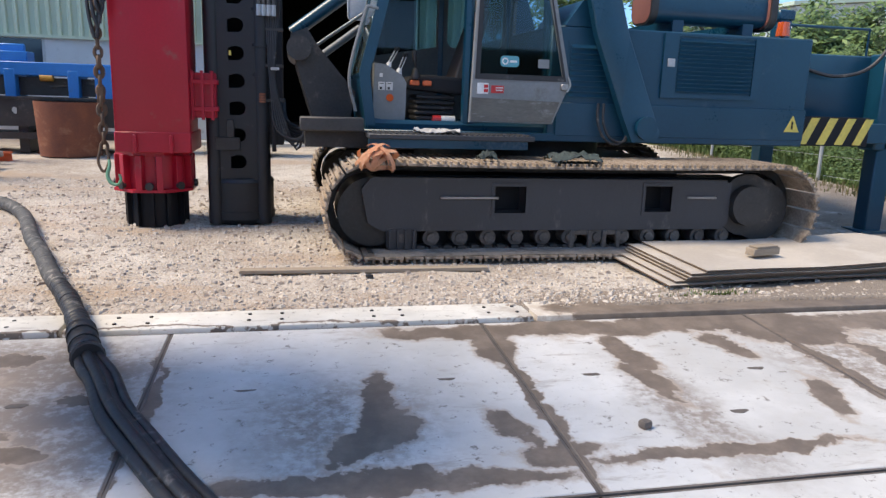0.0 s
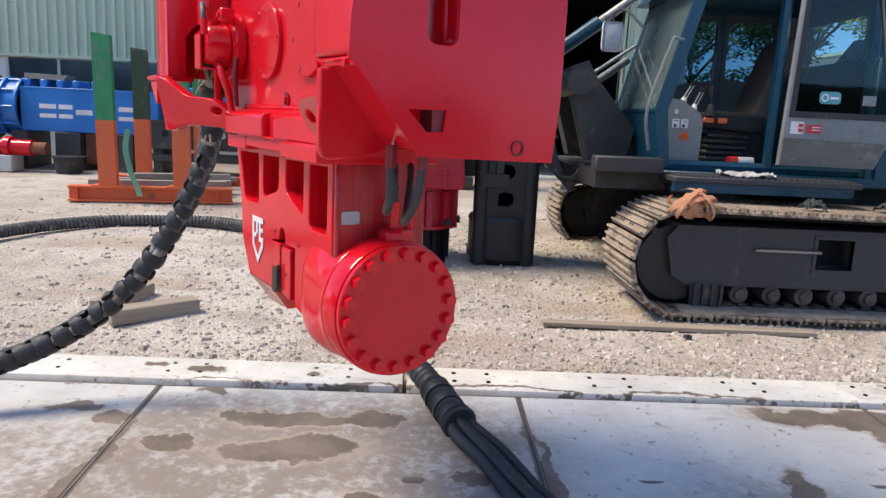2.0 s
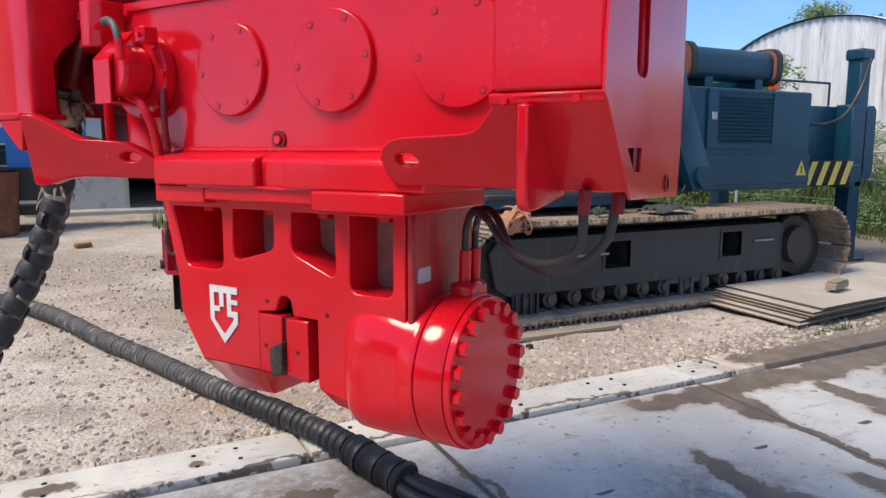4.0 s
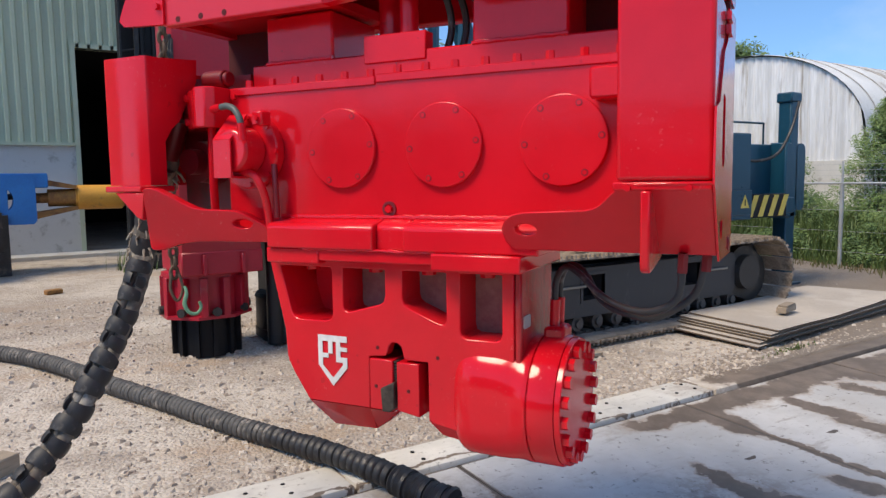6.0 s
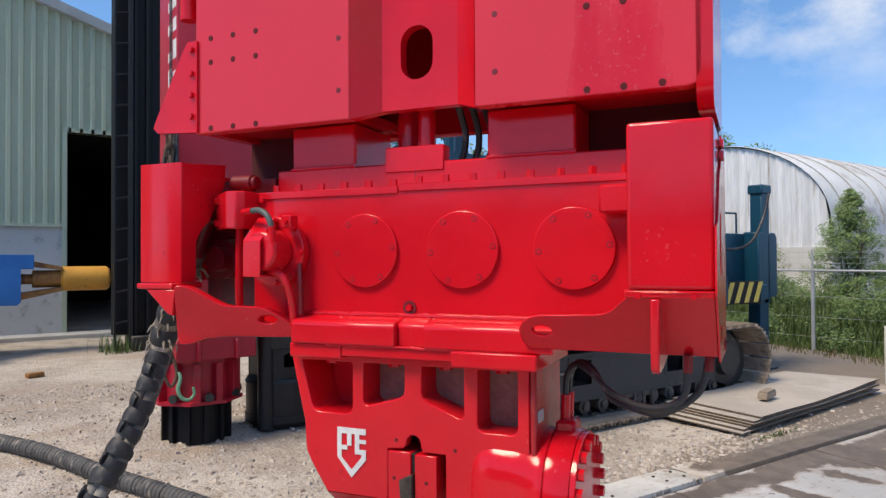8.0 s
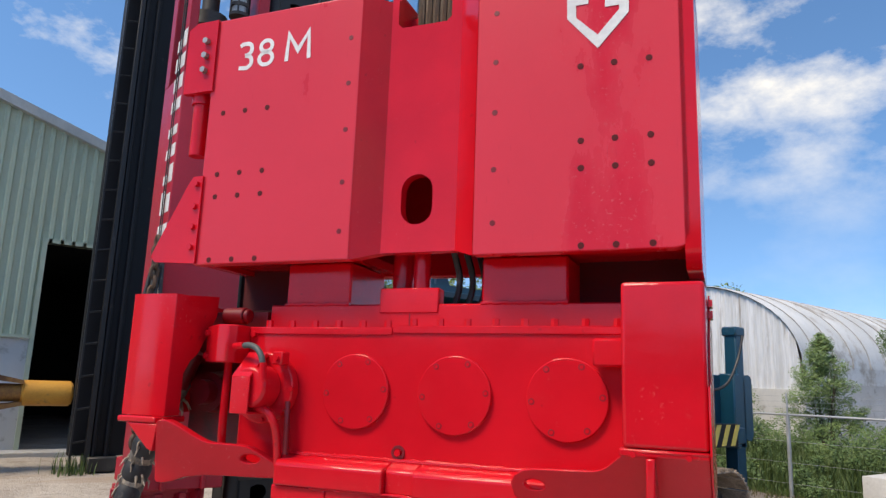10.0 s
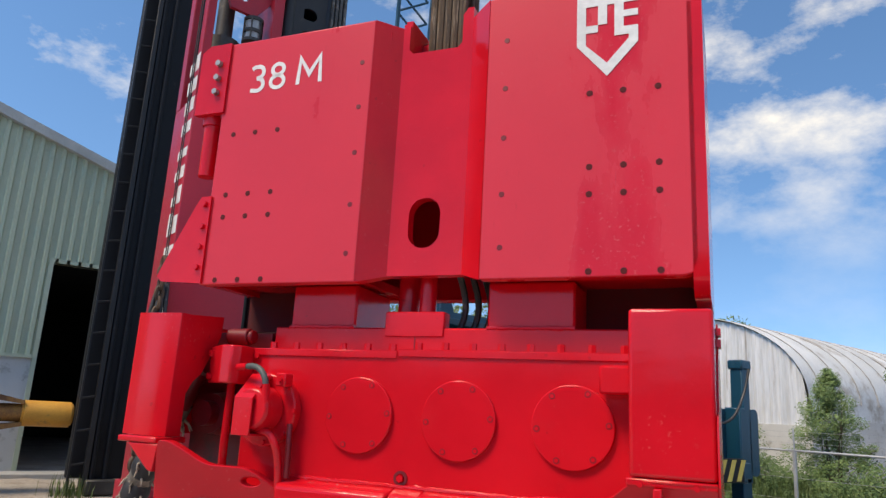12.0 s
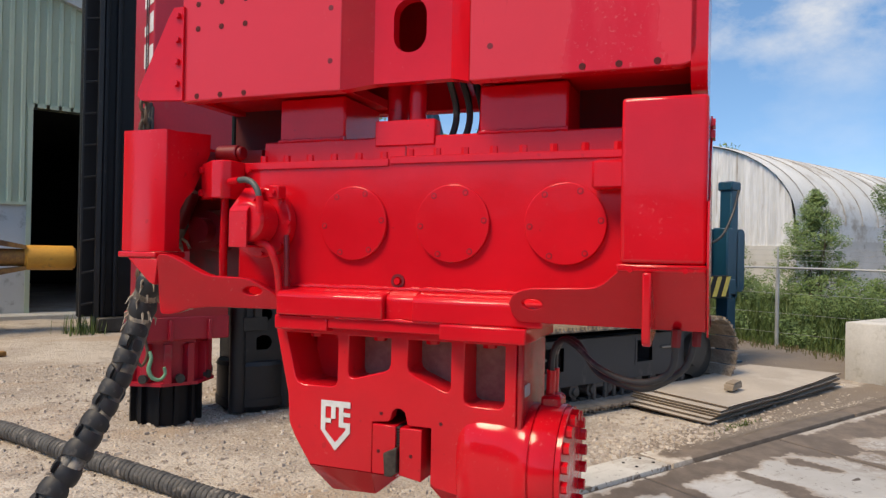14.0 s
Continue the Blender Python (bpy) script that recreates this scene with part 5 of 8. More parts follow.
# sling over the pin
bm = B()
for k in range(5):
    dx = -0.085 + k * 0.034
    tube(bm, smooth_path([(dx, 0.235, 9.0), (dx, 0.235, 6.0), (dx, 0.232, 3.45), (dx, 0.235, 3.30), (dx, 0.30, 3.255), (dx, 0.365, 3.30), (dx, 0.37, 3.45), (dx, 0.365, 6.0), (dx, 0.365, 9.0)], 0.08), 0.020, 8)
for v in bm.verts:
    v.co = hammer.matrix_world @ v.co
solid("lifting_sling", bm, ROPE, "worn brown multi-strand lifting sling holding the hammer", "sling")


# ---- hall behind the yard ----
def roof_z(x):
    return 7.53 - 0.317 * x if x > -14 else 11.968 + 0.317 * (x + 14)


HX0, HX1, HY = -34.0, 6.4, 20.4
bm = B()
x, pts = HX0, []
while x < HX1:
    for dx, dy in ((0.0, 0.0), (0.125, 0.0), (0.155, -0.06), (0.225, -0.06), (0.255, 0.0)):
        if x + dx <= HX1 and (dx < 0.255):
            pts.append((x + dx, HY - 0.01 + dy))
    x += 0.255
pts = [p for p in pts]
DOOR0, DOOR1, DOORZ = -0.97, 4.6, 4.9


def clad_row(bm, px, lo):
    rows = [(p[0], p[1], lo(p[0]) if callable(lo) else lo, roof_z(p[0])) for p in px]
    vs = [(bm.verts.new((a, c, d)), bm.verts.new((a, c, e))) for a, c, d, e in rows]
    for (a, c), (d, e) in zip(vs, vs[1:]):
        bm.faces.new((a, d, e, c))


clad_row(bm, [p for p in pts if p[0] < DOOR0], 2.63)
clad_row(bm, [p for p in pts if DOOR0 - 0.02 <= p[0] <= DOOR1], DOORZ)
clad_row(bm, [p for p in pts if p[0] > DOOR1], 2.63)
hall = thing("hall", "large shed clad in pale green ribbed sheet over grey panels", "hall", (-0.832, 0.292, 0.446), kind="structure", size=0.73)
part("cladding", bm, CLAD, hall, "pale green ribbed wall cladding")
bm = B()
for x0, x1, z0, z1 in ((HX0, -11.96, 0, 2.62), (-11.96, -5.17, 0, 1.45), (-5.17, DOOR0, 0, 2.62), (DOOR1, HX1, 0, 2.62)):
    box(bm, x0, x1, HY, HY + 0.2, z0 - 0.2, z1)
part("base_wall", bm, HALL_BASE, hall, "grey concrete panel wall")
bm = B()
outline = [(HX0, 2.62), (DOOR0, 2.62), (DOOR0, DOORZ), (DOOR1, DOORZ), (DOOR1, 2.62), (HX1, 2.62), (HX1, roof_z(HX1)), (-14, roof_z(-14)), (HX0, roof_z(HX0))]
plate(bm, [outline], HY + 0.005, HY + 0.2)
part("upper_wall", bm, HALL_BASE, hall)
bm = B()
for a, c in ((HX0, -14.0), (-14.0, HX1)):
    vs = []
    for y in (HY - 0.22, HY + 0.3):
        for z in (-0.12, 0.12):
            vs += [bm.verts.new((a, y, roof_z(a) + z)), bm.verts.new((c, y, roof_z(c) + z))]
    for q in ((0, 1, 3, 2), (4, 5, 7, 6), (0, 1, 5, 4), (2, 3, 7, 6), (0, 2, 6, 4), (1, 3, 7, 5)):
        bm.faces.new([vs[i] for i in q])
part("verge_trim", bm, GUTTER, hall, "pale grey roof verge")
bm = B()
for a, c in ((HX0, -14.0), (-14.0, HX1 + 0.3)):
    vs = [bm.verts.new(p) for p in ((a, HY, roof_z(a) + 0.02), (c, HY, roof_z(c) + 0.02), (c, HY + 40, roof_z(c) + 0.02), (a, HY + 40, roof_z(a) + 0.02))]
    bm.faces.new(vs)
part("roof", bm, GUTTER, hall)
bm = B()
box(bm, HX1 - 0.2, HX1, HY + 0.2, HY + 40, -0.2, roof_z(HX1))
box(bm, HX0, HX0 + 0.2, HY + 0.2, HY + 40, -0.2, roof_z(HX0))
box(bm, HX0, HX1, HY + 39.8, HY + 40, -0.2, 7)
part("wall", bm, HALL_BASE, hall)
# Near-black inner walls: the shade inside the hall is put into their colour.
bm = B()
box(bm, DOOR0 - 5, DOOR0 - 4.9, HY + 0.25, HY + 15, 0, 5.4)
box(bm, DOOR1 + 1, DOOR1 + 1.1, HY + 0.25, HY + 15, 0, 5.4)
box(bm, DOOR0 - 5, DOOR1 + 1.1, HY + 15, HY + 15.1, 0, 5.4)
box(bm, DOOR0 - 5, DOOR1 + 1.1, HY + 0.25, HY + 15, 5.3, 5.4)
part("inner_room", bm, ROOM_SHADE, hall, "near-black walls that paint in the shade behind the open door")
bm = B()
box(bm, DOOR0 - 0.10, DOOR0, HY - 0.07, HY + 0.25, 0, DOORZ)
box(bm, DOOR0 - 0.10, DOOR1 + 0.1, HY - 0.07, HY + 0.25, DOORZ, DOORZ + 0.10)
box(bm, DOOR1, DOOR1 + 0.1, HY - 0.07, HY + 0.25, 0, DOORZ)
part("door_frame", bm, CLAD, hall)
bm = B()
box(bm, HX0, DOOR0 - 0.1, HY - 0.115, HY - 0.0, 2.58, 2.66)
box(bm, DOOR1 + 0.1, HX1, HY - 0.115, HY - 0.0, 2.58, 2.66)
part("drip_trim", bm, CLAD, hall)
bm = B()
box(bm, -3.2, DOOR1 + 1, 19.6, 20.38, -0.1, 0.035, 0.01)
part("door_apron", bm, CONCRETE_WHITE, hall, "concrete strip before the door")
window = thing("window_1", "long dark strip window of the shed", "window", (-0.832, 0.292, 0.446), kind="structure", size=0.73)
DARK_GLASS = surface("dark_window_glass", (0.025, 0.04, 0.055), rough=0.12, rough_var=0.05, coat=0.5)
for i in range(5):
    bm = B()
    a = -11.96 + i * 1.358
    box(bm, a + 0.04, a + 1.318, HY + 0.04, HY + 0.08, 1.49, 2.56)
    part("pane", bm, DARK_GLASS, window)
bm = B()
for i in range(6):
    box(bm, -11.96 + i * 1.358 - 0.035, -11.96 + i * 1.358 + 0.035, HY - 0.01, HY + 0.12, 1.45, 2.6)
box(bm, -11.96, -5.17, HY - 0.012, HY + 0.12, 1.45, 1.50)
box(bm, -11.96, -5.17, HY - 0.012, HY + 0.12, 2.55, 2.60)
part("window_frame", bm, GUTTER, window)

# ---- arched store hut ----
hut = thing("arched_hut", "old white corrugated iron store with a barrel roof", "hut", (-0.493, 0.173, 0.264), size=0.84)
HUX, HUC, HUW, SPRING, RISE = 18.0, 15.75, 4.05, 2.9, 2.55
bm = B()
step = 0.13
n = int(2 * HUW / step)
prev = None
for i in range(n + 1):
    y = HUC - HUW + i * step
    top = SPRING + RISE * math.sqrt(max(0.0, 1 - ((y - HUC) / HUW) ** 2))
    dx = 0.030 if i % 2 else -0.030
    row = [bm.verts.new((HUX + dx, y, z)) for z in (2.05, SPRING + 0.12, top)]
    if prev:
        bm.faces.new((prev[0], row[0], row[1], prev[1]))
        bm.faces.new((prev[1], row[1], row[2], prev[2]))
    prev = row
part("gable_sheeting", bm, GABLE, hut, "vertical corrugated sheets of the gable")
bm = B()
box(bm, HUX - 0.05, HUX + 0.15, HUC - HUW, HUC + HUW, 0, 2.06)
box(bm, HUX - 0.06, HUX + 30, HUC - HUW - 0.1, HUC - HUW + 0.08, 0, SPRING - 0.55)
box(bm, HUX - 0.06, HUX + 30, HUC + HUW - 0.08, HUC + HUW + 0.1, 0, SPRING)
part("wall", bm, CONCRETE_WHITE, hut, "rendered white lower wall")
bm = B()
prev = None
m = 0
while m <= 250:
    x = HUX - 0.12 + m * 0.12
    dr = 0.02 if m % 2 else 0.0
    row = [bm.verts.new((x, HUC + (HUW + 0.12 + dr) * math.cos(math.pi * i / 28), SPRING - 0.1 + (RISE + 0.14 + dr) * math.sin(math.pi * i / 28))) for i in range(29)]
    if prev:
        for a, c, d, e in zip(prev, prev[1:], row[1:], row):
            bm.faces.new((a, c, d, e))
    prev = row
    m += 1
part("roof", bm, TIN, hut, "curved corrugated iron roof with dark seams")
bm = B()
for k in range(18):
    x = HUX + 0.6 + k * 1.25
    tube(bm, [(x, HUC - (HUW + 0.16) * math.cos(math.pi * i / 28), SPRING - 0.1 + (RISE + 0.155) * math.sin(math.pi * i / 28)) for i in range(0, 15)], 0.016, 5)
part("roof_seam", bm, SEAM, hut, "dark lapped seams over the roof")
bm = B()
prev = None
for i in range(int(30 / 0.11)):
    x = HUX + i * 0.11
    dy = 0.016 if i % 2 else -0.016
    row = [bm.verts.new((x, HUC - HUW - 0.12 + dy, z)) for z in (SPRING - 0.62, SPRING - 0.02)]
    if prev:
        bm.faces.new((prev[0], row[0], row[1], prev[1]))
    prev = row
part("eaves_sheeting", bm, TIN, hut)

far = thing("far_hall", "distant hall with a pale green pitched roof", "hall")
bm = B()
plate(bm, [[(33.2, -0.5), (80, -0.5), (80, 12.5), (33.2, 8.25)]], 44, 70)
part("wall", bm, GUTTER, far, "pale ribbed gable wall")
bm = B()
vs = [bm.verts.new(p) for p in ((32.6, 43.5, 8.25), (80.5, 43.5, 12.6), (80.5, 70, 12.6), (32.6, 70, 8.25), (32.6, 43.5, 8.5), (80.5, 43.5, 12.85), (80.5, 70, 12.85), (32.6, 70, 8.5))]
for q in ((0, 1, 2, 3), (4, 5, 6, 7), (0, 1, 5, 4), (1, 2, 6, 5), (2, 3, 7, 6), (3, 0, 4, 7)):
    bm.faces.new([vs[k] for k in q])
part("roof", bm, CLAD, far)

# ---- fence ----
fence = thing("fence", "galvanised post and rail fence at the yard's edge", "fence", (-0.231, 0.081, 0.124), size=0.925)
for y in (0.9, 4.45, 8.0, 11.6, 15.2):
    bm = B()
    cyl(bm, (10.0, y, -0.1), (10.0, y, 1.50), 0.035, seg=12)
    cyl(bm, (10.0, y, 1.5), (10.03, y + 0.02, 1.88), 0.018, seg=8)
    part("post", bm, GALV, fence)
bm = B()
tube(bm, smooth_path([(10.0, -3, 1.47), (10.0, 4.4, 1.47), (10.0, 8.0, 1.485), (10.0, 15.3, 1.47), (10.0, 18, 1.47)], 0.4), 0.021, 8)
part("top_rail", bm, GALV, fence)
for z in (0.25, 0.62, 1.0, 1.62, 1.72, 1.82):
    bm = B()
    tube(bm, smooth_path([(10.0, -3, z), (10.01, 3, z - 0.01), (10.0, 10, z + 0.005), (10.0, 18, z)], 0.8), 0.0035, 4)
    part("wire", bm, GALV, fence)


# ---- plants ----
def leaf_cloud(name, clumps, per, size, seed):
    """Many small folded leaves round the centres of clumps."""
    r = random.Random(seed)
    vs, fs = [], []
    for cx, cy, cz, rad in clumps:
        for _ in range(per):
            d = Vector((r.gauss(0, 1), r.gauss(0, 1), r.gauss(0, 1)))
            d = d.normalized() * rad * (0.35 + 0.75 * r.random() ** 0.6)
            p = Vector((cx, cy, cz)) + Vector((d.x, d.y, d.z * 0.9))
            a = Vector((r.gauss(0, 1), r.gauss(0, 1), r.gauss(0, 0.6))).normalized()
            b_ = a.orthogonal().normalized()
            s = size * r.uniform(0.6, 1.3)
            k = len(vs)
            vs += [tuple(p), tuple(p + a * s + b_ * s * 0.45), tuple(p + a * s * 2), tuple(p + a * s - b_ * s * 0.45)]
            fs.append((k, k + 1, k + 2, k + 3))
    me = bpy.data.meshes.new(name)
    me.from_pydata(vs, [], fs)
    return me


def bush(x, y, h, w, seed, label, leaves=21000, size=0.028, skirt=0.0):
    r = random.Random(seed)
    e = thing("bush", label, "bush", (0.925 * x - 0.231, 0.925 * y + 0.081, rise(0.925 * y)), group="bushes behind the fence", size=0.925)
    bm = B()
    clumps = []
    for k in range(7):
        a = k * 0.9 + r.random()
        top = Vector((math.cos(a) * w * r.uniform(0.15, 0.6), math.sin(a) * w * r.uniform(0.15, 0.6), h * r.uniform(0.65, 1.0)))
        mid = top * 0.5 + Vector((r.uniform(-0.1, 0.1), r.uniform(-0.1, 0.1), 0.0))
        tube(bm, smooth_path([(0.04 * math.cos(a), 0.04 * math.sin(a), -0.1), mid, top], 0.15), [0.03 - 0.0014 * i if i < 18 else 0.006 for i in range(60)], 5)
        for t in (0.3, 0.45, 0.6, 0.75, 0.9, 1.0):
            p = mid.lerp(top, (t - 0.5) * 2) if t > 0.5 else (mid * (t * 2))
            clumps.append((p.x + r.gauss(0, 0.12 * w), p.y + r.gauss(0, 0.12 * w), p.z + r.uniform(-0.1, 0.1), w * r.uniform(0.24, 0.42) * (1.15 - 0.45 * t)))
    if skirt:
        clumps = []
        for n in range(170):
            z, a = h * (n + r.random()) / 170, r.random() * 6.28
            out = skirt * (1.0 - z / h) ** 0.75 * r.random() ** 0.5 * r.choice((0.7, 1.0, 1.0, 1.35))
            clumps.append((math.cos(a) * out, math.sin(a) * out, z + r.uniform(-0.05, 0.12), r.uniform(0.12, 0.30) * (1.15 - 0.6 * z / h)))
    part("stem", bm, BARK, e)
    me = leaf_cloud("leaves", clumps, leaves // len(clumps), size, seed)
    leaf = WILLOW if skirt else LEAF
    me.materials.append(leaf)
    part("leaves", me, leaf, e)


bush(13.2, 8.80, 3.10, 0.78, 3, "ragged light green willow bush behind the fence", 34000, 0.026, 1.15)
bush(13.6, 6.9, 3.3, 1.1, 4, "open leafy green bush beside the fence")
bush(12.4, 10.6, 1.9, 1.3, 6, "dense low green bush behind the fence", 8000)
bush(11.9, 4.6, 1.7, 1.2, 7, "dense low green bush behind the fence", 8000)
bush(11.6, 12.6, 2.4, 1.0, 5, "dense dark green hawthorn bush behind the fence")


def tree(x, y, h, w, seed, label, leaves=9000, size=0.09):
    r = random.Random(seed)
    e = thing("tree", label, "tree", (0.86 * x - 0.3, 0.86 * y + 0.1, 0.3), group="trees behind the yard")
    bm = B()
    tube(bm, smooth_path([(0, 0, -0.2), (0.08, 0.05, h * 0.3), (0.0, 0.1, h * 0.65), (0.1, 0, h * 0.95)], 0.3), [max(0.03, 0.16 - 0.012 * i) for i in range(80)], 8)
    clumps = []
    for k in range(22):
        a, z = r.random() * 6.28, h * r.uniform(0.25, 1.0)
        reach = w * math.sqrt(max(0.05, 1 - ((z / h - 0.6) / 0.55) ** 2)) * r.uniform(0.4, 1.0)
        p = Vector((math.cos(a) * reach, math.sin(a) * reach, z))
        tube(bm, [(0.05, 0.05, z * 0.72), p * 0.6 + Vector((0, 0, z * 0.34)), p], [0.045, 0.03, 0.01], 5)
        for _ in range(3):
            clumps.append((p.x + r.gauss(0, 0.3), p.y + r.gauss(0, 0.3), p.z + r.gauss(0, 0.25), w * r.uniform(0.14, 0.30)))
    part("trunk", bm, BARK, e)
    me = leaf_cloud("crown", clumps, leaves // len(clumps), size, seed)
    me.materials.append(LEAF)
    part("crown", me, LEAF, e)


tree(13.6, 17.2, 2.9, 2.0, 11, "young dark green tree behind the crane")
tree(16.4, 21.0, 3.3, 2.4, 12, "leafy dark green tree behind the crane")
tree(10.3, 22.5, 5.6, 2.3, 13, "tall leafy green tree behind the crane")
tree(14.5, 15.9, 3.0, 1.3, 15, "broad leafy bush-like tree behind the crane", 9000, 0.07)
tree(15.7, 17.2, 3.1, 1.4, 16, "broad leafy bush-like tree behind the fence", 9000, 0.07)
tree(12.0, 18.6, 4.3, 1.9, 17, "light green leafy tree behind the crane", 9000, 0.08)
tree(6.4, 21.6, 5.4, 2.0, 18, "leafy green tree behind the crane cab", 9000, 0.08)
tree(26.0, 20.1, 6.3, 2.4, 14, "green tree behind the arched hut")


def blades(name, count, place, lo, hi, material, label, seed, wide=0.012, fade=False):
    r = random.Random(seed)
    vs, fs = [], []
    for _ in range(count):
        x, y = place(r)
        h = r.uniform(lo, hi) * (min(1.0, max(0.22, (x - 9.0) / 1.3)) if fade else 1.0)
        a = r.random() * 6.28
        lean = r.uniform(0.05, 0.45) * h
        dx, dy = math.cos(a), math.sin(a)
        w = wide * r.uniform(0.6, 1.6)
        k = len(vs)
        g = rise(y) - 0.02
        vs += [(x - dy * w, y + dx * w, g), (x + dy * w, y - dx * w, g), (x + dx * lean * 0.4 + dy * w * 0.7, y + dy * lean * 0.4 - dx * w * 0.7, g + h * 0.6),
               (x + dx * lean * 0.4 - dy * w * 0.7, y + dy * lean * 0.4 + dx * w * 0.7, g + h * 0.6), (x + dx * lean, y + dy * lean, g + h)]
        fs += [(k, k + 1, k + 2, k + 3), (k + 3, k + 2, k + 4)]
    me = bpy.data.meshes.new(name)
    me.from_pydata(vs, [], fs)
    me.materials.append(material)
    return tagged(new(name, me), label, "grass", kind="stuff")


blades("tall_grass", 60000, lambda r: (9.05 + 4.8 * r.random() ** 1.2, r.uniform(0.5, 17.5)), 0.30, 0.85, GRASS, "rank green grass and weeds behind the fence", 21, 0.009, True)
blades("dry_verge", 2600, lambda r: (8.75 + r.gauss(0, 0.22), r.uniform(1.0, 16.0)), 0.03, 0.13, DRY_GRASS, "dry yellowing grass along the fence foot", 22, 0.008)
weed_clumps = []
wr = random.Random(31)
for _ in range(420):
    yy = wr.uniform(2.0, 17.0)
    wx = wr.random()
    weed_clumps.append((9.2 + 3.8 * wx, yy, rise(yy) + wr.uniform(0.05, 0.25 + 0.75 * min(1, wx * 3)), wr.uniform(0.14, 0.36)))
me = leaf_cloud("nettles", weed_clumps, 240, 0.030, 32)
me.materials.append(LEAF)
tagged(new("nettles", me), "dense dark green nettles and brambles under the fence", "weeds", kind="stuff")
blades("plate_weeds", 260, lambda r: (3.25 + r.gauss(0, 0.18), 4.78 + abs(r.gauss(0, 0.05))), 0.02, 0.065, GRASS, "small green weeds beside the steel plates", 23, 0.006)
blades("mast_weeds", 150, lambda r: (-1.08 + r.gauss(0, 0.13), 12.9 + r.gauss(0, 0.15)), 0.06, 0.34, GRASS, "weeds growing round the mast foot", 24, 0.007)

# ---- white concrete block ----
bm = B()
box(bm, 6.86, 8.3, 3.65, 5.42, 0.0, 0.82, 0.02, 2)
solid("concrete_block", bm, CONCRETE_WHITE, "large pale concrete block standing on the ground", "concrete block")

# ---- stacked road plates ----
stack_r = random.Random(5)
for k in range(6):
    bm = B()
    dx = 0.060 * k + stack_r.uniform(-0.05, 0.05)
    dy = stack_r.uniform(-0.065, 0.045) + 0.012 * k
    fl, fr = Vector((2.90 + dx, 4.93 + dy, 0)), Vector((6.22 + stack_r.uniform(-0.12, 0.1), 5.20 + dy, 0))
    br, bl = Vector((5.78 + stack_r.uniform(-0.10, 0.1), 6.12, 0)), Vector((2.83 + dx, 5.92 + 0.4 * dy, 0))
    nu = 18
    rows = []
    for i in range(nu + 1):
        t = i / nu
        a, c = fl.lerp(fr, t), bl.lerp(br, t)
        sag = 0.012 * math.sin(t * 6.5 + k * 0.35) + 0.006 * math.sin(t * 17.0 + k) * t + 0.018 * t
        z0 = 0.030 + 0.0215 * k + sag * (0.4 + 0.1 * k)
        za, zc = z0 + rise(a.y), z0 + rise(c.y)
        rows.append([bm.verts.new((a.x, a.y, za)), bm.verts.new((c.x, c.y, zc)), bm.verts.new((a.x, a.y, za + 0.012)), bm.verts.new((c.x, c.y, zc + 0.012))])
    for p, q in zip(rows, rows[1:]):
        bm.faces.new((p[2], q[2], q[3], p[3]))
        for f in ((p[0], q[0], q[1], p[1]), (p[0], q[0], q[2], p[2]), (p[1], q[1], q[3], p[3])):
            bm.faces.new(f).material_index = 1
    for p in (rows[0], rows[-1]):
        bm.faces.new((p[0], p[1], p[3], p[2])).material_index = 1
    solid("road_plate", bm, PLATE, "thin sand-covered steel road plate lying in a stack", "road plate", group="stack of road plates").data.materials.append(PLATE_EDGE)
bm = B()
box(bm, -0.16, 0.16, -0.05, 0.05, 0.0, 0.065, 0.006)
box(bm, -0.13, 0.13, -0.047, 0.045, 0.066, 0.082, 0.004)
solid("timber_block", bm, WOOD, "short grey timber offcut lying on the steel plates", "timber", at=pose(4.02, 5.36, 0.212, 2, 0, 14))

# ---- timber on the gravel ----
bm = B()
box(bm, -1.02, 1.02, -0.045, 0.045, 0.0, 0.032, 0.004)
solid("plank", bm, WOOD, "long weathered wooden plank lying on the gravel", "plank", at=pose(0.58, 5.66, 0.045, 0, 0.2, -0.2))
for a, c, d, label in ((-3.20, 5.52, 39, "squared grey timber sleeper lying on gravel"), (-3.52, 5.78, 78, "squared grey timber sleeper lying askew on gravel")):
    bm = B()
    box(bm, -0.30, 0.30, -0.065, 0.065, 0, 0.11, 0.008)
    solid("timber_beam", bm, WOOD, label, "timber", "loose sleepers", at=pose(a, c, rise(c) - 0.01, 2, 0, d))
bm = B()
box(bm, -0.028, 0.028, -0.022, 0.022, 0, 0.035, 0.012, 2)
solid("black_clod", bm, RUBBER, "small black clod on the gravel", "clod", at=pose(0.575, 5.47, 0.034, 0, 0, 20))
bm = B()
box(bm, -0.03, 0.03, -0.026, 0.026, 0, 0.045, 0.014, 2)
solid("stone", bm, EDGE_STEEL, "dark stone lying on the concrete slab", "stone", at=pose(1.68, 2.95, slab_z(2.95), 0, 0, 20))
bm = B()
tube(bm, [(-0.24, 0, 0.013), (-0.1, 0.006, 0.015), (0.08, -0.004, 0.014), (0.24, 0.003, 0.013)], [0.009, 0.013, 0.013, 0.008], 7)
solid("stick", bm, EDGE_STEEL, "short dark broken stick lying on the concrete slab", "stick", at=pose(-2.425, 2.98, slab_z(2.98), 0, 0, -25))
bm = B()
box(bm, -0.10, 0.10, -0.05, 0.05, 0, 0.065, 0.012)
solid("brick", bm, FORK, "loose brown brick on the gravel", "brick", at=pose(-2.35, 11.3, rise(11.3) - 0.01, 0, 0, 20))

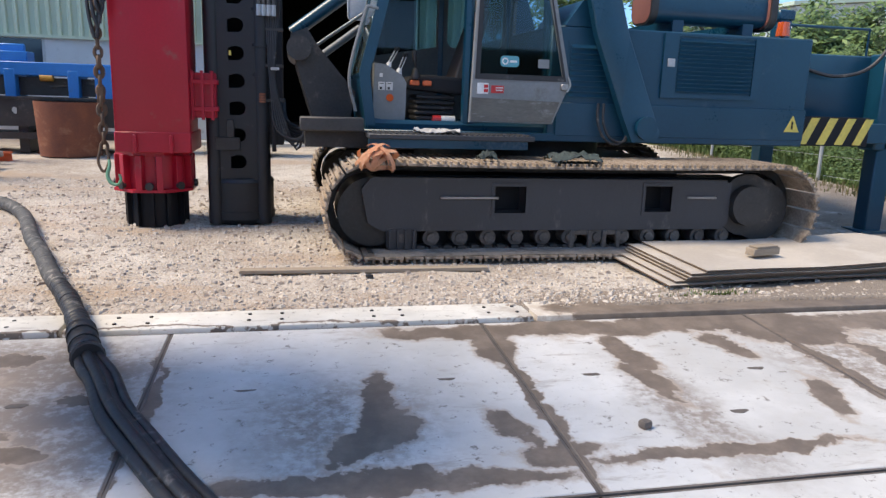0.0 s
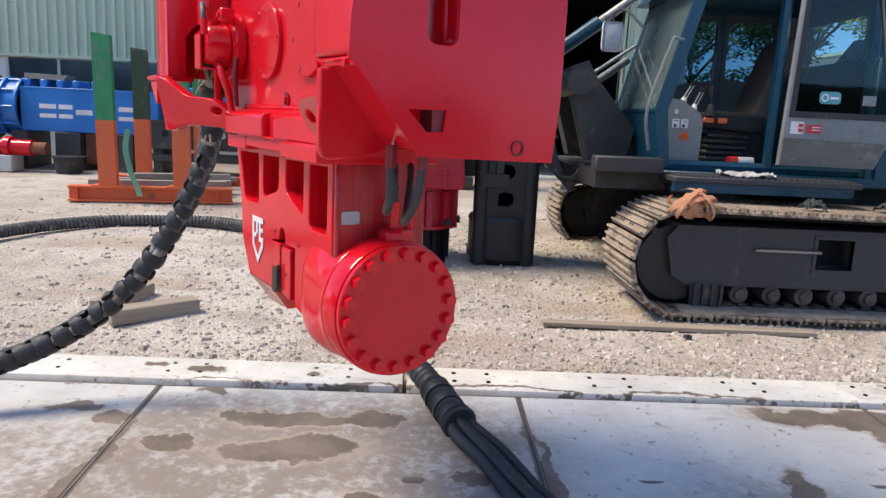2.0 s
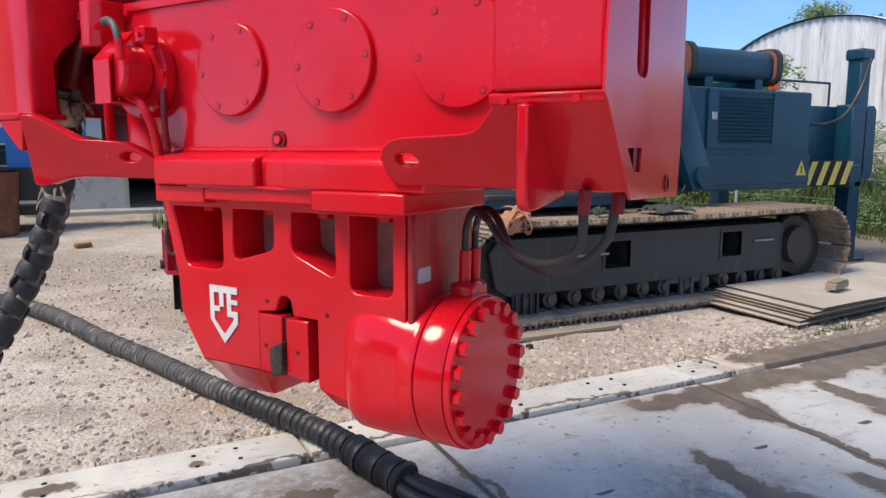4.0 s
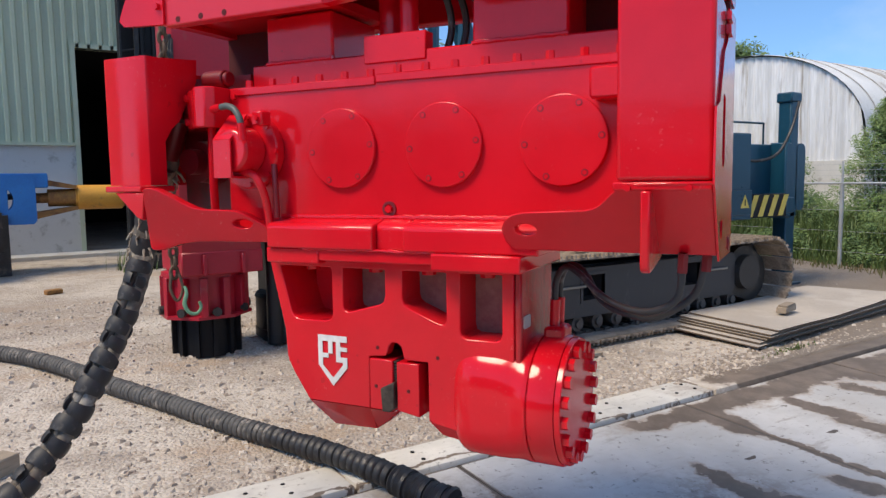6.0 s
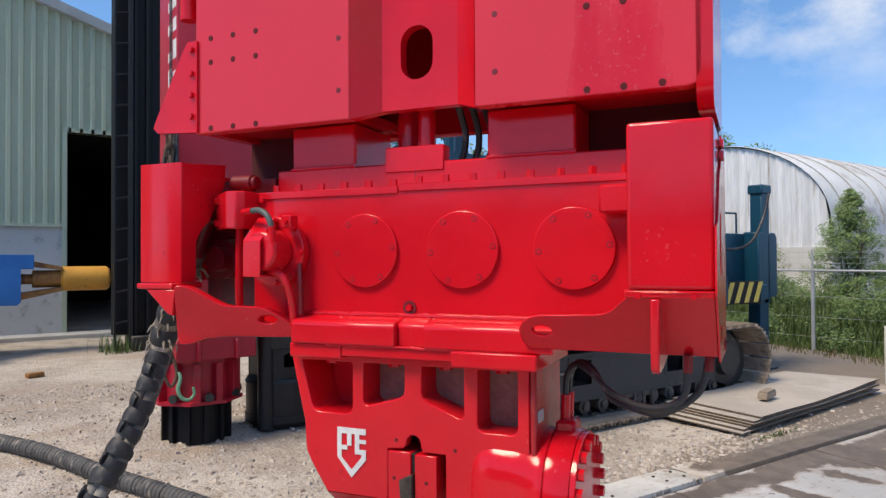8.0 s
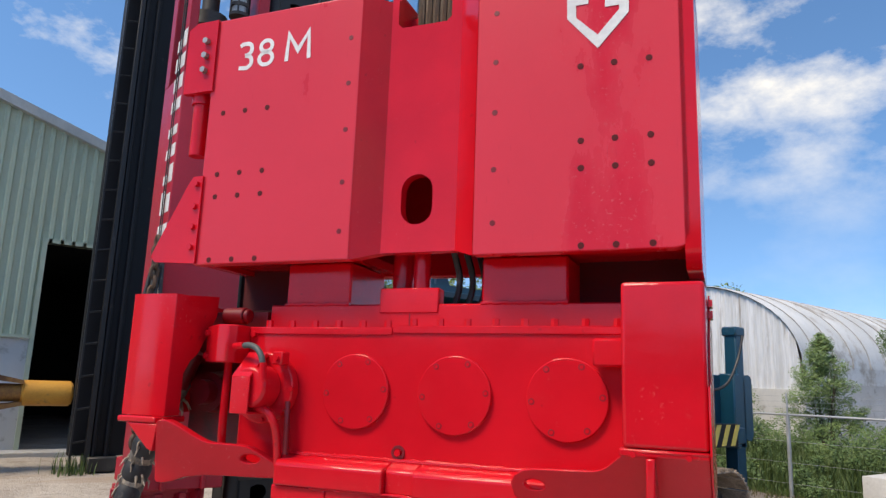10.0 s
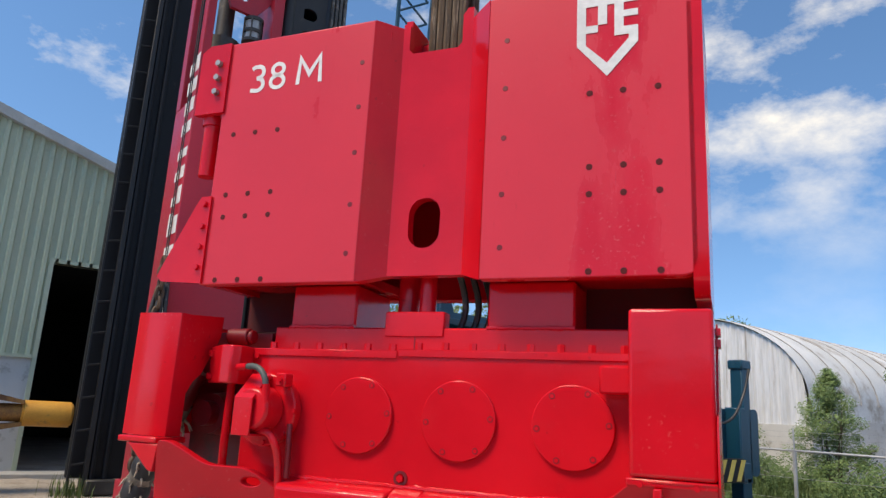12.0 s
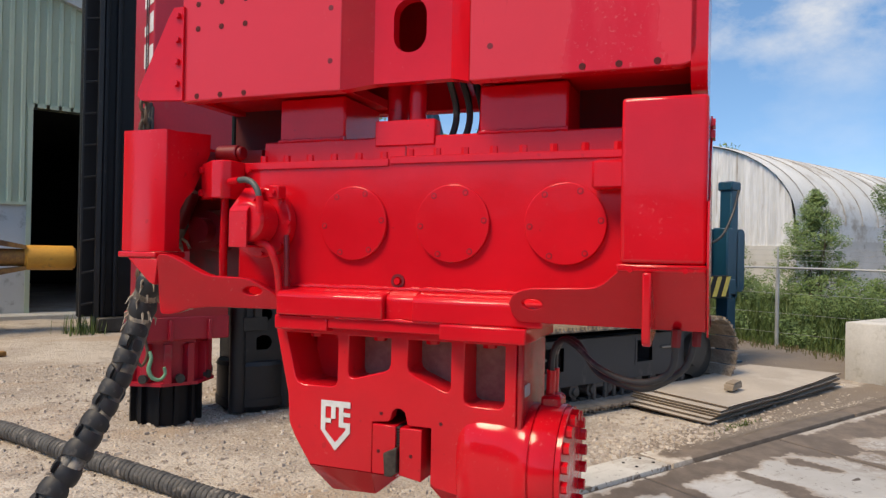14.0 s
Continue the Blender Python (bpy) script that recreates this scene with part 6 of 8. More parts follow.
# ---- plain unseen walls added to close the yard behind ----
# Added out of view; they block low sky and show dark in reflections.
bm = B()
box(bm, -30, 40, -14.3, -14.0, -1.0, 3.4)
tagged(new("wall_south", mesh_of("wall_south", bm, UNSEEN_WALL)), "plain dark green wall added out of view to close the yard", "wall", kind="structure")
bm = B()
box(bm, -17.3, -17.0, -14.0, 5.0, -1.0, 3.4)
tagged(new("wall_west", mesh_of("wall_west", bm, UNSEEN_WALL)), "plain dark green wall added out of view to close the yard", "wall", kind="structure")


# ---- hoses ----
def wound(pts, r, pitch, material, thing_ob, name, label, seed, seg=14, groove=0.76, wobble=0.03):
    """A strip wound round a hose: flat bands, each a little askew, with a narrow groove between two."""
    bm = B()
    rr = random.Random(seed)
    path = smooth_path(pts, pitch / 6)
    rad = []
    for i in range(len(path)):
        if i % 6 == 0:
            fat = r * rr.uniform(1 - wobble, 1 + wobble)
        rad.append(fat * (groove, 0.985, 1.0, 1.0, 0.97, 0.93)[i % 6])
    tube(bm, path, rad, seg)
    return part(name, bm, material, thing_ob, label)


hose = thing("hose_bundle", "thick black hose bundle in a spiral wrap snaking over the ground", "hose")
wound([(-8.6, 3.9, 0.07), (-7.2, 5.0, 0.10), (-6.2, 6.2, 0.135), (-5.72, 7.1, 0.17), (-5.45, 7.9, 0.20), (-4.9, 8.45, 0.224), (-4.2, 8.66, 0.232), (-3.6, 8.66, 0.232), (-3.05, 8.28, 0.215), (-2.63, 7.62, 0.19), (-2.26, 6.68, 0.152), (-2.0, 6.10, 0.128), (-1.77, 5.53, 0.106), (-1.62, 5.20, 0.098)],
      0.066, 0.043, RUBBER_DUSTY, hose, "spiral_wrap", "dusty grey spiral hose wrap", 3)
wound([(-1.625, 5.21, 0.098), (-1.50, 4.94, 0.090), (-1.40, 4.70, 0.085), (-1.29, 4.42, 0.066), (-1.21, 4.22, 0.040)],
      0.067, 0.050, RUBBER, hose, "spiral_wrap", "black spiral hose wrap", 4, wobble=0.07)
bm = B()
path = smooth_path([(-1.25, 4.32, 0.052), (-1.19, 4.14, 0.028), (-1.12, 3.95, 0.010)], 0.012)
tube(bm, path, [0.078 + 0.007 * math.sin(i * 1.9) + (0.010 if i > len(path) - 5 else 0.0) for i in range(len(path))], 16)
part("tape_wrap", bm, RUBBER, hose, "glossy black tape round the hose end")
for turn_at in (0.25, 0.6, 0.9):
    p_, q_ = path[int(turn_at * (len(path) - 1)) - 1], path[int(turn_at * (len(path) - 1))]
    bm = B()
    cyl(bm, p_, q_ + (q_ - p_) * 0.6, 0.088, 0.086, seg=18)
    part("tape_edge", bm, RUBBER, hose)
for k, (dx, dz, r) in enumerate(((-0.048, 0.0, 0.033), (0.022, 0.0, 0.035), (-0.012, 0.045, 0.027), (0.060, 0.032, 0.023))):
    bm = B()
    rr = random.Random(40 + k)
    pts = [(-1.15 + dx * 0.6, 4.02, 0.02 + dz * 0.5)]
    for x, y in ((-1.09, 3.90), (-0.995, 3.70), (-0.86, 3.36), (-0.68, 3.02), (-0.47, 2.64), (-0.15, 2.14), (0.5, 1.2), (1.5, 0.45)):
        pts.append((x + dx + rr.uniform(-0.006, 0.006), y + dx * 0.45, slab_z(y) + r + 0.006 + dz))
    tube(bm, smooth_path(pts, 0.05), r, 12)
    part("cable", bm, RUBBER, hose, "smooth black hydraulic hose")

drop = thing("supply_hose", "heavy black hose in overlapping guard shells hanging from the hammer", "hose")
line = smooth_path([(-2.37, 4.12, 1.74), (-2.42, 4.28, 1.50), (-2.455, 4.35, 1.30), (-2.505, 4.33, 1.16), (-2.565, 4.32, 1.02), (-2.68, 4.30, 0.81), (-2.82, 4.27, 0.61), (-3.00, 4.22, 0.43), (-3.26, 4.13, 0.27), (-3.6, 4.0, 0.15), (-4.0, 3.88, 0.075), (-4.8, 3.8, 0.05), (-6.5, 4.0, 0.05), (-9.0, 3.2, 0.03)], 0.014)
for side in (-0.024, 0.024):
    bm = B()
    tube(bm, [p + Vector((1.05 * side, -0.42 * side, 0.42 * side)) for p in line], 0.0285, 10)
    part("hose", bm, HOSE_DUSTY, drop, "dusty brown-grey inner hose")


def guard_ring():
    """A stout moulded ring, bulging in the middle, split on one side where it snaps over the hose."""
    bm = B()
    n = 19
    rows = []
    for i in range(n):
        a = radians(-166 + 332 * i / (n - 1))
        half = 0.033 - 0.010 * (abs(a) / radians(166)) ** 4
        prof = [(0.042, -half), (0.053, -half), (0.0575, -half * 0.55), (0.0585, 0.0), (0.0575, half * 0.55), (0.053, half), (0.042, half)]
        rows.append([bm.verts.new((r * math.cos(a), r * math.sin(a), z + 0.012 * math.sin(a))) for r, z in prof])
    for a, c in zip(rows, rows[1:]):
        for k in range(7):
            kk = (k + 1) % 7
            bm.faces.new((a[k], a[kk], c[kk], c[k]))
    bm.faces.new(rows[0])
    bm.faces.new(rows[-1][::-1])
    return mesh_of("guard_ring", bm, RUBBER)


RING_ME = guard_ring()
at_, n_ = 38.0, 0
while at_ < 330:
    i = int(at_)
    a, c = line[i], line[i + 2]
    q = (c - a).normalized().to_track_quat("Z", "Y").to_matrix().to_4x4()
    low = a.z < 0.40
    ob = part("guard_ring", RING_ME, RUBBER, drop)
    wob = 0.3 if low else 1.0
    turn = 2.3 + 1.9 * (n_ % 2) + 0.25 * math.sin(n_ * 3.7)
    ob.matrix_world = Matrix.Translation(a) @ q @ Matrix.Rotation(turn, 4, "Z") @ Matrix.Rotation(0.09 * wob * math.sin(n_ * 2.3), 4, "Y") @ Matrix.Scale(0.93 + 0.03 * wob * math.sin(n_ * 5.1) + (0.09 if a.z < 0.95 else 0.0), 4)
    at_ += 3.4 if low else (4.8 + 0.4 * math.sin(n_ * 2.9) if a.z > 0.84 else 5.7 + 0.6 * math.sin(n_ * 1.7))
    n_ += 1
bm = B()
path = line[3:36]
tube(bm, path, [0.047 + 0.011 * noise.noise(Vector((i * 0.55, 3, 1))) for i in range(len(path))], 14)
for _ in range(60):
    p = path[rng.randrange(len(path))]
    a = rng.random() * 6.28
    d = Vector((math.cos(a), math.sin(a), rng.uniform(-0.4, 0.2)))
    tube(bm, [p + d * 0.045, p + d * 0.064 + Vector((0, 0, -0.012)), p + d * rng.uniform(0.060, 0.085) + Vector((0, 0, -0.040))], [0.007, 0.005, 0.0015], 5)
tagged(part("canvas_sleeve", bm, BURLAP, drop, "frayed torn canvas sleeve"), kind="stuff")
for i in (14, 22, 30):
    bm = B()
    sub = [line[i - 3].lerp(line[i + 3], k / 6) for k in range(7)]
    tube(bm, sub, [0.046, 0.054, 0.057, 0.058, 0.057, 0.054, 0.046], 16)
    part("rubber_band", bm, RUBBER, drop, "black rubber band round the sleeve")
bm = B()
tube(bm, smooth_path([(-2.37, 4.12, 1.74), (-2.33, 4.06, 1.9)], 0.02), 0.045, 12)
part("hose_end", bm, RED_DARK_SHADED, drop)

# ---- red pile hammer column on the leader ----
col = thing("red_hammer_column", "tall dark red pile hammer standing on its black foot", "pile hammer", (-1.375, 7.64, 0.128), size=0.915)
bm = B()
box(bm, -0.305, 0.44, -0.45, 0.22, 0.83, 4.75, 0.02, 2)
part("housing", bm, RED_COLUMN, col, "dark red box housing")
bm = B()
box(bm, -0.312, 0.447, -0.458, 0.40, 0.80, 1.02, 0.012)
part("collar", bm, RED_COLUMN, col)
for x in (-0.11, 0.25):
    bm = B()
    box(bm, x - 0.018, x + 0.018, -0.500, -0.456, 0.80, 0.99, 0.006)
    part("rib", bm, RED_COLUMN, col)
oct_out = [(0.44 * math.cos(math.pi / 8 + i * math.pi / 4), 0.44 * math.sin(math.pi / 8 + i * math.pi / 4)) for i in range(8)]
bm = B()
plate(bm, [oct_out], 0.37, 0.40, "z")
plate(bm, [[(x * 0.93, y * 0.93) for x, y in oct_out]], 0.76, 0.80, "z")
cyl(bm, (0, 0, 0.39), (0, 0, 0.77), 0.34, seg=28)
part("ring", bm, RED_COLUMN, col, "red flanged ring")
for k in range(12):
    a = k * math.pi / 6 + 0.26
    bm = B()
    box(bm, 0.32, 0.415, -0.035, 0.035, 0.395, 0.765, 0.005)
    bm.transform(Matrix.Rotation(a, 4, "Z"))
    part("rib", bm, RED_COLUMN, col)
for k in range(8):
    a = k * math.pi / 4
    bm = B()
    cyl(bm, (0.395, 0, 0.44), (0.44, 0, 0.44), 0.042, seg=12)
    bm.transform(Matrix.Rotation(a, 4, "Z"))
    part("bolt", bm, DARK_STEEL, col, "dark greasy bolt")
bm = B()
cyl(bm, (0, 0, -0.02), (0, 0, 0.37), 0.29, seg=28)
box(bm, 0.28, 0.335, -0.02, 0.02, 0.0, 0.36)
part("foot", bm, BLACK_PAINT, col, "black driving foot")
for k in range(1, 12):
    a = k * math.pi / 6
    bm = B()
    box(bm, 0.28, 0.335, -0.02, 0.02, -0.01, 0.36)
    bm.transform(Matrix.Rotation(a, 4, "Z"))
    part("foot_rib", bm, BLACK_PAINT, col)
bm = B()
box(bm, 0.43, 0.70, -0.30, 0.20, 1.17, 1.64, 0.01)
box(bm, 0.445, 0.72, -0.34, 0.26, 1.24, 1.29, 0.005)
box(bm, 0.445, 0.72, -0.34, 0.26, 1.52, 1.57, 0.005)
for x in (0.46, 0.56, 0.66):
    box(bm, x - 0.015, x + 0.015, -0.352, -0.29, 1.15, 1.66)
part("slide_bracket", bm, RED_COLUMN, col, "red ribbed bracket gripping the mast")
# upper guide frame with openings
bm = B()
for x0, x1, y0, y1 in ((-0.305, -0.22, -0.45, -0.30), (-0.305, -0.22, 0.06, 0.22), (0.38, 0.50, -0.45, 0.20)):
    box(bm, x0, x1, y0, y1, 4.74, 9.6, 0.01)
for z in (5.0, 6.3, 7.6, 9.3):
    box(bm, -0.30, 0.43, -0.40, -0.25, z, z + 0.16, 0.01)
part("guide_frame", bm, RED_COLUMN, col, "dark red open guide frame")
bm = B()
cyl(bm, (-0.02, -0.1, 4.3), (-0.02, -0.1, 5.4), 0.14, seg=20)
cyl(bm, (-0.02, -0.1, 5.4), (-0.02, -0.1, 5.55), 0.19, seg=20)
cyl(bm, (0.0, -0.05, 5.55), (0.0, -0.05, 9.2), 0.09, seg=16)
part("ram", bm, DARK_STEEL, col, "greasy dark steel ram")
bm = B()
cyl(bm, (0.23, -0.30, 5.58), (0.23, -0.30, 5.80), 0.085, seg=20)
part("lamp_can", bm, GALV, col, "grey cylindrical valve can")
bm = B()
for z in (5.55, 5.66, 5.80):
    cyl(bm, (0.23, -0.30, z), (0.23, -0.30, z + 0.035), 0.105, seg=20)
for k in range(6):
    a = k * math.pi / 3
    tube(bm, [(0.23 + 0.10 * math.cos(a), -0.30 + 0.10 * math.sin(a), 5.55), (0.23 + 0.10 * math.cos(a), -0.30 + 0.10 * math.sin(a), 5.83)], 0.010, 5)
part("can_cage", bm, DARK_STEEL, col, "dark cage round the valve can")
bm = B()
plate(bm, [[(-0.05, 5.86), (0.22, 5.84), (0.38, 6.06), (0.38, 6.24), (0.10, 6.20), (-0.10, 6.02)], ring(0.08, 6.02, 0.045, 16)], -0.36, -0.31)
part("eye_plate", bm, RED_COLUMN, col, "dark red plate with a round eye")
marks = random.Random(12)
z = 2.55
while z < 5.2:
    h = marks.choice((0.15, 0.19, 0.23))
    for x0, x1 in ((-0.43, -0.31), (-0.26, -0.14)) if marks.random() < 0.6 else ((-0.43, -0.14),):
        bm = B()
        box(bm, -0.3085, -0.3055, x0, x1, z, z + h * marks.uniform(0.45, 1.0))
        part("white_mark", bm, WHITE_PAINT, col, "worn white block of unreadable lettering")
    z += h + 0.07
for y in (-0.33, -0.27):
    bm = B()
    tube(bm, [(-0.32, y, 0.9), (-0.325, y - 0.01, 3.0), (-0.322, y + 0.01, 6.0), (-0.32, y, 9.5)], 0.006, 6)
    part("wire", bm, DARK_STEEL, col, "thin dark wire rope")

# chain and hook beside the column
chain = thing("lifting_chain", "rusty lifting chain with a green hook hanging beside the red column", "chain", (-1.735, 7.16, 0.112), size=0.93)
for i in range(24):
    bm = B()
    z = 0.86 + i * 0.092
    pts = [(0.032 * math.cos(t), 0, z + 0.054 * math.sin(t)) for t in [k * math.pi / 6 for k in range(12)]]
    pts.append(pts[0])
    tube(bm, pts, 0.0175 if i not in (4, 8, 9) else 0.024, 6, caps=False)
    bm.transform(Matrix.Rotation(radians(90 * (i % 2) + 12), 4, "Z"))
    part("link", bm, CHAIN, chain)
bm = B()
box(bm, -0.035, 0.035, -0.03, 0.03, 1.30, 1.46, 0.01)
part("coupling", bm, CHAIN, chain)
bm = B()
tube(bm, smooth_path([(0.05, -0.06, 0.88), (0.06, -0.09, 0.80), (0.03, -0.10, 0.68), (0.07, -0.12, 0.58), (0.15, -0.14, 0.555), (0.205, -0.15, 0.62), (0.19, -0.15, 0.70)], 0.02), [0.018 + 0.008 * math.sin(min(i, 22) * 0.14) for i in range(60)], 10)
bm.transform(Matrix.Translation((0.06, -0.06, 0.50)) @ Matrix.Scale(0.74, 4) @ Matrix.Translation((-0.05, 0.0, -0.55)))
part("hook", bm, HOOK_GREEN, chain, "pale green forged hook")
bm = B()
tube(bm, smooth_path([(-0.03, -0.03, 0.86), (-0.05, -0.06, 0.72), (0.0, -0.08, 0.62), (0.05, -0.07, 0.72), (0.03, -0.04, 0.86)], 0.02), 0.014, 8)
part("shackle", bm, CHAIN, chain)
for k in range(4):
    bm = B()
    tube(bm, smooth_path([(0.16, 0.14 + 0.03 * k, 2.95), (0.02 + 0.02 * k, 0.06, 2.85), (-0.07 + 0.045 * k, -0.02 * k, 2.3), (0.0 + 0.03 * k, -0.04, 1.9 + 0.12 * k), (0.05 + 0.02 * k, 0.0, 2.4)], 0.05), 0.018, 8)
    part("hose", bm, RUBBER, chain, "black hose loop")

# ---- black leader mast ----
mast = thing("leader_mast", "tall black steel leader mast with rows of cut-outs", "mast", (-0.545, 7.74, 0.132), size=0.915)
holes = []
for i in range(36):
    z = 0.62 + i * 0.29
    holes.append([(-0.085, z), (0.03, z)] + [(0.01 + 0.075 * math.sin(a), z + 0.075 - 0.075 * math.cos(a)) for a in (0.5, 1.0, 1.57, 2.14, 2.7)] + [(-0.02, z + 0.152), (-0.085, z + 0.125)])
bm = B()
plate(bm, [[(-0.20, 0.02), (0.20, 0.02), (0.20, 11.5), (-0.20, 11.5)], *holes], -0.33, -0.30)
part("front_plate", bm, MAST_BLACK, mast, "black plate with a ladder of cut-outs")
for s in (-1, 1):
    bm = B()
    cyl(bm, (s * 0.255, -0.27, 0.0), (s * 0.255, -0.27, 11.5), 0.085, seg=20)
    box(bm, s * 0.20 - 0.03, s * 0.20 + 0.03, -0.32, 0.30, 0.02, 11.5)
    part("guide_tube", bm, MAST_BLACK, mast)
bm = B()
box(bm, -0.23, 0.23, 0.28, 0.32, 0.02, 11.5)
part("back_plate", bm, HAZ_BLACK, mast)
bm = B()
cyl(bm, (0, -0.03, -0.02), (0, -0.03, 0.05), 0.30, 0.365, seg=36)
cyl(bm, (0, -0.03, 0.05), (0, -0.03, 0.13), 0.372, 0.372, seg=36)
cyl(bm, (0, -0.03, 0.13), (0, -0.03, 0.46), 0.362, 0.362, seg=36)
cyl(bm, (0, -0.03, 0.46), (0, -0.03, 0.50), 0.372, 0.35, seg=36)
part("foot", bm, MAST_BLACK, mast, "round black mast foot")
bm = B()
box(bm, -0.24, 0.02, -0.36, -0.325, 0.82, 0.96, 0.006)
box(bm, -0.12, -0.04, -0.36, -0.325, 0.96, 1.15, 0.006)
part("bracket", bm, DARK_STEEL, mast)
bm = B()
box(bm, -0.075, -0.050, -0.336, -0.331, 1.83, 1.88, 0.001)
part("reflector", bm, HAZ_YELLOW, mast, "small yellow reflector tab")
for k in range(6):
    bm = B()
    x = 0.30 + 0.028 * k
    tube(bm, smooth_path([(x, -0.30, 11), (x + 0.01, -0.31, 5.0), (x + 0.02, -0.32, 2.6), (x + 0.03 - 0.01 * k, -0.33, 2.0), (0.36 + 0.01 * k, -0.35, 1.5), (0.42 + 0.04 * k, -0.40, 1.05 - 0.04 * k), (0.75, -0.45, 0.95 + 0.03 * k), (1.1, -0.3, 1.1)], 0.06), 0.014, 7)
    part("hose", bm, RUBBER, mast, "black hydraulic hose clipped to the mast")
for z in (1.35, 1.72, 2.1, 2.6, 3.3, 4.2, 5.2):
    bm = B()
    box(bm, 0.24, 0.50, -0.34, -0.29, z, z + 0.035, 0.004)
    part("hose_clip", bm, DARK_STEEL, mast)

for k in range(4):
    x = 0.245 + 0.052 * k
    bm = B()
    tube(bm, [(x, -0.375, 2.32), (x + 0.006, -0.375, 11.3)], 0.019, 8)
    pipe = part("pipe", bm, RUBBER_DUSTY, mast, "dusty steel pipe up the mast")
    bm = B()
    cyl(bm, (x, -0.375, 2.25), (x, -0.375, 2.36), 0.026, seg=6)
    part("union_nut", bm, GALV, pipe, "bright union nut")
for z in (1.62, 1.93, 2.30):
    bm = B()
    cyl(bm, (0.255, -0.27, z), (0.255, -0.27, z + 0.03), 0.105, seg=20)
    part("tube_collar", bm, MAST_BLACK, mast)
bm = B()
for k in range(4):
    cyl(bm, (0.27, -0.40, 1.345 + 0.026 * k), (0.27, -0.40, 1.365 + 0.026 * k), 0.034, seg=14)
part("copper_wrap", bm, RUST, mast, "rust-brown wire wrapped round the hoses")
bm = B()
box(bm, 0.36, 0.45, -0.42, -0.39, 1.69, 1.72, 0.004)
part("hose_clip", bm, GALV, mast, "bright hose clip")

# ---- second mast with a ladder, by the hall ----
lad = thing("ladder_mast", "tall black leader mast with a side ladder by the shed", "mast", (-0.64, 13.2, 0.361), size=0.781)
bm = B()
box(bm, -0.33, 0.62, -0.3, 0.3, 0.25, 14.0, 0.015)
part("mast_tube", bm, BLACK_PAINT, lad, "black square mast tube")
bm = B()
box(bm, -0.64, -0.33, -0.10, 0.1, 0.25, 14.0, 0.01)
part("side_plate", bm, HAZ_BLACK, lad)
for x in (-0.25, -0.02, 0.40):
    bm = B()
    cyl(bm, (x, -0.33, 0.1), (x, -0.33, 14.0), 0.05, seg=12)
    part("guide_tube", bm, BLACK_PAINT, lad)
bm = B()
box(bm, -0.66, -0.625, -0.33, -0.27, 0.05, 14.0)
part("ladder_rail", bm, MAST_BLACK, lad)
bm = B()
box(bm, -0.40, -0.31, -0.38, -0.30, 0.05, 14.0, 0.006)
part("ladder_rail", bm, MAST_BLACK, lad)
for i in range(22):
    bm = B()
    tube(bm, [(-0.64, -0.30, 0.5 + i * 0.62), (-0.30, -0.30, 0.56 + i * 0.62)], 0.022, 6)
    part("rung", bm, MAST_BLACK, lad)
bm = B()
box(bm, -0.36, 0.2, -0.55, 0.2, -0.02, 0.25, 0.02)
part("foot", bm, DARK_STEEL, lad)
bm = B()
box(bm, 0.24, 0.36, -0.40, -0.31, 2.35, 2.85, 0.02)
part("blue_motor", bm, BLUE_BRIGHT, lad, "small blue motor")

# ---- long blue hammer lying in front of the hall ----
lie = thing("lying_blue_hammer", "long blue pile hammer with yellow ends lying on trestles", "pile hammer", (-0.437, 13.43, 0.361), size=0.77)
bm = B()
box(bm, -10.18, -7.1, -0.42, 0.42, 0.81, 1.75, 0.02)
box(bm, -10.18, -7.1, -0.435, 0.435, 1.72, 1.77, 0.008)
part("housing", bm, BLUE_BRIGHT, lie, "bright blue box housing")
bm = B()
cyl(bm, (-10.90, 0, 1.32), (-10.1, 0, 1.32), 0.58, seg=40)
for x in (-10.52, -10.16):
    cyl(bm, (x, 0, 1.32), (x + 0.06, 0, 1.32), 0.655, seg=40)
part("blue_barrel", bm, BLUE_BRIGHT, lie)
for k in range(10):
    a = k * math.pi / 5
    bm = B()
    tube(bm, [(-10.90, 0.61 * math.cos(a), 1.32 + 0.61 * math.sin(a)), (-10.12, 0.61 * math.cos(a), 1.32 + 0.61 * math.sin(a))], 0.03, 6)
    part("tie_rod", bm, BLUE_BRIGHT, lie)
bm = B()
cyl(bm, (-14.2, 0, 1.32), (-10.97, 0, 1.32), 0.64, seg=40)
for x in (-13.3, -12.65, -12.1, -11.60):
    cyl(bm, (x, 0, 1.32), (x + 0.07, 0, 1.32), 0.69, seg=40)
part("yellow_barrel", bm, YELLOW, lie, "yellow round hammer barrel")
bm = B()
cyl(bm, (-10.97, 0, 1.32), (-10.90, 0, 1.32), 0.745, seg=40)
part("rim", bm, DARK_STEEL, lie)
bm = B()
for i in range(5):
    plate(bm, [[(-11.37, 0.95 + i * 0.16), (-11.15, 1.05 + i * 0.16), (-11.15, 1.12 + i * 0.16), (-11.37, 1.02 + i * 0.16)]], -0.705, -0.66)
part("stripe", bm, HAZ_BLACK, lie, "black hazard stripes")
for x in (-13.1, -12.5, -12.0, -11.22):
    for k in range(9):
        a = -1.9 + k * 0.45
        bm = B()
        plate(bm, [round_rect(-0.10, 0.10, -0.07, 0.07, 0.05)], -0.004, 0.006, "z")
        bm.transform(Matrix.Translation((x + 0.13, 0, 1.32)) @ Matrix.Rotation(a + math.pi / 2, 4, "X") @ Matrix.Translation((0, 0, 0.640)))
        part("opening", bm, HAZ_BLACK, lie, "dark slot in the barrel")
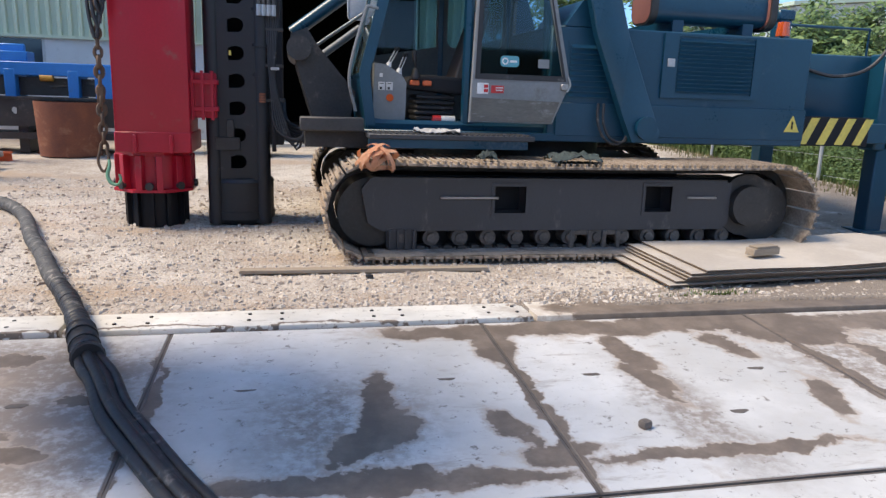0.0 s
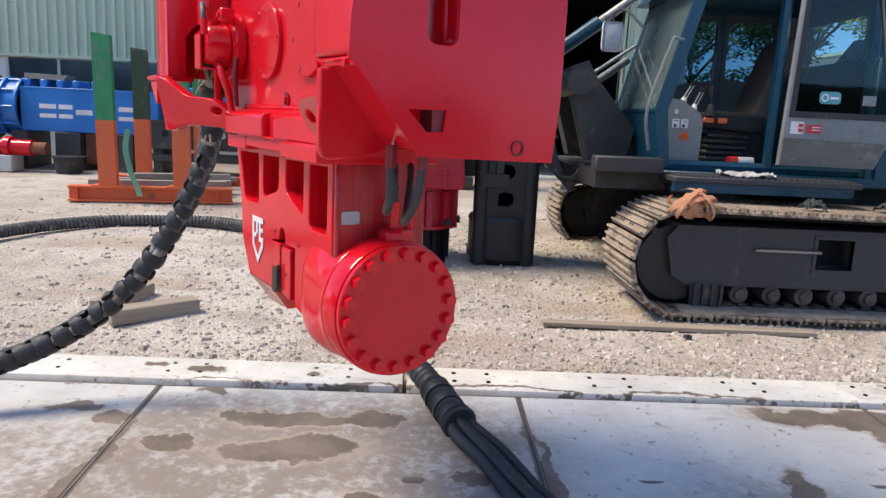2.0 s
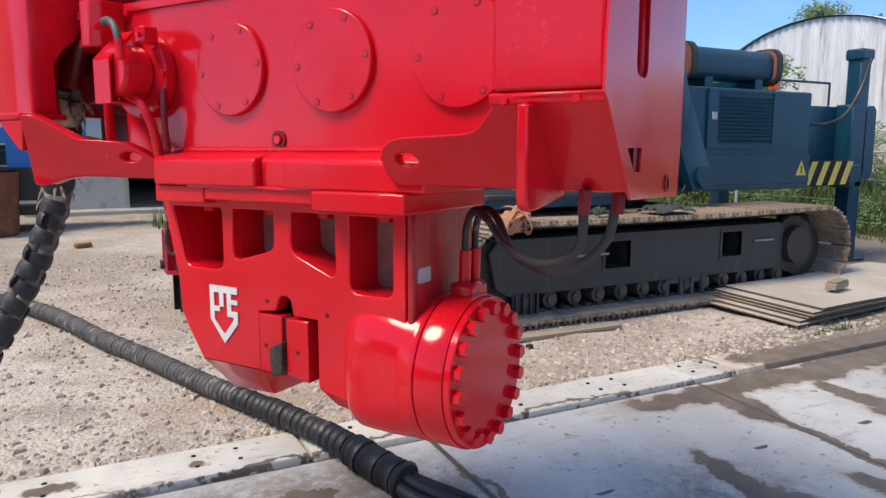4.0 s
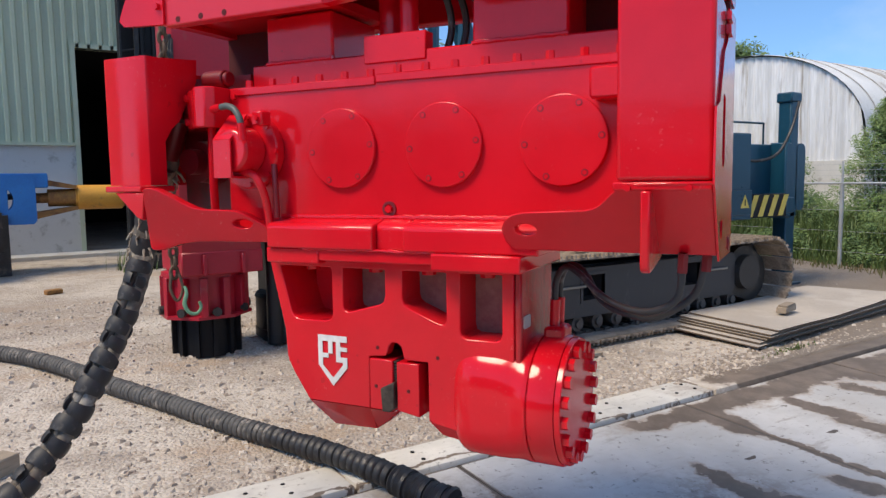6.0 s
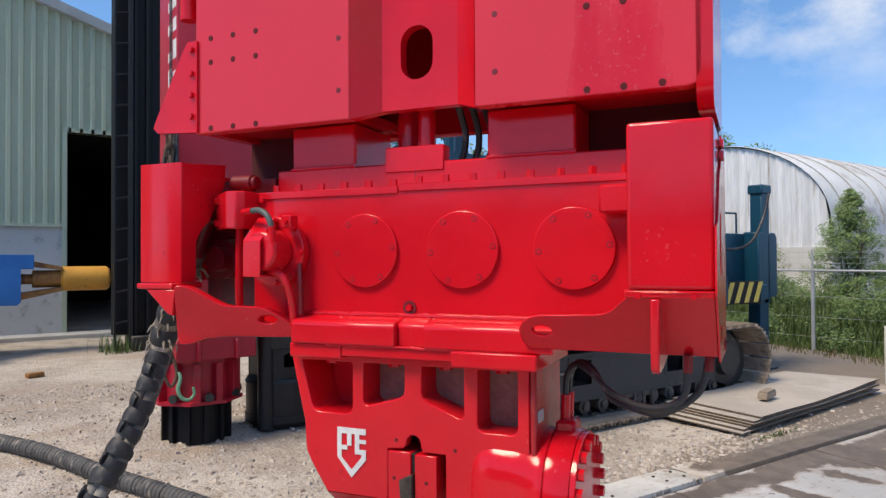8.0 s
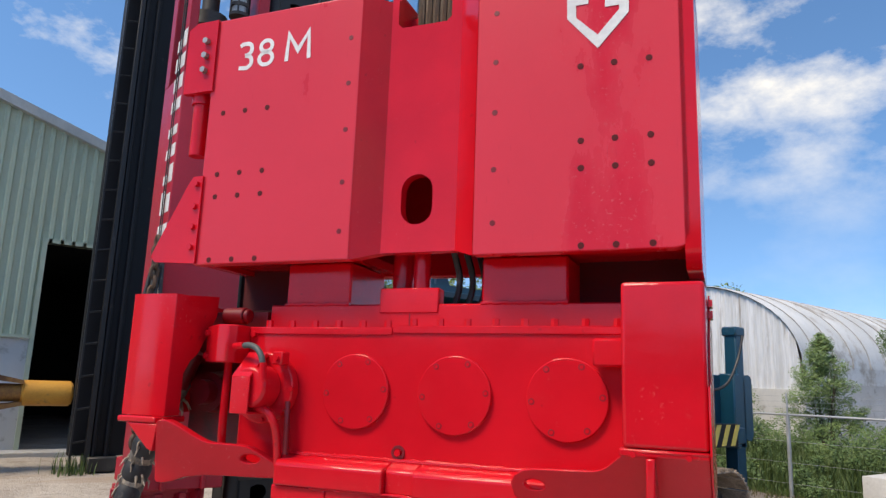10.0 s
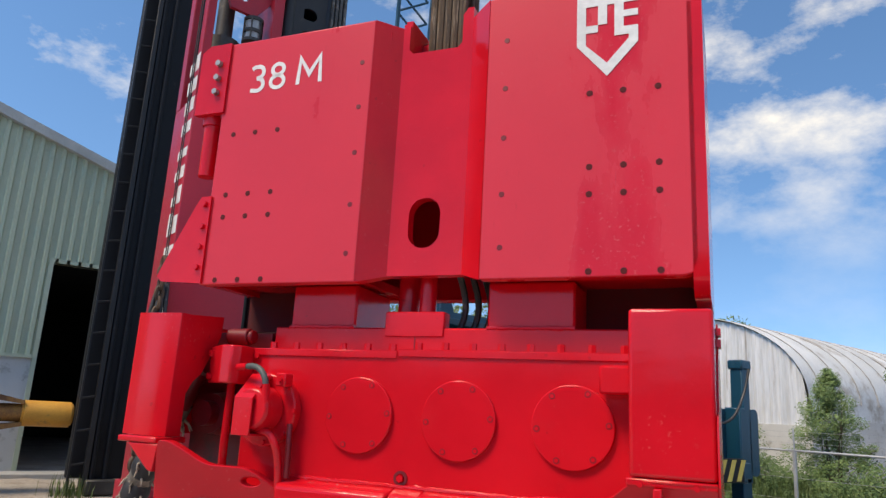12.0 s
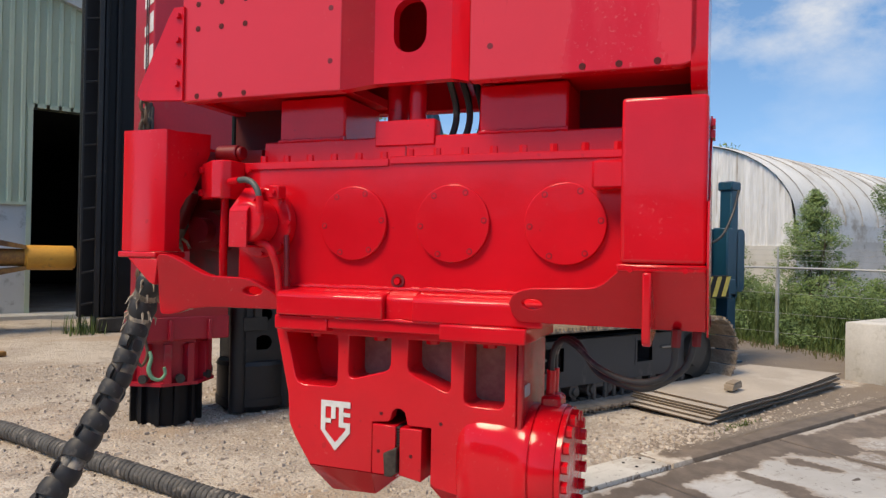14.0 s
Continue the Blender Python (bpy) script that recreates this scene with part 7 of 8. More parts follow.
for x0, x1, z0, z1 in ((-9.69, -9.33, 1.31, 1.41), (-9.69, -9.33, 1.11, 1.20), (-9.27, -8.97, 1.31, 1.41), (-9.27, -8.97, 1.11, 1.20), (-8.90, -8.54, 1.20, 1.31), (-8.46, -8.10, 1.31, 1.41), (-8.46, -8.10, 1.11, 1.20),
                       (-7.97, -7.62, 1.31, 1.41), (-7.97, -7.62, 1.11, 1.20)):
    bm = B()
    box(bm, x0, x1, -0.4245, -0.4205, z0, z1)
    part("white_mark", bm, WHITE_PAINT, lie, "white block of lettering")
for x in (-10.08, -9.72, -9.36, -9.02, -8.6):
    bm = B()
    box(bm, x, x + 0.14, -0.3, 0.3, 1.75, 1.94, 0.02)
    part("lug", bm, BLUE_BRIGHT, lie)
bm = B()
plate(bm, [[(-10.1, 1.942), (-9.25, 1.942), (-9.15, 2.05), (-10.1, 2.07)]], -0.2, 0.2)
part("cap", bm, WOOD, lie, "grey-brown timber cover on the lugs")
# open frame section
bm = B()
box(bm, -7.1, -2.3, -0.35, -0.22, 1.62, 1.90, 0.015)
box(bm, -7.1, -2.3, 0.22, 0.35, 1.62, 1.90, 0.015)
for x in (-6.7, -5.45, -4.2, -3.2):
    box(bm, x, x + 0.22, -0.36, 0.36, 1.10, 1.75, 0.015)
box(bm, -6.0, -5.0, -0.25, 0.25, 1.90, 2.12, 0.02)
box(bm, -5.75, -5.1, -0.05, 0.05, 2.10, 2.28, 0.02)
part("open_frame", bm, BLUE_BRIGHT, lie, "blue open steel frame")
bm = B()
for k in range(5):
    cyl(bm, (-7.0 + k * 0.8, -0.1 + 0.08 * (k % 3), 1.38), (-5.9 + k * 0.8, -0.1, 1.48), 0.06, seg=10)
box(bm, -6.9, -3.3, -0.15, 0.3, 1.2, 1.58)
part("pipework", bm, DARK_STEEL, lie, "dark pipes and cylinders inside the frame")
bm = B()
cyl(bm, (-4.75, -0.30, 1.58), (-4.50, -0.30, 1.58), 0.075, seg=14)
part("yellow_knob", bm, YELLOW, lie)
bm = B()
END = [(-3.65, 0.93), (-2.58, 0.93), (-2.52, 0.99), (-2.52, 1.78), (-2.58, 1.86), (-3.65, 1.88)]
plate(bm, [END, ring(-3.06, 1.40, 0.17, 20, 0.22)], -0.37, -0.30)
plate(bm, [END, ring(-3.06, 1.40, 0.17, 20, 0.22)], 0.30, 0.37)
box(bm, -2.62, -2.52, -0.3, 0.3, 1.0, 1.80)
part("end_bracket", bm, BLUE_BRIGHT, lie, "blue end plate with a round hole")
bm = B()
for s in (-1, 1):
    plate(bm, [[(-2.52, 1.42 + s * 0.40), (-1.80, 1.42 + s * 0.24), (-1.80, 1.42 + s * 0.17), (-2.52, 1.42 + s * 0.27)]], -0.22, 0.22)
cyl(bm, (-2.30, 0, 1.42), (-1.78, 0, 1.42), 0.17, seg=20)
cyl(bm, (-2.52, 0, 1.42), (-2.30, 0, 1.42), 0.10, seg=16)
part("yellow_fork", bm, FORK, lie, "rusty worn yellow forked joint")
bm = B()
cyl(bm, (-1.82, 0, 1.42), (-0.92, 0, 1.42), 0.245, seg=32)
bmesh.ops.bevel(bm, geom=[e for e in bm.edges if abs(e.verts[0].co.x - e.verts[1].co.x) < 1e-4], offset=0.04, segments=3, affect="EDGES")
part("yellow_tip", bm, YELLOW, lie, "smooth yellow cylinder end")
rail_holes = [ring(-6.9 + i * 0.42, 0.88, 0.075, 12) for i in range(9)]
bm = B()
plate(bm, [[(-7.3, 0.55), (-3.1, 0.55), (-3.1, 1.12), (-7.3, 1.12)], *rail_holes], -0.6, -0.52)
part("trestle_web", bm, DARK_STEEL, lie, "dark steel web with round holes")
for z0, z1 in ((1.121, 1.17), (0.28, 0.42)):
    bm = B()
    box(bm, -7.3, -3.1, -0.62, 0.4, z0, z1)
    part("trestle_beam", bm, DARK_STEEL, lie)
for x in (-7.2, -5.2, -3.2):
    bm = B()
    box(bm, x, x + 0.2, -0.51, 0.39, -0.02, 1.119)
    part("trestle_leg", bm, DARK_STEEL, lie)
for x, wide in ((-13.4, 0.35), (-10.3, 0.35), (-9.35, 0.55), (-8.0, 0.35)):
    bm = B()
    box(bm, x, x + wide, -0.5, 0.5, -0.02, 0.805, 0.01)
    part("support", bm, DARK_STEEL, lie)

bm = B()
box(bm, -8.78, -8.05, -0.30, 0.30, 0.12, 0.804, 0.012)
part("support", bm, RUST, lie, "rust-brown steel packing block")

redp = thing("lying_red_tool", "slim red drilling tool lying on a concrete block", "drill tool", (-0.24, 12.73, 0.332), size=0.779)
bm = B()
cyl(bm, (-15, 0, 0.52), (-10.6, 0, 0.50), 0.15, seg=20)
for x in (-11.5, -11.0, -10.6, -10.3):
    cyl(bm, (x, 0, 0.5), (x + 0.12, 0, 0.5), 0.22, seg=16)
cyl(bm, (-10.6, 0, 0.50), (-9.75, 0, 0.49), 0.17, seg=20)
part("shaft", bm, RED, redp, "red ribbed shaft")
bm = B()
cyl(bm, (-9.75, 0, 0.49), (-9.45, 0, 0.49), 0.13, seg=16)
part("tip", bm, RUST, redp)
bm = B()
box(bm, -10.75, -10.1, -0.25, 0.25, -0.02, 0.33, 0.02)
part("rest_block", bm, CONCRETE_WHITE, redp)

bm = B()
cyl(bm, (0, 0, 0.0), (0, 0, 0.34), 0.25, 0.31, seg=24)
cyl(bm, (0, 0, 0.34), (0, 0, 0.36), 0.34, 0.34, seg=24)
solid("rubber_tub", bm, RUBBER, "black rubber mortar tub on the ground", "tub", at=pose(-7.25, 12.7, 0.325) @ Matrix.Scale(0.779, 4))

bm = B()
cyl(bm, (0, 0, 0), (0, 0, 1.12), 0.60, 0.655, seg=40, caps=False)
cyl(bm, (0, 0, 0), (0, 0, 1.12), 0.575, 0.63, seg=40, caps=False)
bmesh.ops.bridge_loops(bm, edges=[e for e in bm.edges if e.is_boundary and e.verts[0].co.z > 1])
solid("steel_casing", bm, RUST, "rust-brown steel casing ring standing upright", "steel casing", at=pose(-3.60, 12.85, 0.333) @ Matrix.Scale(0.778, 4))

# ---- orange and green pile rack ----
rack = thing("pile_rack", "orange steel rack frame with four green-topped posts", "rack", (-5.48, 10.12, rise(10.6) - 0.01), 11.5)
IBEAM = [(-0.10, 0.0), (0.10, 0.0), (0.10, 0.025), (0.02, 0.025), (0.02, 0.175), (0.10, 0.175), (0.10, 0.20), (-0.10, 0.20), (-0.10, 0.175), (-0.02, 0.175), (-0.02, 0.025), (-0.10, 0.025)]
for y, x0, x1 in ((-0.02, -0.48, 1.56), (1.70, -0.45, 1.60)):
    bm = B()
    plate(bm, [[(y + a, c) for a, c in IBEAM]], x0, x1, "x")
    part("base_beam", bm, ORANGE, rack, "orange I-beam with worn paint")
    bm = B()
    for x in (x0 + 0.1, x1 - 0.2):
        box(bm, x, x + 0.02, y - 0.09, y + 0.09, 0.02, 0.18)
    part("stiffener", bm, ORANGE, rack)
for x in (0.30, 1.30):
    bm = B()
    plate(bm, [[(x + a * 0.7, c * 0.7 + 0.02) for a, c in IBEAM]], 0.10, 1.58, "y")
    part("cross_beam", bm, ORANGE, rack)
def lean(bm, x):
    """A slight knock-about tilt of a post."""
    for v in bm.verts:
        v.co.x -= (v.co.z - 0.2) * (0.014 if x < 0.5 else 0.010)


for n_, (x, y, top) in enumerate(((0.0, 0.0, 2.14), (0.92, 0.0, 2.12), (0.16, 1.66, 2.10), (1.0, 1.80, 2.08))):
    post = new("post")
    post.parent = rack
    chan = [(x - 0.11, y - 0.08), (x + 0.11, y - 0.08), (x + 0.11, y + 0.08), (x + 0.09, y + 0.08), (x + 0.09, y - 0.06), (x - 0.09, y - 0.06), (x - 0.09, y + 0.08), (x - 0.11, y + 0.08)]
    bm = B()
    plate(bm, [chan], 0.20, 1.05, "z")
    lean(bm, x)
    part("lower_post", bm, ORANGE, post, "orange channel post with worn paint")
    bm = B()
    plate(bm, [chan], 1.05, top, "z")
    for v in bm.verts:
        if v.co.z > 1.5:
            v.co.z -= 0.22 * max(0.0, v.co.x - x + 0.02)
    lean(bm, x)
    part("post_top", bm, GREEN_WORN if n_ == 2 else GREEN, post, "weathered olive post top" if n_ == 2 else "green painted post top")
    bm = B()
    box(bm, x - 0.19, x + 0.19, y - 0.09, y + 0.09, 0.20, 0.215)
    part("foot_plate", bm, ORANGE, post)
bm = B()
path = smooth_path([(0.27, -0.10, 0.95), (0.24, -0.13, 0.7), (0.29, -0.14, 0.42), (0.36, -0.16, 0.24), (0.42, -0.2, 0.06)], 0.05)
for p, q in zip(path, path[1:]):
    vs = [bm.verts.new(p + Vector((-0.035, 0, 0))), bm.verts.new(p + Vector((0.035, 0, 0))), bm.verts.new(q + Vector((0.035, 0, 0))), bm.verts.new(q + Vector((-0.035, 0, 0)))]
    bm.faces.new(vs)
bmesh.ops.remove_doubles(bm, verts=bm.verts, dist=0.001)
bmesh.ops.solidify(bm, geom=bm.faces[:], thickness=0.006)
part("strap", bm, HOOK_GREEN, rack, "pale green webbing strap")
for k, (x0, x1, y0, z0, d) in enumerate(((-0.35, 1.45, 0.45, 0.165, 3), (-0.30, 1.5, 0.75, 0.165, -2), (0.0, 1.55, 1.15, 0.165, 5), (0.2, 1.5, 0.62, 0.245, 8))):
    bm = B()
    box(bm, x0, x1, -0.06, 0.06, 0.0, 0.075, 0.005)
    bm.transform(Matrix.Translation((0, y0, z0)) @ Matrix.Rotation(radians(d), 4, "Z"))
    solid("rack_timber", bm, WOOD_GREY, "grey weathered timber laid across the rack", "timber", "timbers in the rack", at=rack.matrix_world.copy())


# ---- blue crawler rig ----
rig = thing("crawler_crane", "dark blue crawler crane with muddy tracks and an open cab door", "crawler crane", (0, 0, 0.04))
F, R_, TR = (0.66, 0.432), (4.50, 0.432), 0.392


def track_point(s):
    """Place and heading on the track's loop at length s, seen from the side."""
    straight = R_[0] - F[0]
    arc = math.pi * TR
    s %= 2 * straight + 2 * arc
    if s < straight:
        return F[0] + s, F[1] + TR - 0.018 * math.sin(math.pi * s / straight), 0.0
    s -= straight
    if s < arc:
        a = s / TR
        return R_[0] + TR * math.sin(a), R_[1] + TR * math.cos(a), -a
    s -= arc
    if s < straight:
        return R_[0] - s, R_[1] - TR, -math.pi
    s -= straight
    a = s / TR
    return F[0] - TR * math.sin(a), F[1] - TR * math.cos(a), -math.pi - a


LOOP = 2 * (R_[0] - F[0]) + 2 * math.pi * TR
N_SHOE = 58
PITCH = LOOP / N_SHOE


def shoe_mesh():
    bm = B()
    box(bm, -PITCH * 0.46, PITCH * 0.46, -0.15, 0.70, 0.0, 0.022, 0.003)
    for x in (-0.36, 0.0, 0.36):
        box(bm, PITCH * x - 0.010, PITCH * x + 0.010, -0.146, 0.696, 0.022, 0.046)
    me = mesh_of("shoe", bm, SHOE)
    holes = B()
    holes.from_mesh(me)
    for y in (0.17, 0.24, 0.44, 0.51):
        n = len(holes.faces)
        box(holes, -PITCH * 0.22, PITCH * -0.10, y, y + 0.035, 0.018, 0.0235)
        holes.faces.ensure_lookup_table()
        for f in holes.faces[n:]:
            f.material_index = 1
    holes.to_mesh(me)
    holes.free()
    me.materials.append(HAZ_BLACK)
    return me


SHOE_ME = shoe_mesh()


def link_mesh():
    bm = B()
    for y in (0.27, 0.40):
        box(bm, -PITCH * 0.55, PITCH * 0.48, y, y + 0.04, -0.075, 0.0, 0.004)
    return mesh_of("link", bm, DARK_STEEL)


LINK_ME = link_mesh()


def crawler(y0, mirrored):
    tr = new("crawler")
    tr.parent = rig
    for i in range(N_SHOE):
        x, z, a = track_point(i * PITCH)
        s = part("shoe", SHOE_ME, SHOE, tr)
        s.matrix_world = Matrix.Translation((x, y0, z + 0.04)) @ Matrix.Rotation(-a, 4, "Y")
        k = part("link", LINK_ME, DARK_STEEL, tr)
        k.matrix_world = s.matrix_world.copy()
    ya = y0 + 0.055
    bm = B()
    hole1, hole2 = [(1.75, 0.43), (2.04, 0.43), (2.04, 0.67), (1.75, 0.67)], [(3.21, 0.44), (3.48, 0.44), (3.48, 0.68), (3.21, 0.68)]
    plate(bm, [[(0.62, 0.34), (0.74, 0.27), (4.05, 0.27), (4.10, 0.34), (4.10, 0.72), (0.64, 0.735), (0.56, 0.64)], hole1, hole2], ya, ya + 0.04)
    part("frame_side", bm, TRACK_FRAME, tr, "dark track frame with two square openings")
    for h in (hole1, hole2):
        bm = B()
        a, c = h[0][0], h[1][0]
        box(bm, a - 0.03, a, ya - 0.008, ya + 0.2, h[0][1] - 0.03, h[2][1] + 0.03)
        box(bm, c, c + 0.03, ya - 0.008, ya + 0.2, h[0][1] - 0.03, h[2][1] + 0.03)
        box(bm, a, c, ya - 0.008, ya + 0.2, h[0][1] - 0.03, h[0][1])
        box(bm, a, c, ya - 0.008, ya + 0.2, h[2][1], h[2][1] + 0.03)
        part("opening_rim", bm, TRACK_FRAME, tr)
    bm = B()
    box(bm, 0.66, 4.3, ya + 0.20, ya + 0.52, 0.12, 0.745)
    part("frame_core", bm, HAZ_BLACK, tr, "black inner track frame")
    bm = B()
    box(bm, 0.66, 4.05, ya - 0.003, ya + 0.04, 0.722, 0.742)
    part("frame_lip", bm, TRACK_FRAME, tr)
    bm = B()
    box(bm, 0.62, 4.35, ya - 0.02, ya + 0.2, 0.055, 0.085)
    part("pad", bm, RUBBER_DUSTY, tr, "dusty lower track pads")
    nm = 60
    vs_, fs_ = [], []
    for i in range(nm + 1):
        x = 0.66 + 3.6 * i / nm
        for yy, zz in ((y0 - 0.135, 0.084), (y0 - 0.06, 0.094), (y0 + 0.02, 0.100), (ya + 0.01, 0.108)):
            vs_.append((x, yy, zz + 0.006 * noise.noise(Vector((x * 5.0, yy * 9.0, 2.0)))))
    for i in range(nm):
        for k in range(3):
            fs_.append((i * 4 + k, i * 4 + k + 1, i * 4 + k + 5, i * 4 + k + 4))
    mud = bpy.data.meshes.new("dried_mud")
    mud.from_pydata(vs_, [], fs_)
    mud.materials.append(MUD)
    part("dried_mud", mud, MUD, tr, "dusty grey dried mud on the lower shoes")
    bm = B()
    box(bm, 1.25, 1.78, ya - 0.028, ya, 0.555, 0.580, 0.006)
    part("grab_bar", bm, STEEL, tr, "worn bare grab bar")
    bm = B()
    box(bm, 3.64, 3.94, ya - 0.028, ya, 0.565, 0.588, 0.006)
    part("grab_bar", bm, STEEL, tr, "worn bare grab bar")
    for i in range(13):
        x = 0.92 + i * 0.262
        bm = B()
        cyl(bm, (x, ya + 0.02, 0.205), (x, ya + 0.48, 0.205), 0.074, seg=18)
        cyl(bm, (x, ya - 0.01, 0.205), (x, ya + 0.03, 0.205), 0.042, seg=12)
        part("roller", bm, ROLLER, tr, "mud-caked bottom roller")
    bm = B()
    box(bm, 2.48, 2.98, ya + 0.004, ya + 0.02, 0.22, 0.27, 0.008)
    for x in (2.48, 2.66, 2.80, 2.94):
        box(bm, x, x + 0.045, ya - 0.02, ya + 0.02, 0.10, 0.27, 0.008)
    part("track_guard", bm, ROLLER, tr, "muddy roller guard")
    bm = B()
    box(bm, 0.78, 1.05, ya - 0.005, ya + 0.03, 0.10, 0.30, 0.008)
    for i in range(4):
        box(bm, 0.80 + i * 0.07, 0.82 + i * 0.07, ya - 0.03, ya, 0.11, 0.28)
    part("track_guard", bm, TRACK_FRAME, tr)
    bm = B()
    for i in range(27):
        x = 0.80 + i * 0.125
        box(bm, x, x + 0.075, ya + 0.0, ya + 0.10, 0.088, 0.135, 0.006)
        cyl(bm, (x + 0.10, ya + 0.01, 0.108), (x + 0.10, ya + 0.09, 0.108), 0.016, seg=8)
    tagged(part("track_chain", bm, DARK_STEEL, tr, "dark greasy lower chain links"), kind="stuff")
    bm = B()
    cyl(bm, (F[0], ya + 0.06, F[1]), (F[0], ya + 0.50, F[1]), TR - 0.09, seg=36)
    part("idler", bm, DARK_STEEL, tr, "front idler wheel")
    bm = B()
    cyl(bm, (R_[0], ya + 0.08, R_[1]), (R_[0], ya + 0.48, R_[1]), TR - 0.10, seg=36)
    teeth = []
    for k in range(20):
        a = 2 * math.pi * k / 20
        r1 = TR - 0.03 if k % 2 else TR - 0.09
        teeth.append((R_[0] + r1 * math.cos(a), R_[1] + r1 * math.sin(a)))
    plate(bm, [teeth], ya + 0.24, ya + 0.34)
    part("sprocket", bm, DARK_STEEL, tr, "toothed drive sprocket")
    bm = B()
    cyl(bm, (4.30, ya - 0.05, 0.50), (4.30, ya + 0.1, 0.50), 0.19, 0.21, seg=32)
    cyl(bm, (4.30, ya + 0.03, 0.50), (4.30, ya + 0.1, 0.50), 0.30, seg=32)
    part("final_drive", bm, DARK_STEEL, tr, "round final drive hub")


crawler(5.98, False)
crawler(8.95, True)
bm = B()
box(bm, 1.5, 3.9, 6.7, 8.95, 0.45, 0.85)
cyl(bm, (2.7, 7.9, 0.8), (2.7, 7.9, 1.08), 0.75, seg=40)
part("undercarriage", bm, DARK_STEEL, rig, "dark centre frame and slew ring")

# superstructure
bm = B()
box(bm, 2.42, 5.28, 6.66, 9.25, 1.07, 2.14, 0.015)
part("engine_house", bm, BLUE, rig, "dark blue engine house")
bm = B()
box(bm, 0.62, 5.28, 6.64, 9.25, 1.04, 1.12, 0.01)
box(bm, 2.50, 5.28, 6.635, 6.66, 1.10, 1.42, 0.006)
part("deck", bm, BLUE, rig)


def louvre(x0, x1, z0, z1, n):
    lv = new("louvre")
    lv.parent = rig
    bm = B()
    box(bm, x0 - 0.02, x1 + 0.02, 6.652, 6.662, z0 - 0.02, z1 + 0.02)
    part("backing", bm, BLUE, lv)
    for i in range(n):
        z = z0 + (z1 - z0) * i / n
        bm = B()
        h = (z1 - z0) / n
        vs = [bm.verts.new(p) for p in ((x0, 6.652, z + h * 0.75), (x1, 6.652, z + h * 0.75), (x1, 6.625, z + h * 0.15), (x0, 6.625, z + h * 0.15), (x0, 6.655, z + h * 0.9), (x1, 6.655, z + h * 0.9), (x1, 6.632, z + h * 0.1), (x0, 6.632, z + h * 0.1))]
        for q in ((0, 1, 2, 3), (4, 5, 6, 7), (0, 1, 5, 4), (2, 3, 7, 6), (0, 3, 7, 4), (1, 2, 6, 5)):
            bm.faces.new([vs[k] for k in q])
        part("slat", bm, BLUE, lv)


bm = B()
plate(bm, [[(3.59, 1.50), (4.69, 1.50), (4.69, 2.12), (3.59, 2.12)], [(3.74, 1.545), (4.60, 1.545), (4.60, 2.10), (3.74, 2.10)]], 6.635, 6.656)
part("panel_door", bm, BLUE, rig, "louvred engine door")
louvre(3.76, 4.585, 1.56, 2.085, 13)
louvre(2.62, 3.04, 1.47, 1.98, 10)
bm = B()
box(bm, 3.635, 3.715, 6.624, 6.634, 1.80, 1.88, 0.004)
part("latch", bm, GALV, rig, "square metal door latch")
bm = B()
plate(bm, [[(2.55, 2.14), (3.12, 2.14), (3.12, 2.38), (2.72, 2.38)]], 6.66, 7.6)
part("hood", bm, BLUE, rig)
# strut of the gantry
bm = B()
plate(bm, [[(3.24, 1.06), (3.50, 1.06), (3.53, 1.16), (3.13, 2.06), (2.89, 2.76), (2.24, 4.6), (1.95, 4.6), (2.60, 2.76), (2.80, 2.06), (3.10, 1.36)]], 6.46, 6.58)
bmesh.ops.bevel(bm, geom=[e for e in bm.edges if e.calc_length() > 0.6], offset=0.012, segments=1, affect="EDGES")
part("gantry_strut", bm, BLUE, rig, "slanting blue gantry strut")
bm = B()
cyl(bm, (3.37, 6.42, 1.20), (3.37, 6.66, 1.20), 0.11, seg=24)
part("strut_pin", bm, BLUE, rig)
bm = B()
plate(bm, [[(3.24, 1.06), (3.50, 1.06), (3.53, 1.16), (3.13, 2.06), (2.89, 2.76), (2.24, 4.6), (1.95, 4.6), (2.60, 2.76), (2.80, 2.06), (3.10, 1.36)]], 9.0, 9.12)
part("gantry_strut", bm, BLUE, rig)
# winch under its guard on top
bm = B()
prof = round_rect(6.86, 7.20, 2.25, 2.60, 0.12, 6)
plate(bm, [prof], 3.58, 4.84, "x")
part("winch_guard", bm, BLUE, rig, "blue winch guard with a rounded top")
for x in (3.50, 4.845):
    bm = B()
    plate(bm, [round_rect(6.80, 7.24, 2.22, 2.64, 0.14, 6)], x, x + 0.075, "x")
    fl = part("winch_flange", bm, DARK_STEEL, rig, "dark winch end flange")
    bm = B()
    plate(bm, [round_rect(6.82, 7.22, 2.24, 2.62, 0.13, 6)], x - 0.006, x - 0.0005, "x")
    part("flange_face", bm, PRIMER, fl, "red-brown primed flange face")
for x in (3.80, 4.60):
    bm = B()
    box(bm, x, x + 0.12, 6.9, 8.2, 2.12, 2.28)
    part("winch_foot", bm, BLUE, rig)
bm = B()
cyl(bm, (5.30, 7.2, 2.10), (5.30, 7.2, 2.22), 0.02, seg=10)
part("beacon_stalk", bm, DARK_STEEL, rig)
bm = B()
cyl(bm, (5.30, 7.2, 2.21), (5.30, 7.2, 2.36), 0.075, 0.062, seg=20)
part("beacon", bm, ORANGE_LAMP, rig, "orange warning beacon")
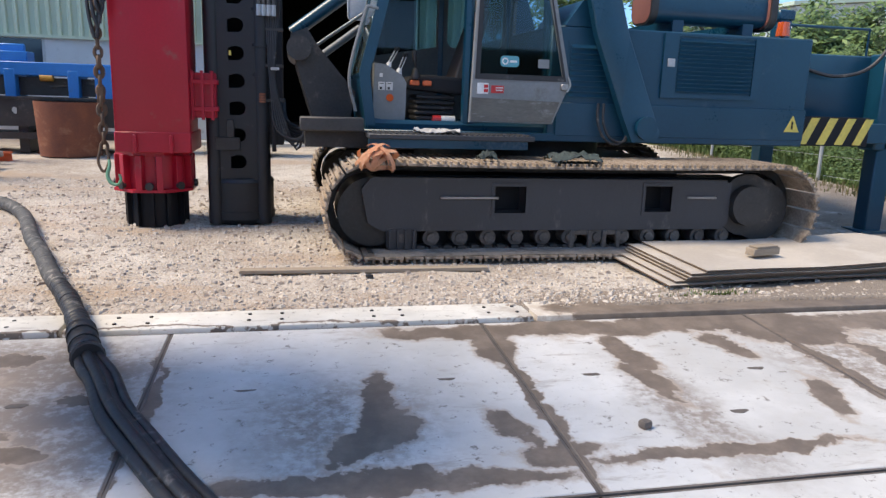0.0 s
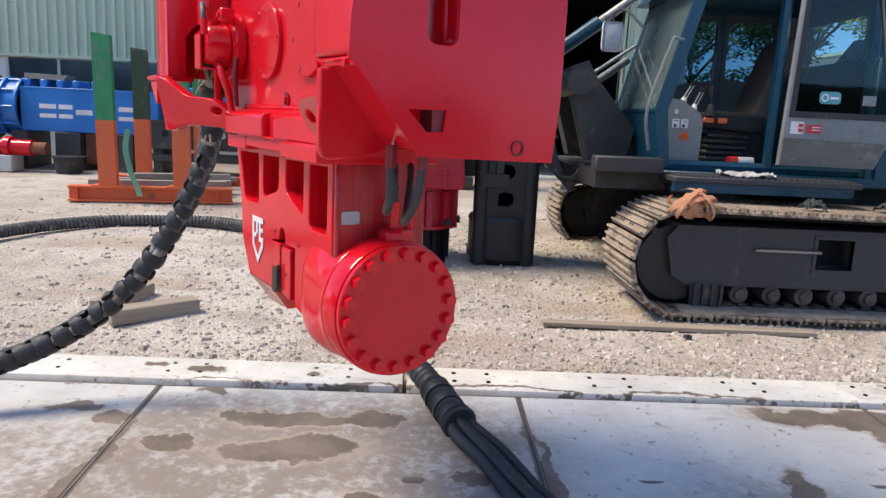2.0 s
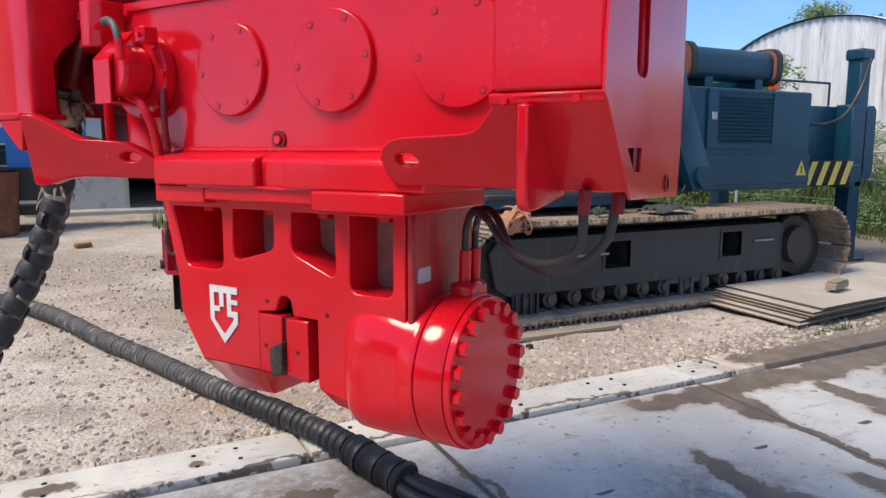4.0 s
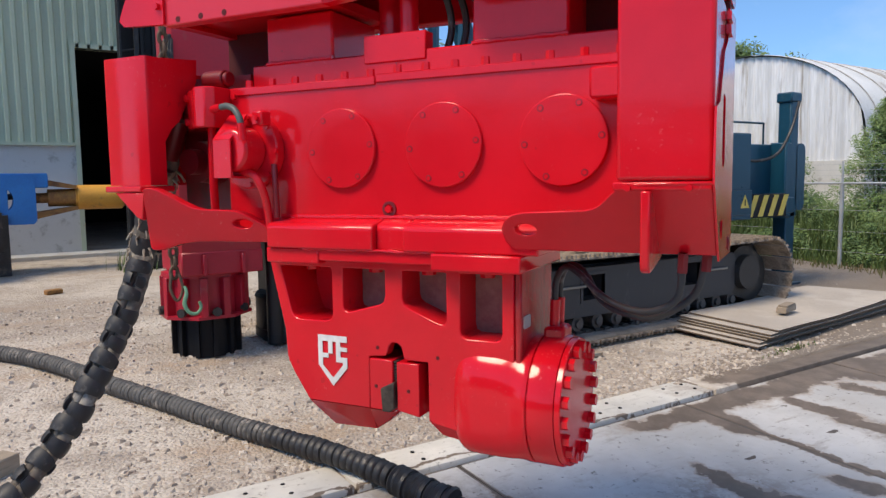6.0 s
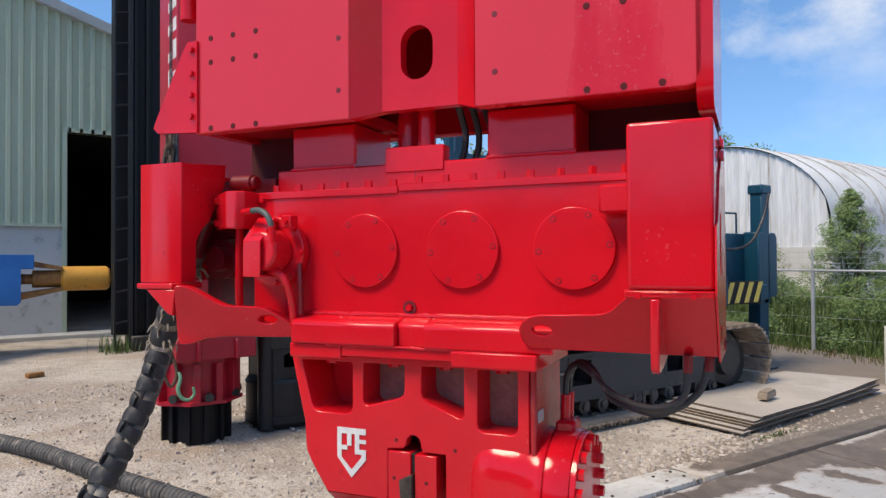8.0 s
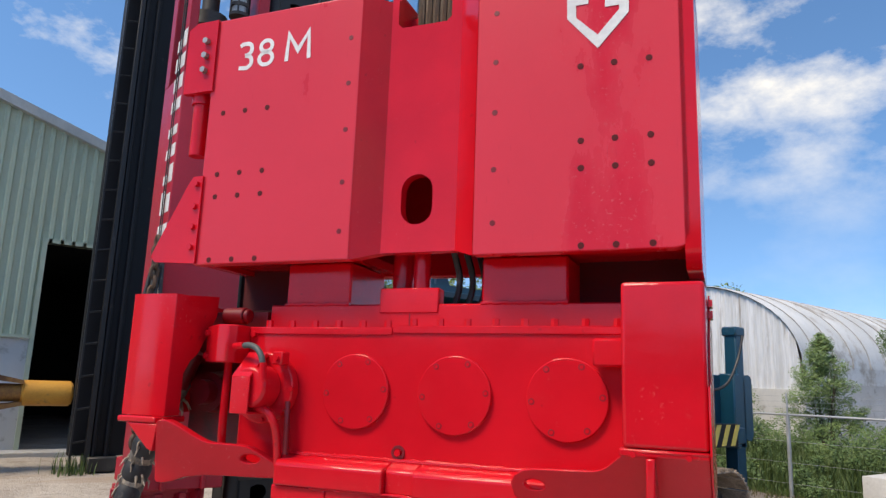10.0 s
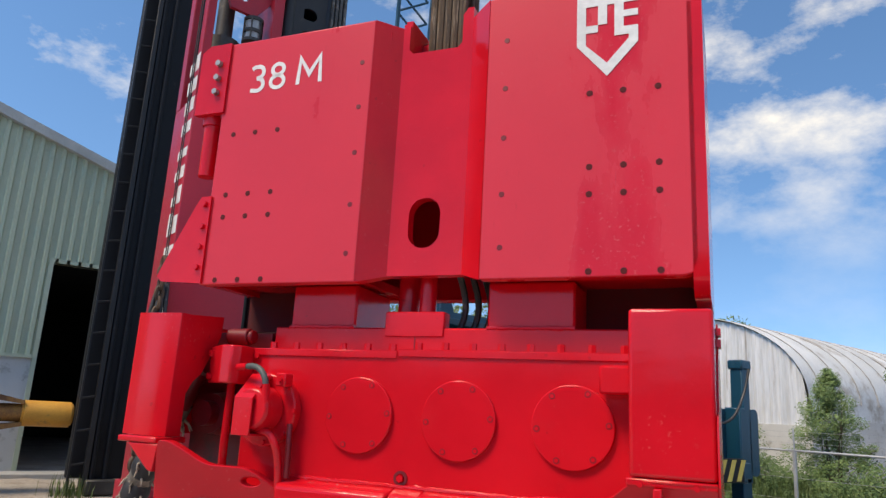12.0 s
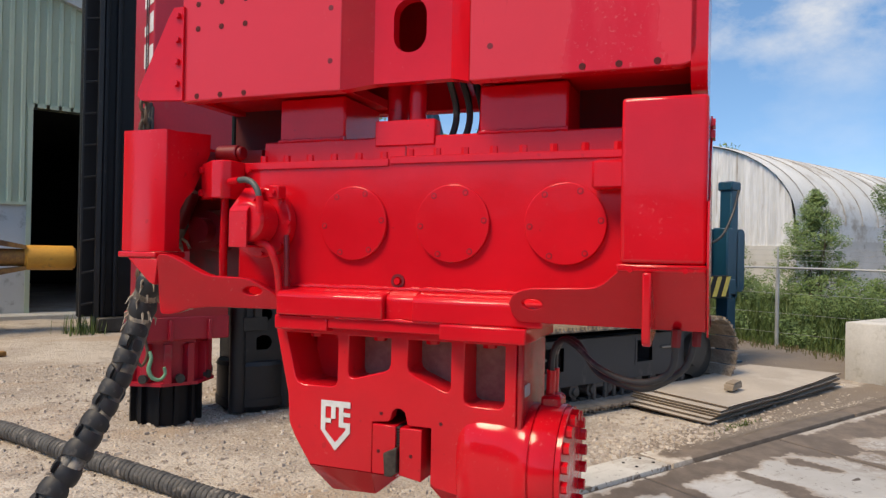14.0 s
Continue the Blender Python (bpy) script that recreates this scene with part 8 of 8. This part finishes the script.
# tail
bm = B()
box(bm, 5.28, 6.50, 7.12, 9.0, 1.30, 2.04, 0.03, 2)
part("counterweight", bm, BLUE, rig, "dark blue counterweight")
bm = B()
box(bm, 5.24, 6.14, 6.69, 6.76, 1.05, 1.36, 0.006)
hz = part("hazard_board", bm, HAZ_BLACK, rig, "black and yellow hazard board")
for i in range(4):
    bm = B()
    x = 5.27 + i * 0.225
    plate(bm, [[(x, 1.065), (x + 0.10, 1.065), (x + 0.235, 1.345), (x + 0.135, 1.345)]], 6.684, 6.6895)
    part("stripe", bm, HAZ_YELLOW, hz)
bm = B()
box(bm, 5.28, 6.45, 6.77, 8.9, 1.08, 1.299, 0.01)
part("tail_beam", bm, BLUE, rig)
bm = B()
plate(bm, [[(5.04, 1.19), (5.22, 1.19), (5.13, 1.36)]], 6.630, 6.634)
sg = part("warning_sign", bm, HAZ_YELLOW, rig, "yellow triangular warning sign")
bm = B()
box(bm, 5.12, 5.14, 6.628, 6.630, 1.22, 1.30)
part("sign_mark", bm, HAZ_BLACK, sg)
for y in (6.92, 9.0):
    bm = B()
    box(bm, 6.74, 6.94, y - 0.10, y + 0.10, 1.0, 2.72, 0.02)
    box(bm, 6.71, 6.97, y - 0.12, y + 0.12, 2.62, 2.76, 0.02)
    box(bm, 6.60, 6.76, y - 0.13, y + 0.13, 1.0, 2.06, 0.02)
    bm.transform(Matrix.Translation((-0.18, 0.10, 0)))
    part("jack_housing", bm, BLUE, rig, "blue jack leg housing")
    bm = B()
    plate(bm, [round_rect(6.90, 7.12, 1.10, 2.05, 0.09)], y - 0.10, y + 0.12)
    bm.transform(Matrix.Translation((-0.18, 0.10, 0)))
    part("side_tank", bm, BLUE, rig)
    bm = B()
    box(bm, 6.68, 6.90, y - 0.10, y + 0.10, 0.02, 1.05, 0.012)
    box(bm, 6.60, 6.98, y - 0.18, y + 0.18, -0.005, 0.035, 0.006)
    bm.transform(Matrix.Translation((-0.18, 0.10, 0.04)))
    part("jack_leg", bm, BLUE, rig)
bm = B()
tube(bm, smooth_path([(6.58, 6.82, 2.62), (6.45, 6.84, 2.25), (6.2, 6.88, 1.90), (5.9, 7.0, 1.80), (5.6, 7.09, 1.86), (5.3, 7.11, 1.95)], 0.06), 0.02, 8)
part("hose", bm, RUBBER, rig, "black hose slung to the jack leg")
bm = B()
tube(bm, [(5.3, 7.3, 2.04), (5.3, 7.3, 2.35), (6.5, 7.3, 2.35), (6.5, 7.3, 2.04)], 0.016, 6)
part("rail", bm, BLUE, rig)
for k, x in enumerate((2.92, 2.98)):
    bm = B()
    tube(bm, smooth_path([(x, 6.60, 1.42), (x - 0.01, 6.56, 1.25), (x + 0.05, 6.54, 1.10), (x + 0.17, 6.54, 1.03 + 0.02 * k), (x + 0.29 - 0.05 * k, 6.55, 1.09), (x + 0.31 - 0.04 * k, 6.58, 1.28), (x + 0.28, 6.62, 1.38)], 0.03), 0.013, 8)
    part("hose", bm, RUBBER, rig, "looped black hose")

# cab
cab = new("cab")
cab.parent = rig
C0, C1, Y0, Y1, ZB, ZT = 0.50, 2.50, 6.78, 8.1, 1.14, 2.92
bm = B()
for p, q in (((0.72, 1.15), (0.66, 1.63)), ((0.66, 1.63), (0.92, 2.66))):
    tube(bm, [(p[0], Y1, p[1]), (q[0], Y1, q[1])], 0.05, 6)
for y in (Y0, Y1):
    tube(bm, [(1.63, y, 1.15), (1.63, y, 2.66)], 0.045, 6)
    tube(bm, [(2.47, y, 1.15), (2.40, y, 2.66)], 0.05, 6)
    tube(bm, [(0.68, y, 1.16), (2.48, y, 1.16)], 0.05, 6)
    tube(bm, [(0.90, y, 2.66), (2.42, y, 2.66)], 0.05, 6)
tube(bm, [(0.64, Y0, 1.62), (0.66, Y1, 1.62)], 0.022, 6)
tube(bm, [(0.70, Y0, 1.16), (0.72, Y1, 1.16)], 0.045, 6)
part("frame", bm, BLUE, cab, "blue cab frame")
bm = B()
plate(bm, [[(0.74, 2.66), (2.46, 2.66), (2.46, 2.74), (0.80, 2.74)]], Y0 - 0.04, Y1 + 0.04)
part("roof", bm, BLUE, cab)
bm = B()
box(bm, 0.68, 2.48, Y0, Y1, 1.10, 1.16)
part("floor", bm, CAB_TRIM, cab)
bm = B()
plate(bm, [[(0.72, 1.16), (2.46, 1.16), (2.40, 2.66), (0.92, 2.66), (0.68, 1.66)], [(0.90, 1.86), (1.58, 1.98), (1.58, 2.56), (1.00, 2.56)], round_rect(1.70, 2.34, 1.98, 2.56, 0.08)], Y1 - 0.03, Y1 + 0.02)
part("far_wall", bm, CAB_TRIM, cab, "grey lined cab wall with window openings")
bm = B()
plate(bm, [[(Y0, 1.16), (Y1, 1.16), (Y1, 2.66), (Y0, 2.66)], round_rect(Y0 + 0.15, Y1 - 0.15, 1.9, 2.52, 0.08)], 2.42, 2.46, "x")
part("rear_wall", bm, CAB_TRIM, cab)
bm = B()
box(bm, -0.004, 0.004, Y0 + 0.02, Y1 - 0.04, 0.0, 1.032)
bm.transform(Matrix.Translation((0.63, 0, 1.64)) @ Matrix.Rotation(math.atan2(0.255, 1.0), 4, "Y"))
ob = part("windscreen", bm, GLASS_DUST_SHEEN, cab, "dusty windscreen glass with a grey-green reflection painted in")
ob.visible_shadow = False
bm = B()
box(bm, -0.006, 0.006, Y0 + 0.02, Y1 - 0.04, 0.0, 0.42)
bm.transform(Matrix.Translation((0.69, 0, 1.18)) @ Matrix.Rotation(math.atan2(-0.06, 0.42), 4, "Y"))
part("front_panel", bm, BLUE, cab, "dark blue panel under the windscreen")
for x0, x1 in ((0.89, 1.59), (1.69, 2.35)):
    bm = B()
    box(bm, x0, x1, Y1 - 0.008, Y1 - 0.002, 1.85, 2.57)
    ob = part("far_pane", bm, GLASS_DARK, cab, "dark teal tinted glass")
    ob.visible_shadow = False
bm = B()
plate(bm, [[(0.595, 1.63), (0.66, 1.15), (0.75, 1.15), (0.695, 1.62), (0.955, 2.64), (0.855, 2.64)]], Y0 - 0.06, Y0 - 0.01, b=0.012)
part("front_pillar", bm, BLUE, cab)
# console, seat, levers
bm = B()
plate(bm, [[(0.74, 1.22), (1.05, 1.17), (1.06, 1.55), (1.02, 1.62), (0.86, 1.72), (0.75, 1.73)]], 6.86, 7.02)
con = part("console", bm, GREY_PAINT, cab, "grey control console")
for x in (0.79, 0.865):
    bm = B()
    box(bm, x, x + 0.062, 6.853, 6.859, 1.48, 1.555, 0.001)
    st = part("sticker", bm, WHITE_PAINT, con, "white sticker with small dark print")
    for zz, x1 in ((1.542, 0.050), (1.500, 0.034)):
        bm = B()
        box(bm, x + 0.012, x + x1, 6.850, 6.8525, zz - (0.004 if zz > 1.52 else 0.014), zz + (0.002 if zz > 1.52 else 0.010))
        part("print_bar", bm, HAZ_BLACK, st)
bm = B()
cyl(bm, (0.90, 6.86, 1.41), (0.90, 6.845, 1.41), 0.035, seg=20)
part("knob", bm, ORANGE_LAMP, con, "orange push button")
bm = B()
box(bm, 0.80, 0.83, 6.853, 6.859, 1.60, 1.635, 0.001)
part("sticker", bm, WHITE_PAINT, con, "small white sticker")
for x, z, dx, lean_y in ((0.885, 1.70, 0.085, 0.02), (0.985, 1.645, 0.065, 0.0)):
    bm = B()
    cyl(bm, (x, 6.94, z - 0.02), (x + 0.02, 6.94, z + 0.045), 0.038, 0.018, seg=14)
    boot = part("boot", bm, WHITE_PAINT, con, "white lever boot")
    for off in (-0.014, 0.014):
        bm = B()
        tube(bm, [(x + 0.015 + off, 6.94, z + 0.03), (x + dx + off, 6.93 + lean_y, z + 0.155)], 0.006, 6)
        lever = part("lever", bm, GALV, boot)
        bm = B()
        cyl(bm, (x + dx + off, 6.93 + lean_y, z + 0.15), (x + dx * 1.12 + off, 6.93 + lean_y, z + 0.185), 0.011, 0.013, seg=10)
        part("lever_grip", bm, HAZ_BLACK, boot, "black lever grip")
seat = new("driver_seat")
seat.parent = cab
bm = B()
plate(bm, [[(1.08, 1.50), (1.66, 1.46), (1.72, 1.54), (1.68, 1.62), (1.30, 1.645), (1.12, 1.625), (1.07, 1.57)]], 7.02, 7.54)
soft(part("cushion", bm, SEAT, seat), 0.03, 3)
bm = B()
plate(bm, [[(1.55, 1.58), (1.70, 1.55), (1.78, 1.75), (1.92, 2.24), (1.90, 2.30), (1.82, 2.30), (1.77, 2.22), (1.66, 1.90)]], 7.05, 7.51)
soft(part("backrest", bm, SEAT_TAN, seat, "worn brown-grey fabric backrest"), 0.035, 3)
bm = B()
box(bm, 1.83, 1.93, 7.14, 7.42, 2.31, 2.50, 0.035, 3)
part("headrest", bm, SEAT_TAN, seat)
bm = B()
for i in range(5):
    box(bm, 1.19 - 0.012 * (i % 2), 1.58 + 0.012 * (i % 2), 7.08, 7.5, 1.20 + i * 0.052, 1.245 + i * 0.052, 0.014)
part("bellows", bm, RUBBER, seat)
for x0 in (1.12, 1.24):
    bm = B()
    box(bm, x0, x0 + 0.09, 6.99, 7.03, 1.535, 1.585, 0.008)
    part("armrest_tab", bm, ORANGE, seat)
bm = B()
cyl(bm, (1.17, 7.0, 1.60), (1.17, 7.0, 1.70), 0.050, 0.026, seg=14)
tube(bm, [(1.17, 7.0, 1.69), (1.155, 6.98, 1.77)], 0.012, 8)
cyl(bm, (1.155, 6.98, 1.76), (1.145, 6.975, 1.86), 0.020, 0.027, seg=10)
part("joystick", bm, RUBBER, seat)
bm = B()
cyl(bm, (1.36, 6.9, 1.21), (1.55, 6.9, 1.21), 0.045, seg=16)
part("bottle", bm, WHITE_PAINT, cab, "white bottle lying on the cab floor")
bm = B()
cyl(bm, (1.33, 6.9, 1.21), (1.41, 6.9, 1.21), 0.046, seg=16)
part("bottle_cap", bm, RED_STICKER, cab)
# sliding door
DY = 6.58
bm = B()
plate(bm, [[(1.615, 1.21), (2.44, 1.21), (2.60, 1.60), (2.34, 2.65), (1.66, 2.65)], [(1.675, 1.635), (2.535, 1.635), (2.29, 2.60), (1.70, 2.60)]], DY - 0.02, DY + 0.03)
bmesh.ops.bevel(bm, geom=[e for e in bm.edges if e.calc_length() > 0.4], offset=0.006, segments=1, affect="EDGES")
door = part("door", bm, GREY_PAINT, cab, "grey cab door slid open")
bm = B()
plate(bm, [[(1.70, 1.66), (2.515, 1.66), (2.31, 2.58), (1.72, 2.58)]], DY, DY + 0.006)
ob = part("door_pane", bm, GLASS, door, "tinted door glass")
ob.visible_shadow = False
bm = B()
plate(bm, [[(1.655, 1.61), (2.555, 1.61), (2.31, 2.62), (1.68, 2.62)], [(1.70, 1.66), (2.515, 1.66), (2.31, 2.58), (1.72, 2.58)]], DY - 0.028, DY - 0.02)
part("seal", bm, RUBBER, door)
bm = B()
plate(bm, [[(1.63, 1.225), (2.43, 1.225), (2.50, 1.42), (1.63, 1.44)]], DY - 0.026, DY - 0.0205)
part("lower_panel", bm, DOOR_LOWER, door, "scuffed grey lower door panel")
bm = B()
box(bm, 2.50, 2.58, DY - 0.05, DY - 0.02, 1.53, 1.59, 0.008)
tube(bm, smooth_path([(2.57, DY - 0.03, 1.66), (2.59, DY - 0.05, 1.58), (2.55, DY - 0.05, 1.50)], 0.02), 0.009, 6)
part("handle", bm, STEEL, door)
bm = B()
box(bm, 1.68, 1.79, DY - 0.0235, DY - 0.0205, 1.475, 1.575, 0.001)
st = part("sticker", bm, WHITE_PAINT, door, "white safety sticker with red bars")
for z in (1.49, 1.53):
    bm = B()
    box(bm, 1.745, 1.785, DY - 0.0255, DY - 0.0238, z, z + 0.03)
    part("red_bar", bm, RED_STICKER, st)
bm = B()
box(bm, 1.815, 1.94, DY - 0.0235, DY - 0.0205, 1.485, 1.555, 0.001)
st = part("sticker", bm, RED_STICKER, door, "red safety sticker")
for z in (1.507, 1.530):
    bm = B()
    box(bm, 1.86, 1.93, DY - 0.0255, DY - 0.0238, z, z + 0.009)
    part("white_bar", bm, WHITE_PAINT, st)
bm = B()
plate(bm, [round_rect(1.90, 2.08, 1.73, 1.83, 0.03)], DY - 0.006, DY - 0.001)
st = part("sticker", bm, TEAL_STICKER, door, "pale teal sticker on the glass")
bm = B()
plate(bm, [ring(1.945, 1.78, 0.032, 16), ring(1.945, 1.78, 0.020, 16)], DY - 0.009, DY - 0.0065)
box(bm, 1.99, 2.06, DY - 0.009, DY - 0.0065, 1.77, 1.79)
part("sticker_mark", bm, WHITE_PAINT, st)
bm = B()
box(bm, 2.27, 2.38, DY - 0.006, DY - 0.001, 1.73, 1.81, 0.001)
part("sticker", bm, GREY_PAINT, door, "faded grey sticker")
# mirror, step, cloth, bumper, boom foot
bm = B()
tube(bm, smooth_path([(0.86, 8.12, 2.45), (0.80, 8.7, 2.72), (0.80, 9.2, 2.76), (0.80, 9.24, 2.60), (0.80, 9.23, 2.50)], 0.05), 0.014, 6)
part("mirror_arm", bm, DARK_STEEL, cab)
bm = B()
box(bm, 0.67, 0.91, 9.18, 9.22, 2.33, 2.67, 0.045, 3)
part("mirror", bm, WHITE_PAINT, cab, "white-backed rear mirror")
bm = B()
tube(bm, smooth_path([(0.565, 6.74, 1.28), (0.50, 6.66, 1.62), (0.64, 6.62, 2.17), (0.67, 6.64, 2.20), (0.76, 6.70, 2.20)], 0.04), 0.014, 8)
part("grab_rail", bm, GREY_PAINT, cab, "grey tubular grab rail")
bm = B()
box(bm, 0.64, 2.16, 6.22, 6.66, 1.055, 1.10, 0.006)
step_ = part("step_platform", bm, TRACK_FRAME, rig, "dark ribbed step platform")
bm = B()
box(bm, -0.01, 0.01, 6.23, 6.62, 1.10, 1.112)
SLAT_ME = mesh_of("slat", bm, TRACK_FRAME)
for i in range(30):
    part("slat", SLAT_ME, TRACK_FRAME, step_).location.x = 0.69 + i * 0.049
bm = B()
box(bm, 0.64, 2.10, 6.24, 6.30, 0.98, 1.055)
part("step_bracket", bm, BLUE, rig)
bm = B()
box(bm, 0.05, 0.62, 6.45, 6.62, 1.10, 1.225, 0.012)
box(bm, 0.1, 0.7, 6.62, 9.2, 0.95, 1.1)
part("front_bumper", bm, DARK_STEEL, rig, "dark front cross bar")
bm = B()
plate(bm, [[(0.55, 1.1), (0.20, 1.15), (0.02, 1.75), (-0.02, 2.0), (0.14, 2.06), (0.24, 1.9), (0.62, 1.45)]], 7.4, 7.65)
plate(bm, [[(0.55, 1.1), (0.20, 1.15), (0.02, 1.75), (-0.02, 2.0), (0.14, 2.06), (0.24, 1.9), (0.62, 1.45)]], 8.3, 8.55)
cyl(bm, (0.06, 7.3, 1.86), (0.06, 8.65, 1.86), 0.12, seg=20)
part("boom_foot", bm, DARK_STEEL, rig, "dark mast carrier bracket")
bm = B()
cyl(bm, (0.00, 9.6, 2.17), (0.72, 9.6, 2.71), 0.085, seg=18)
part("ram_tube", bm, BLUE, rig, "blue hydraulic ram")
bm = B()
cyl(bm, (0.72, 9.6, 2.71), (1.7, 9.6, 3.45), 0.055, seg=14)
part("ram_rod", bm, STEEL, rig)
for y in (7.98, 8.06):
    bm = B()
    cyl(bm, (0.20, y, 1.90), (0.74, y, 2.28), 0.016, seg=12)
    part("ram_rod", bm, STEEL, rig, "thin bright rod")
bm = B()
cyl(bm, (0.30, 8.25, 1.83), (0.74, 8.25, 2.16), 0.040, seg=12)
part("ram_tube", bm, GREY_PAINT, rig, "grey ram tube beside the rods")
for k in range(5):
    bm = B()
    tube(bm, smooth_path([(-0.1 - 0.04 * k, 8.0, 1.35), (-0.05, 7.7, 1.12 - 0.03 * k), (0.25, 7.5, 1.05 - 0.03 * k), (0.55, 7.4, 1.15)], 0.05), 0.02, 7)
    part("hose", bm, RUBBER, rig, "black hoses sagging to the mast")
# rising blue lattice behind
for x, y in ((1.7, 8.6), (2.35, 8.9)):
    bm = B()
    tube(bm, [(x, y, 2.9), (x + 0.25, y, 12.0)], 0.075, 8)
    part("gantry_tube", bm, BLUE, rig)
bm = B()
for i in range(26):
    z = 3.0 + i * 0.34
    tube(bm, [(1.2, 8.6, z), (1.7, 8.6, z + 0.34)], 0.016, 5)
    tube(bm, [(1.7, 8.6, z), (1.2, 8.6, z + 0.34)], 0.016, 5)
tube(bm, [(1.2, 8.6, 2.9), (1.25, 8.6, 12.0)], 0.03, 6)
part("lattice", bm, BLUE, rig, "thin dark lattice bracing")

# loose things on the rig
strap = B()
for k in range(12):
    rr = random.Random(60 + k)
    axis = Vector((rr.gauss(0, 1), rr.gauss(0, 1), rr.gauss(0, 0.5))).normalized()
    e1 = axis.orthogonal().normalized()
    e2 = axis.cross(e1)
    size_ = rr.uniform(0.60, 1.10)
    pts = []
    for i in range(15):
        a = i * 0.45
        d = e1 * math.cos(a) + e2 * math.sin(a) + axis * 0.25 * math.sin(a * 0.7 + k)
        pts.append((d.x * 0.165 * size_, d.y * 0.115 * size_, max(-0.008 * k % 0.03, d.z * 0.115 * size_ + 0.04)))
    path = smooth_path(pts, 0.02)
    prev = None
    for i, p in enumerate(path):
        d = (path[min(i + 1, len(path) - 1)] - path[max(0, i - 1)]).normalized()
        n_ = Vector((p.x / 0.165, p.y / 0.115, p.z / 0.115 + 0.05)).normalized()
        w = d.cross(n_).normalized() * 0.016
        row = [strap.verts.new(p - w), strap.verts.new(p + w)]
        if prev:
            strap.faces.new((prev[0], row[0], row[1], prev[1]))
        prev = row
bmesh.ops.solidify(strap, geom=strap.faces[:], thickness=0.003)
solid("lashing_strap", strap, ORANGE_STRAP, "tangled faded orange lashing strap heaped on the track", "strap", at=pose(0.68, 5.93, 0.885, 20, 0, 0) @ Matrix.Scale(1.18, 4))
bm = B()
bmesh.ops.create_grid(bm, x_segments=22, y_segments=12, size=0.5)
for v in bm.verts:
    v.co = Vector((v.co.x * 0.42, v.co.y * 0.28, 0.022 + 0.030 * noise.noise(v.co * 7.0) + 0.014 * noise.noise(v.co * 17.0)))
bmesh.ops.solidify(bm, geom=bm.faces[:], thickness=0.006)
solid("rag", bm, RAG, "crumpled pale rag lying on the step", "rag", at=pose(1.28, 6.42, 1.152, 0, 0, -12))
for x, y, wx, wy, label in ((2.48, 6.05, 0.46, 0.30, "dark green crumpled rag lying on the track"), (1.66, 6.02, 0.16, 0.12, "small dark rag lying on the track")):
    bm = B()
    bmesh.ops.create_grid(bm, x_segments=24, y_segments=16, size=0.5)
    for v in bm.verts:
        edge = 1.0 + 0.25 * noise.noise(Vector((v.co.x * 3, v.co.y * 3, x)))
        hump = max(0.0, 0.5 - (v.co.x ** 2 + v.co.y ** 2)) * 0.12
        v.co = Vector((v.co.x * wx * edge, v.co.y * wy * edge, 0.012 + hump + 0.05 * abs(noise.noise(v.co * 6.0 + Vector((x, 0, 0)))) + 0.02 * noise.noise(v.co * 15.0)))
    bmesh.ops.solidify(bm, geom=bm.faces[:], thickness=0.006)
    solid("rag", bm, RAG_DARK, label, "rag", at=pose(x, y, 0.935))
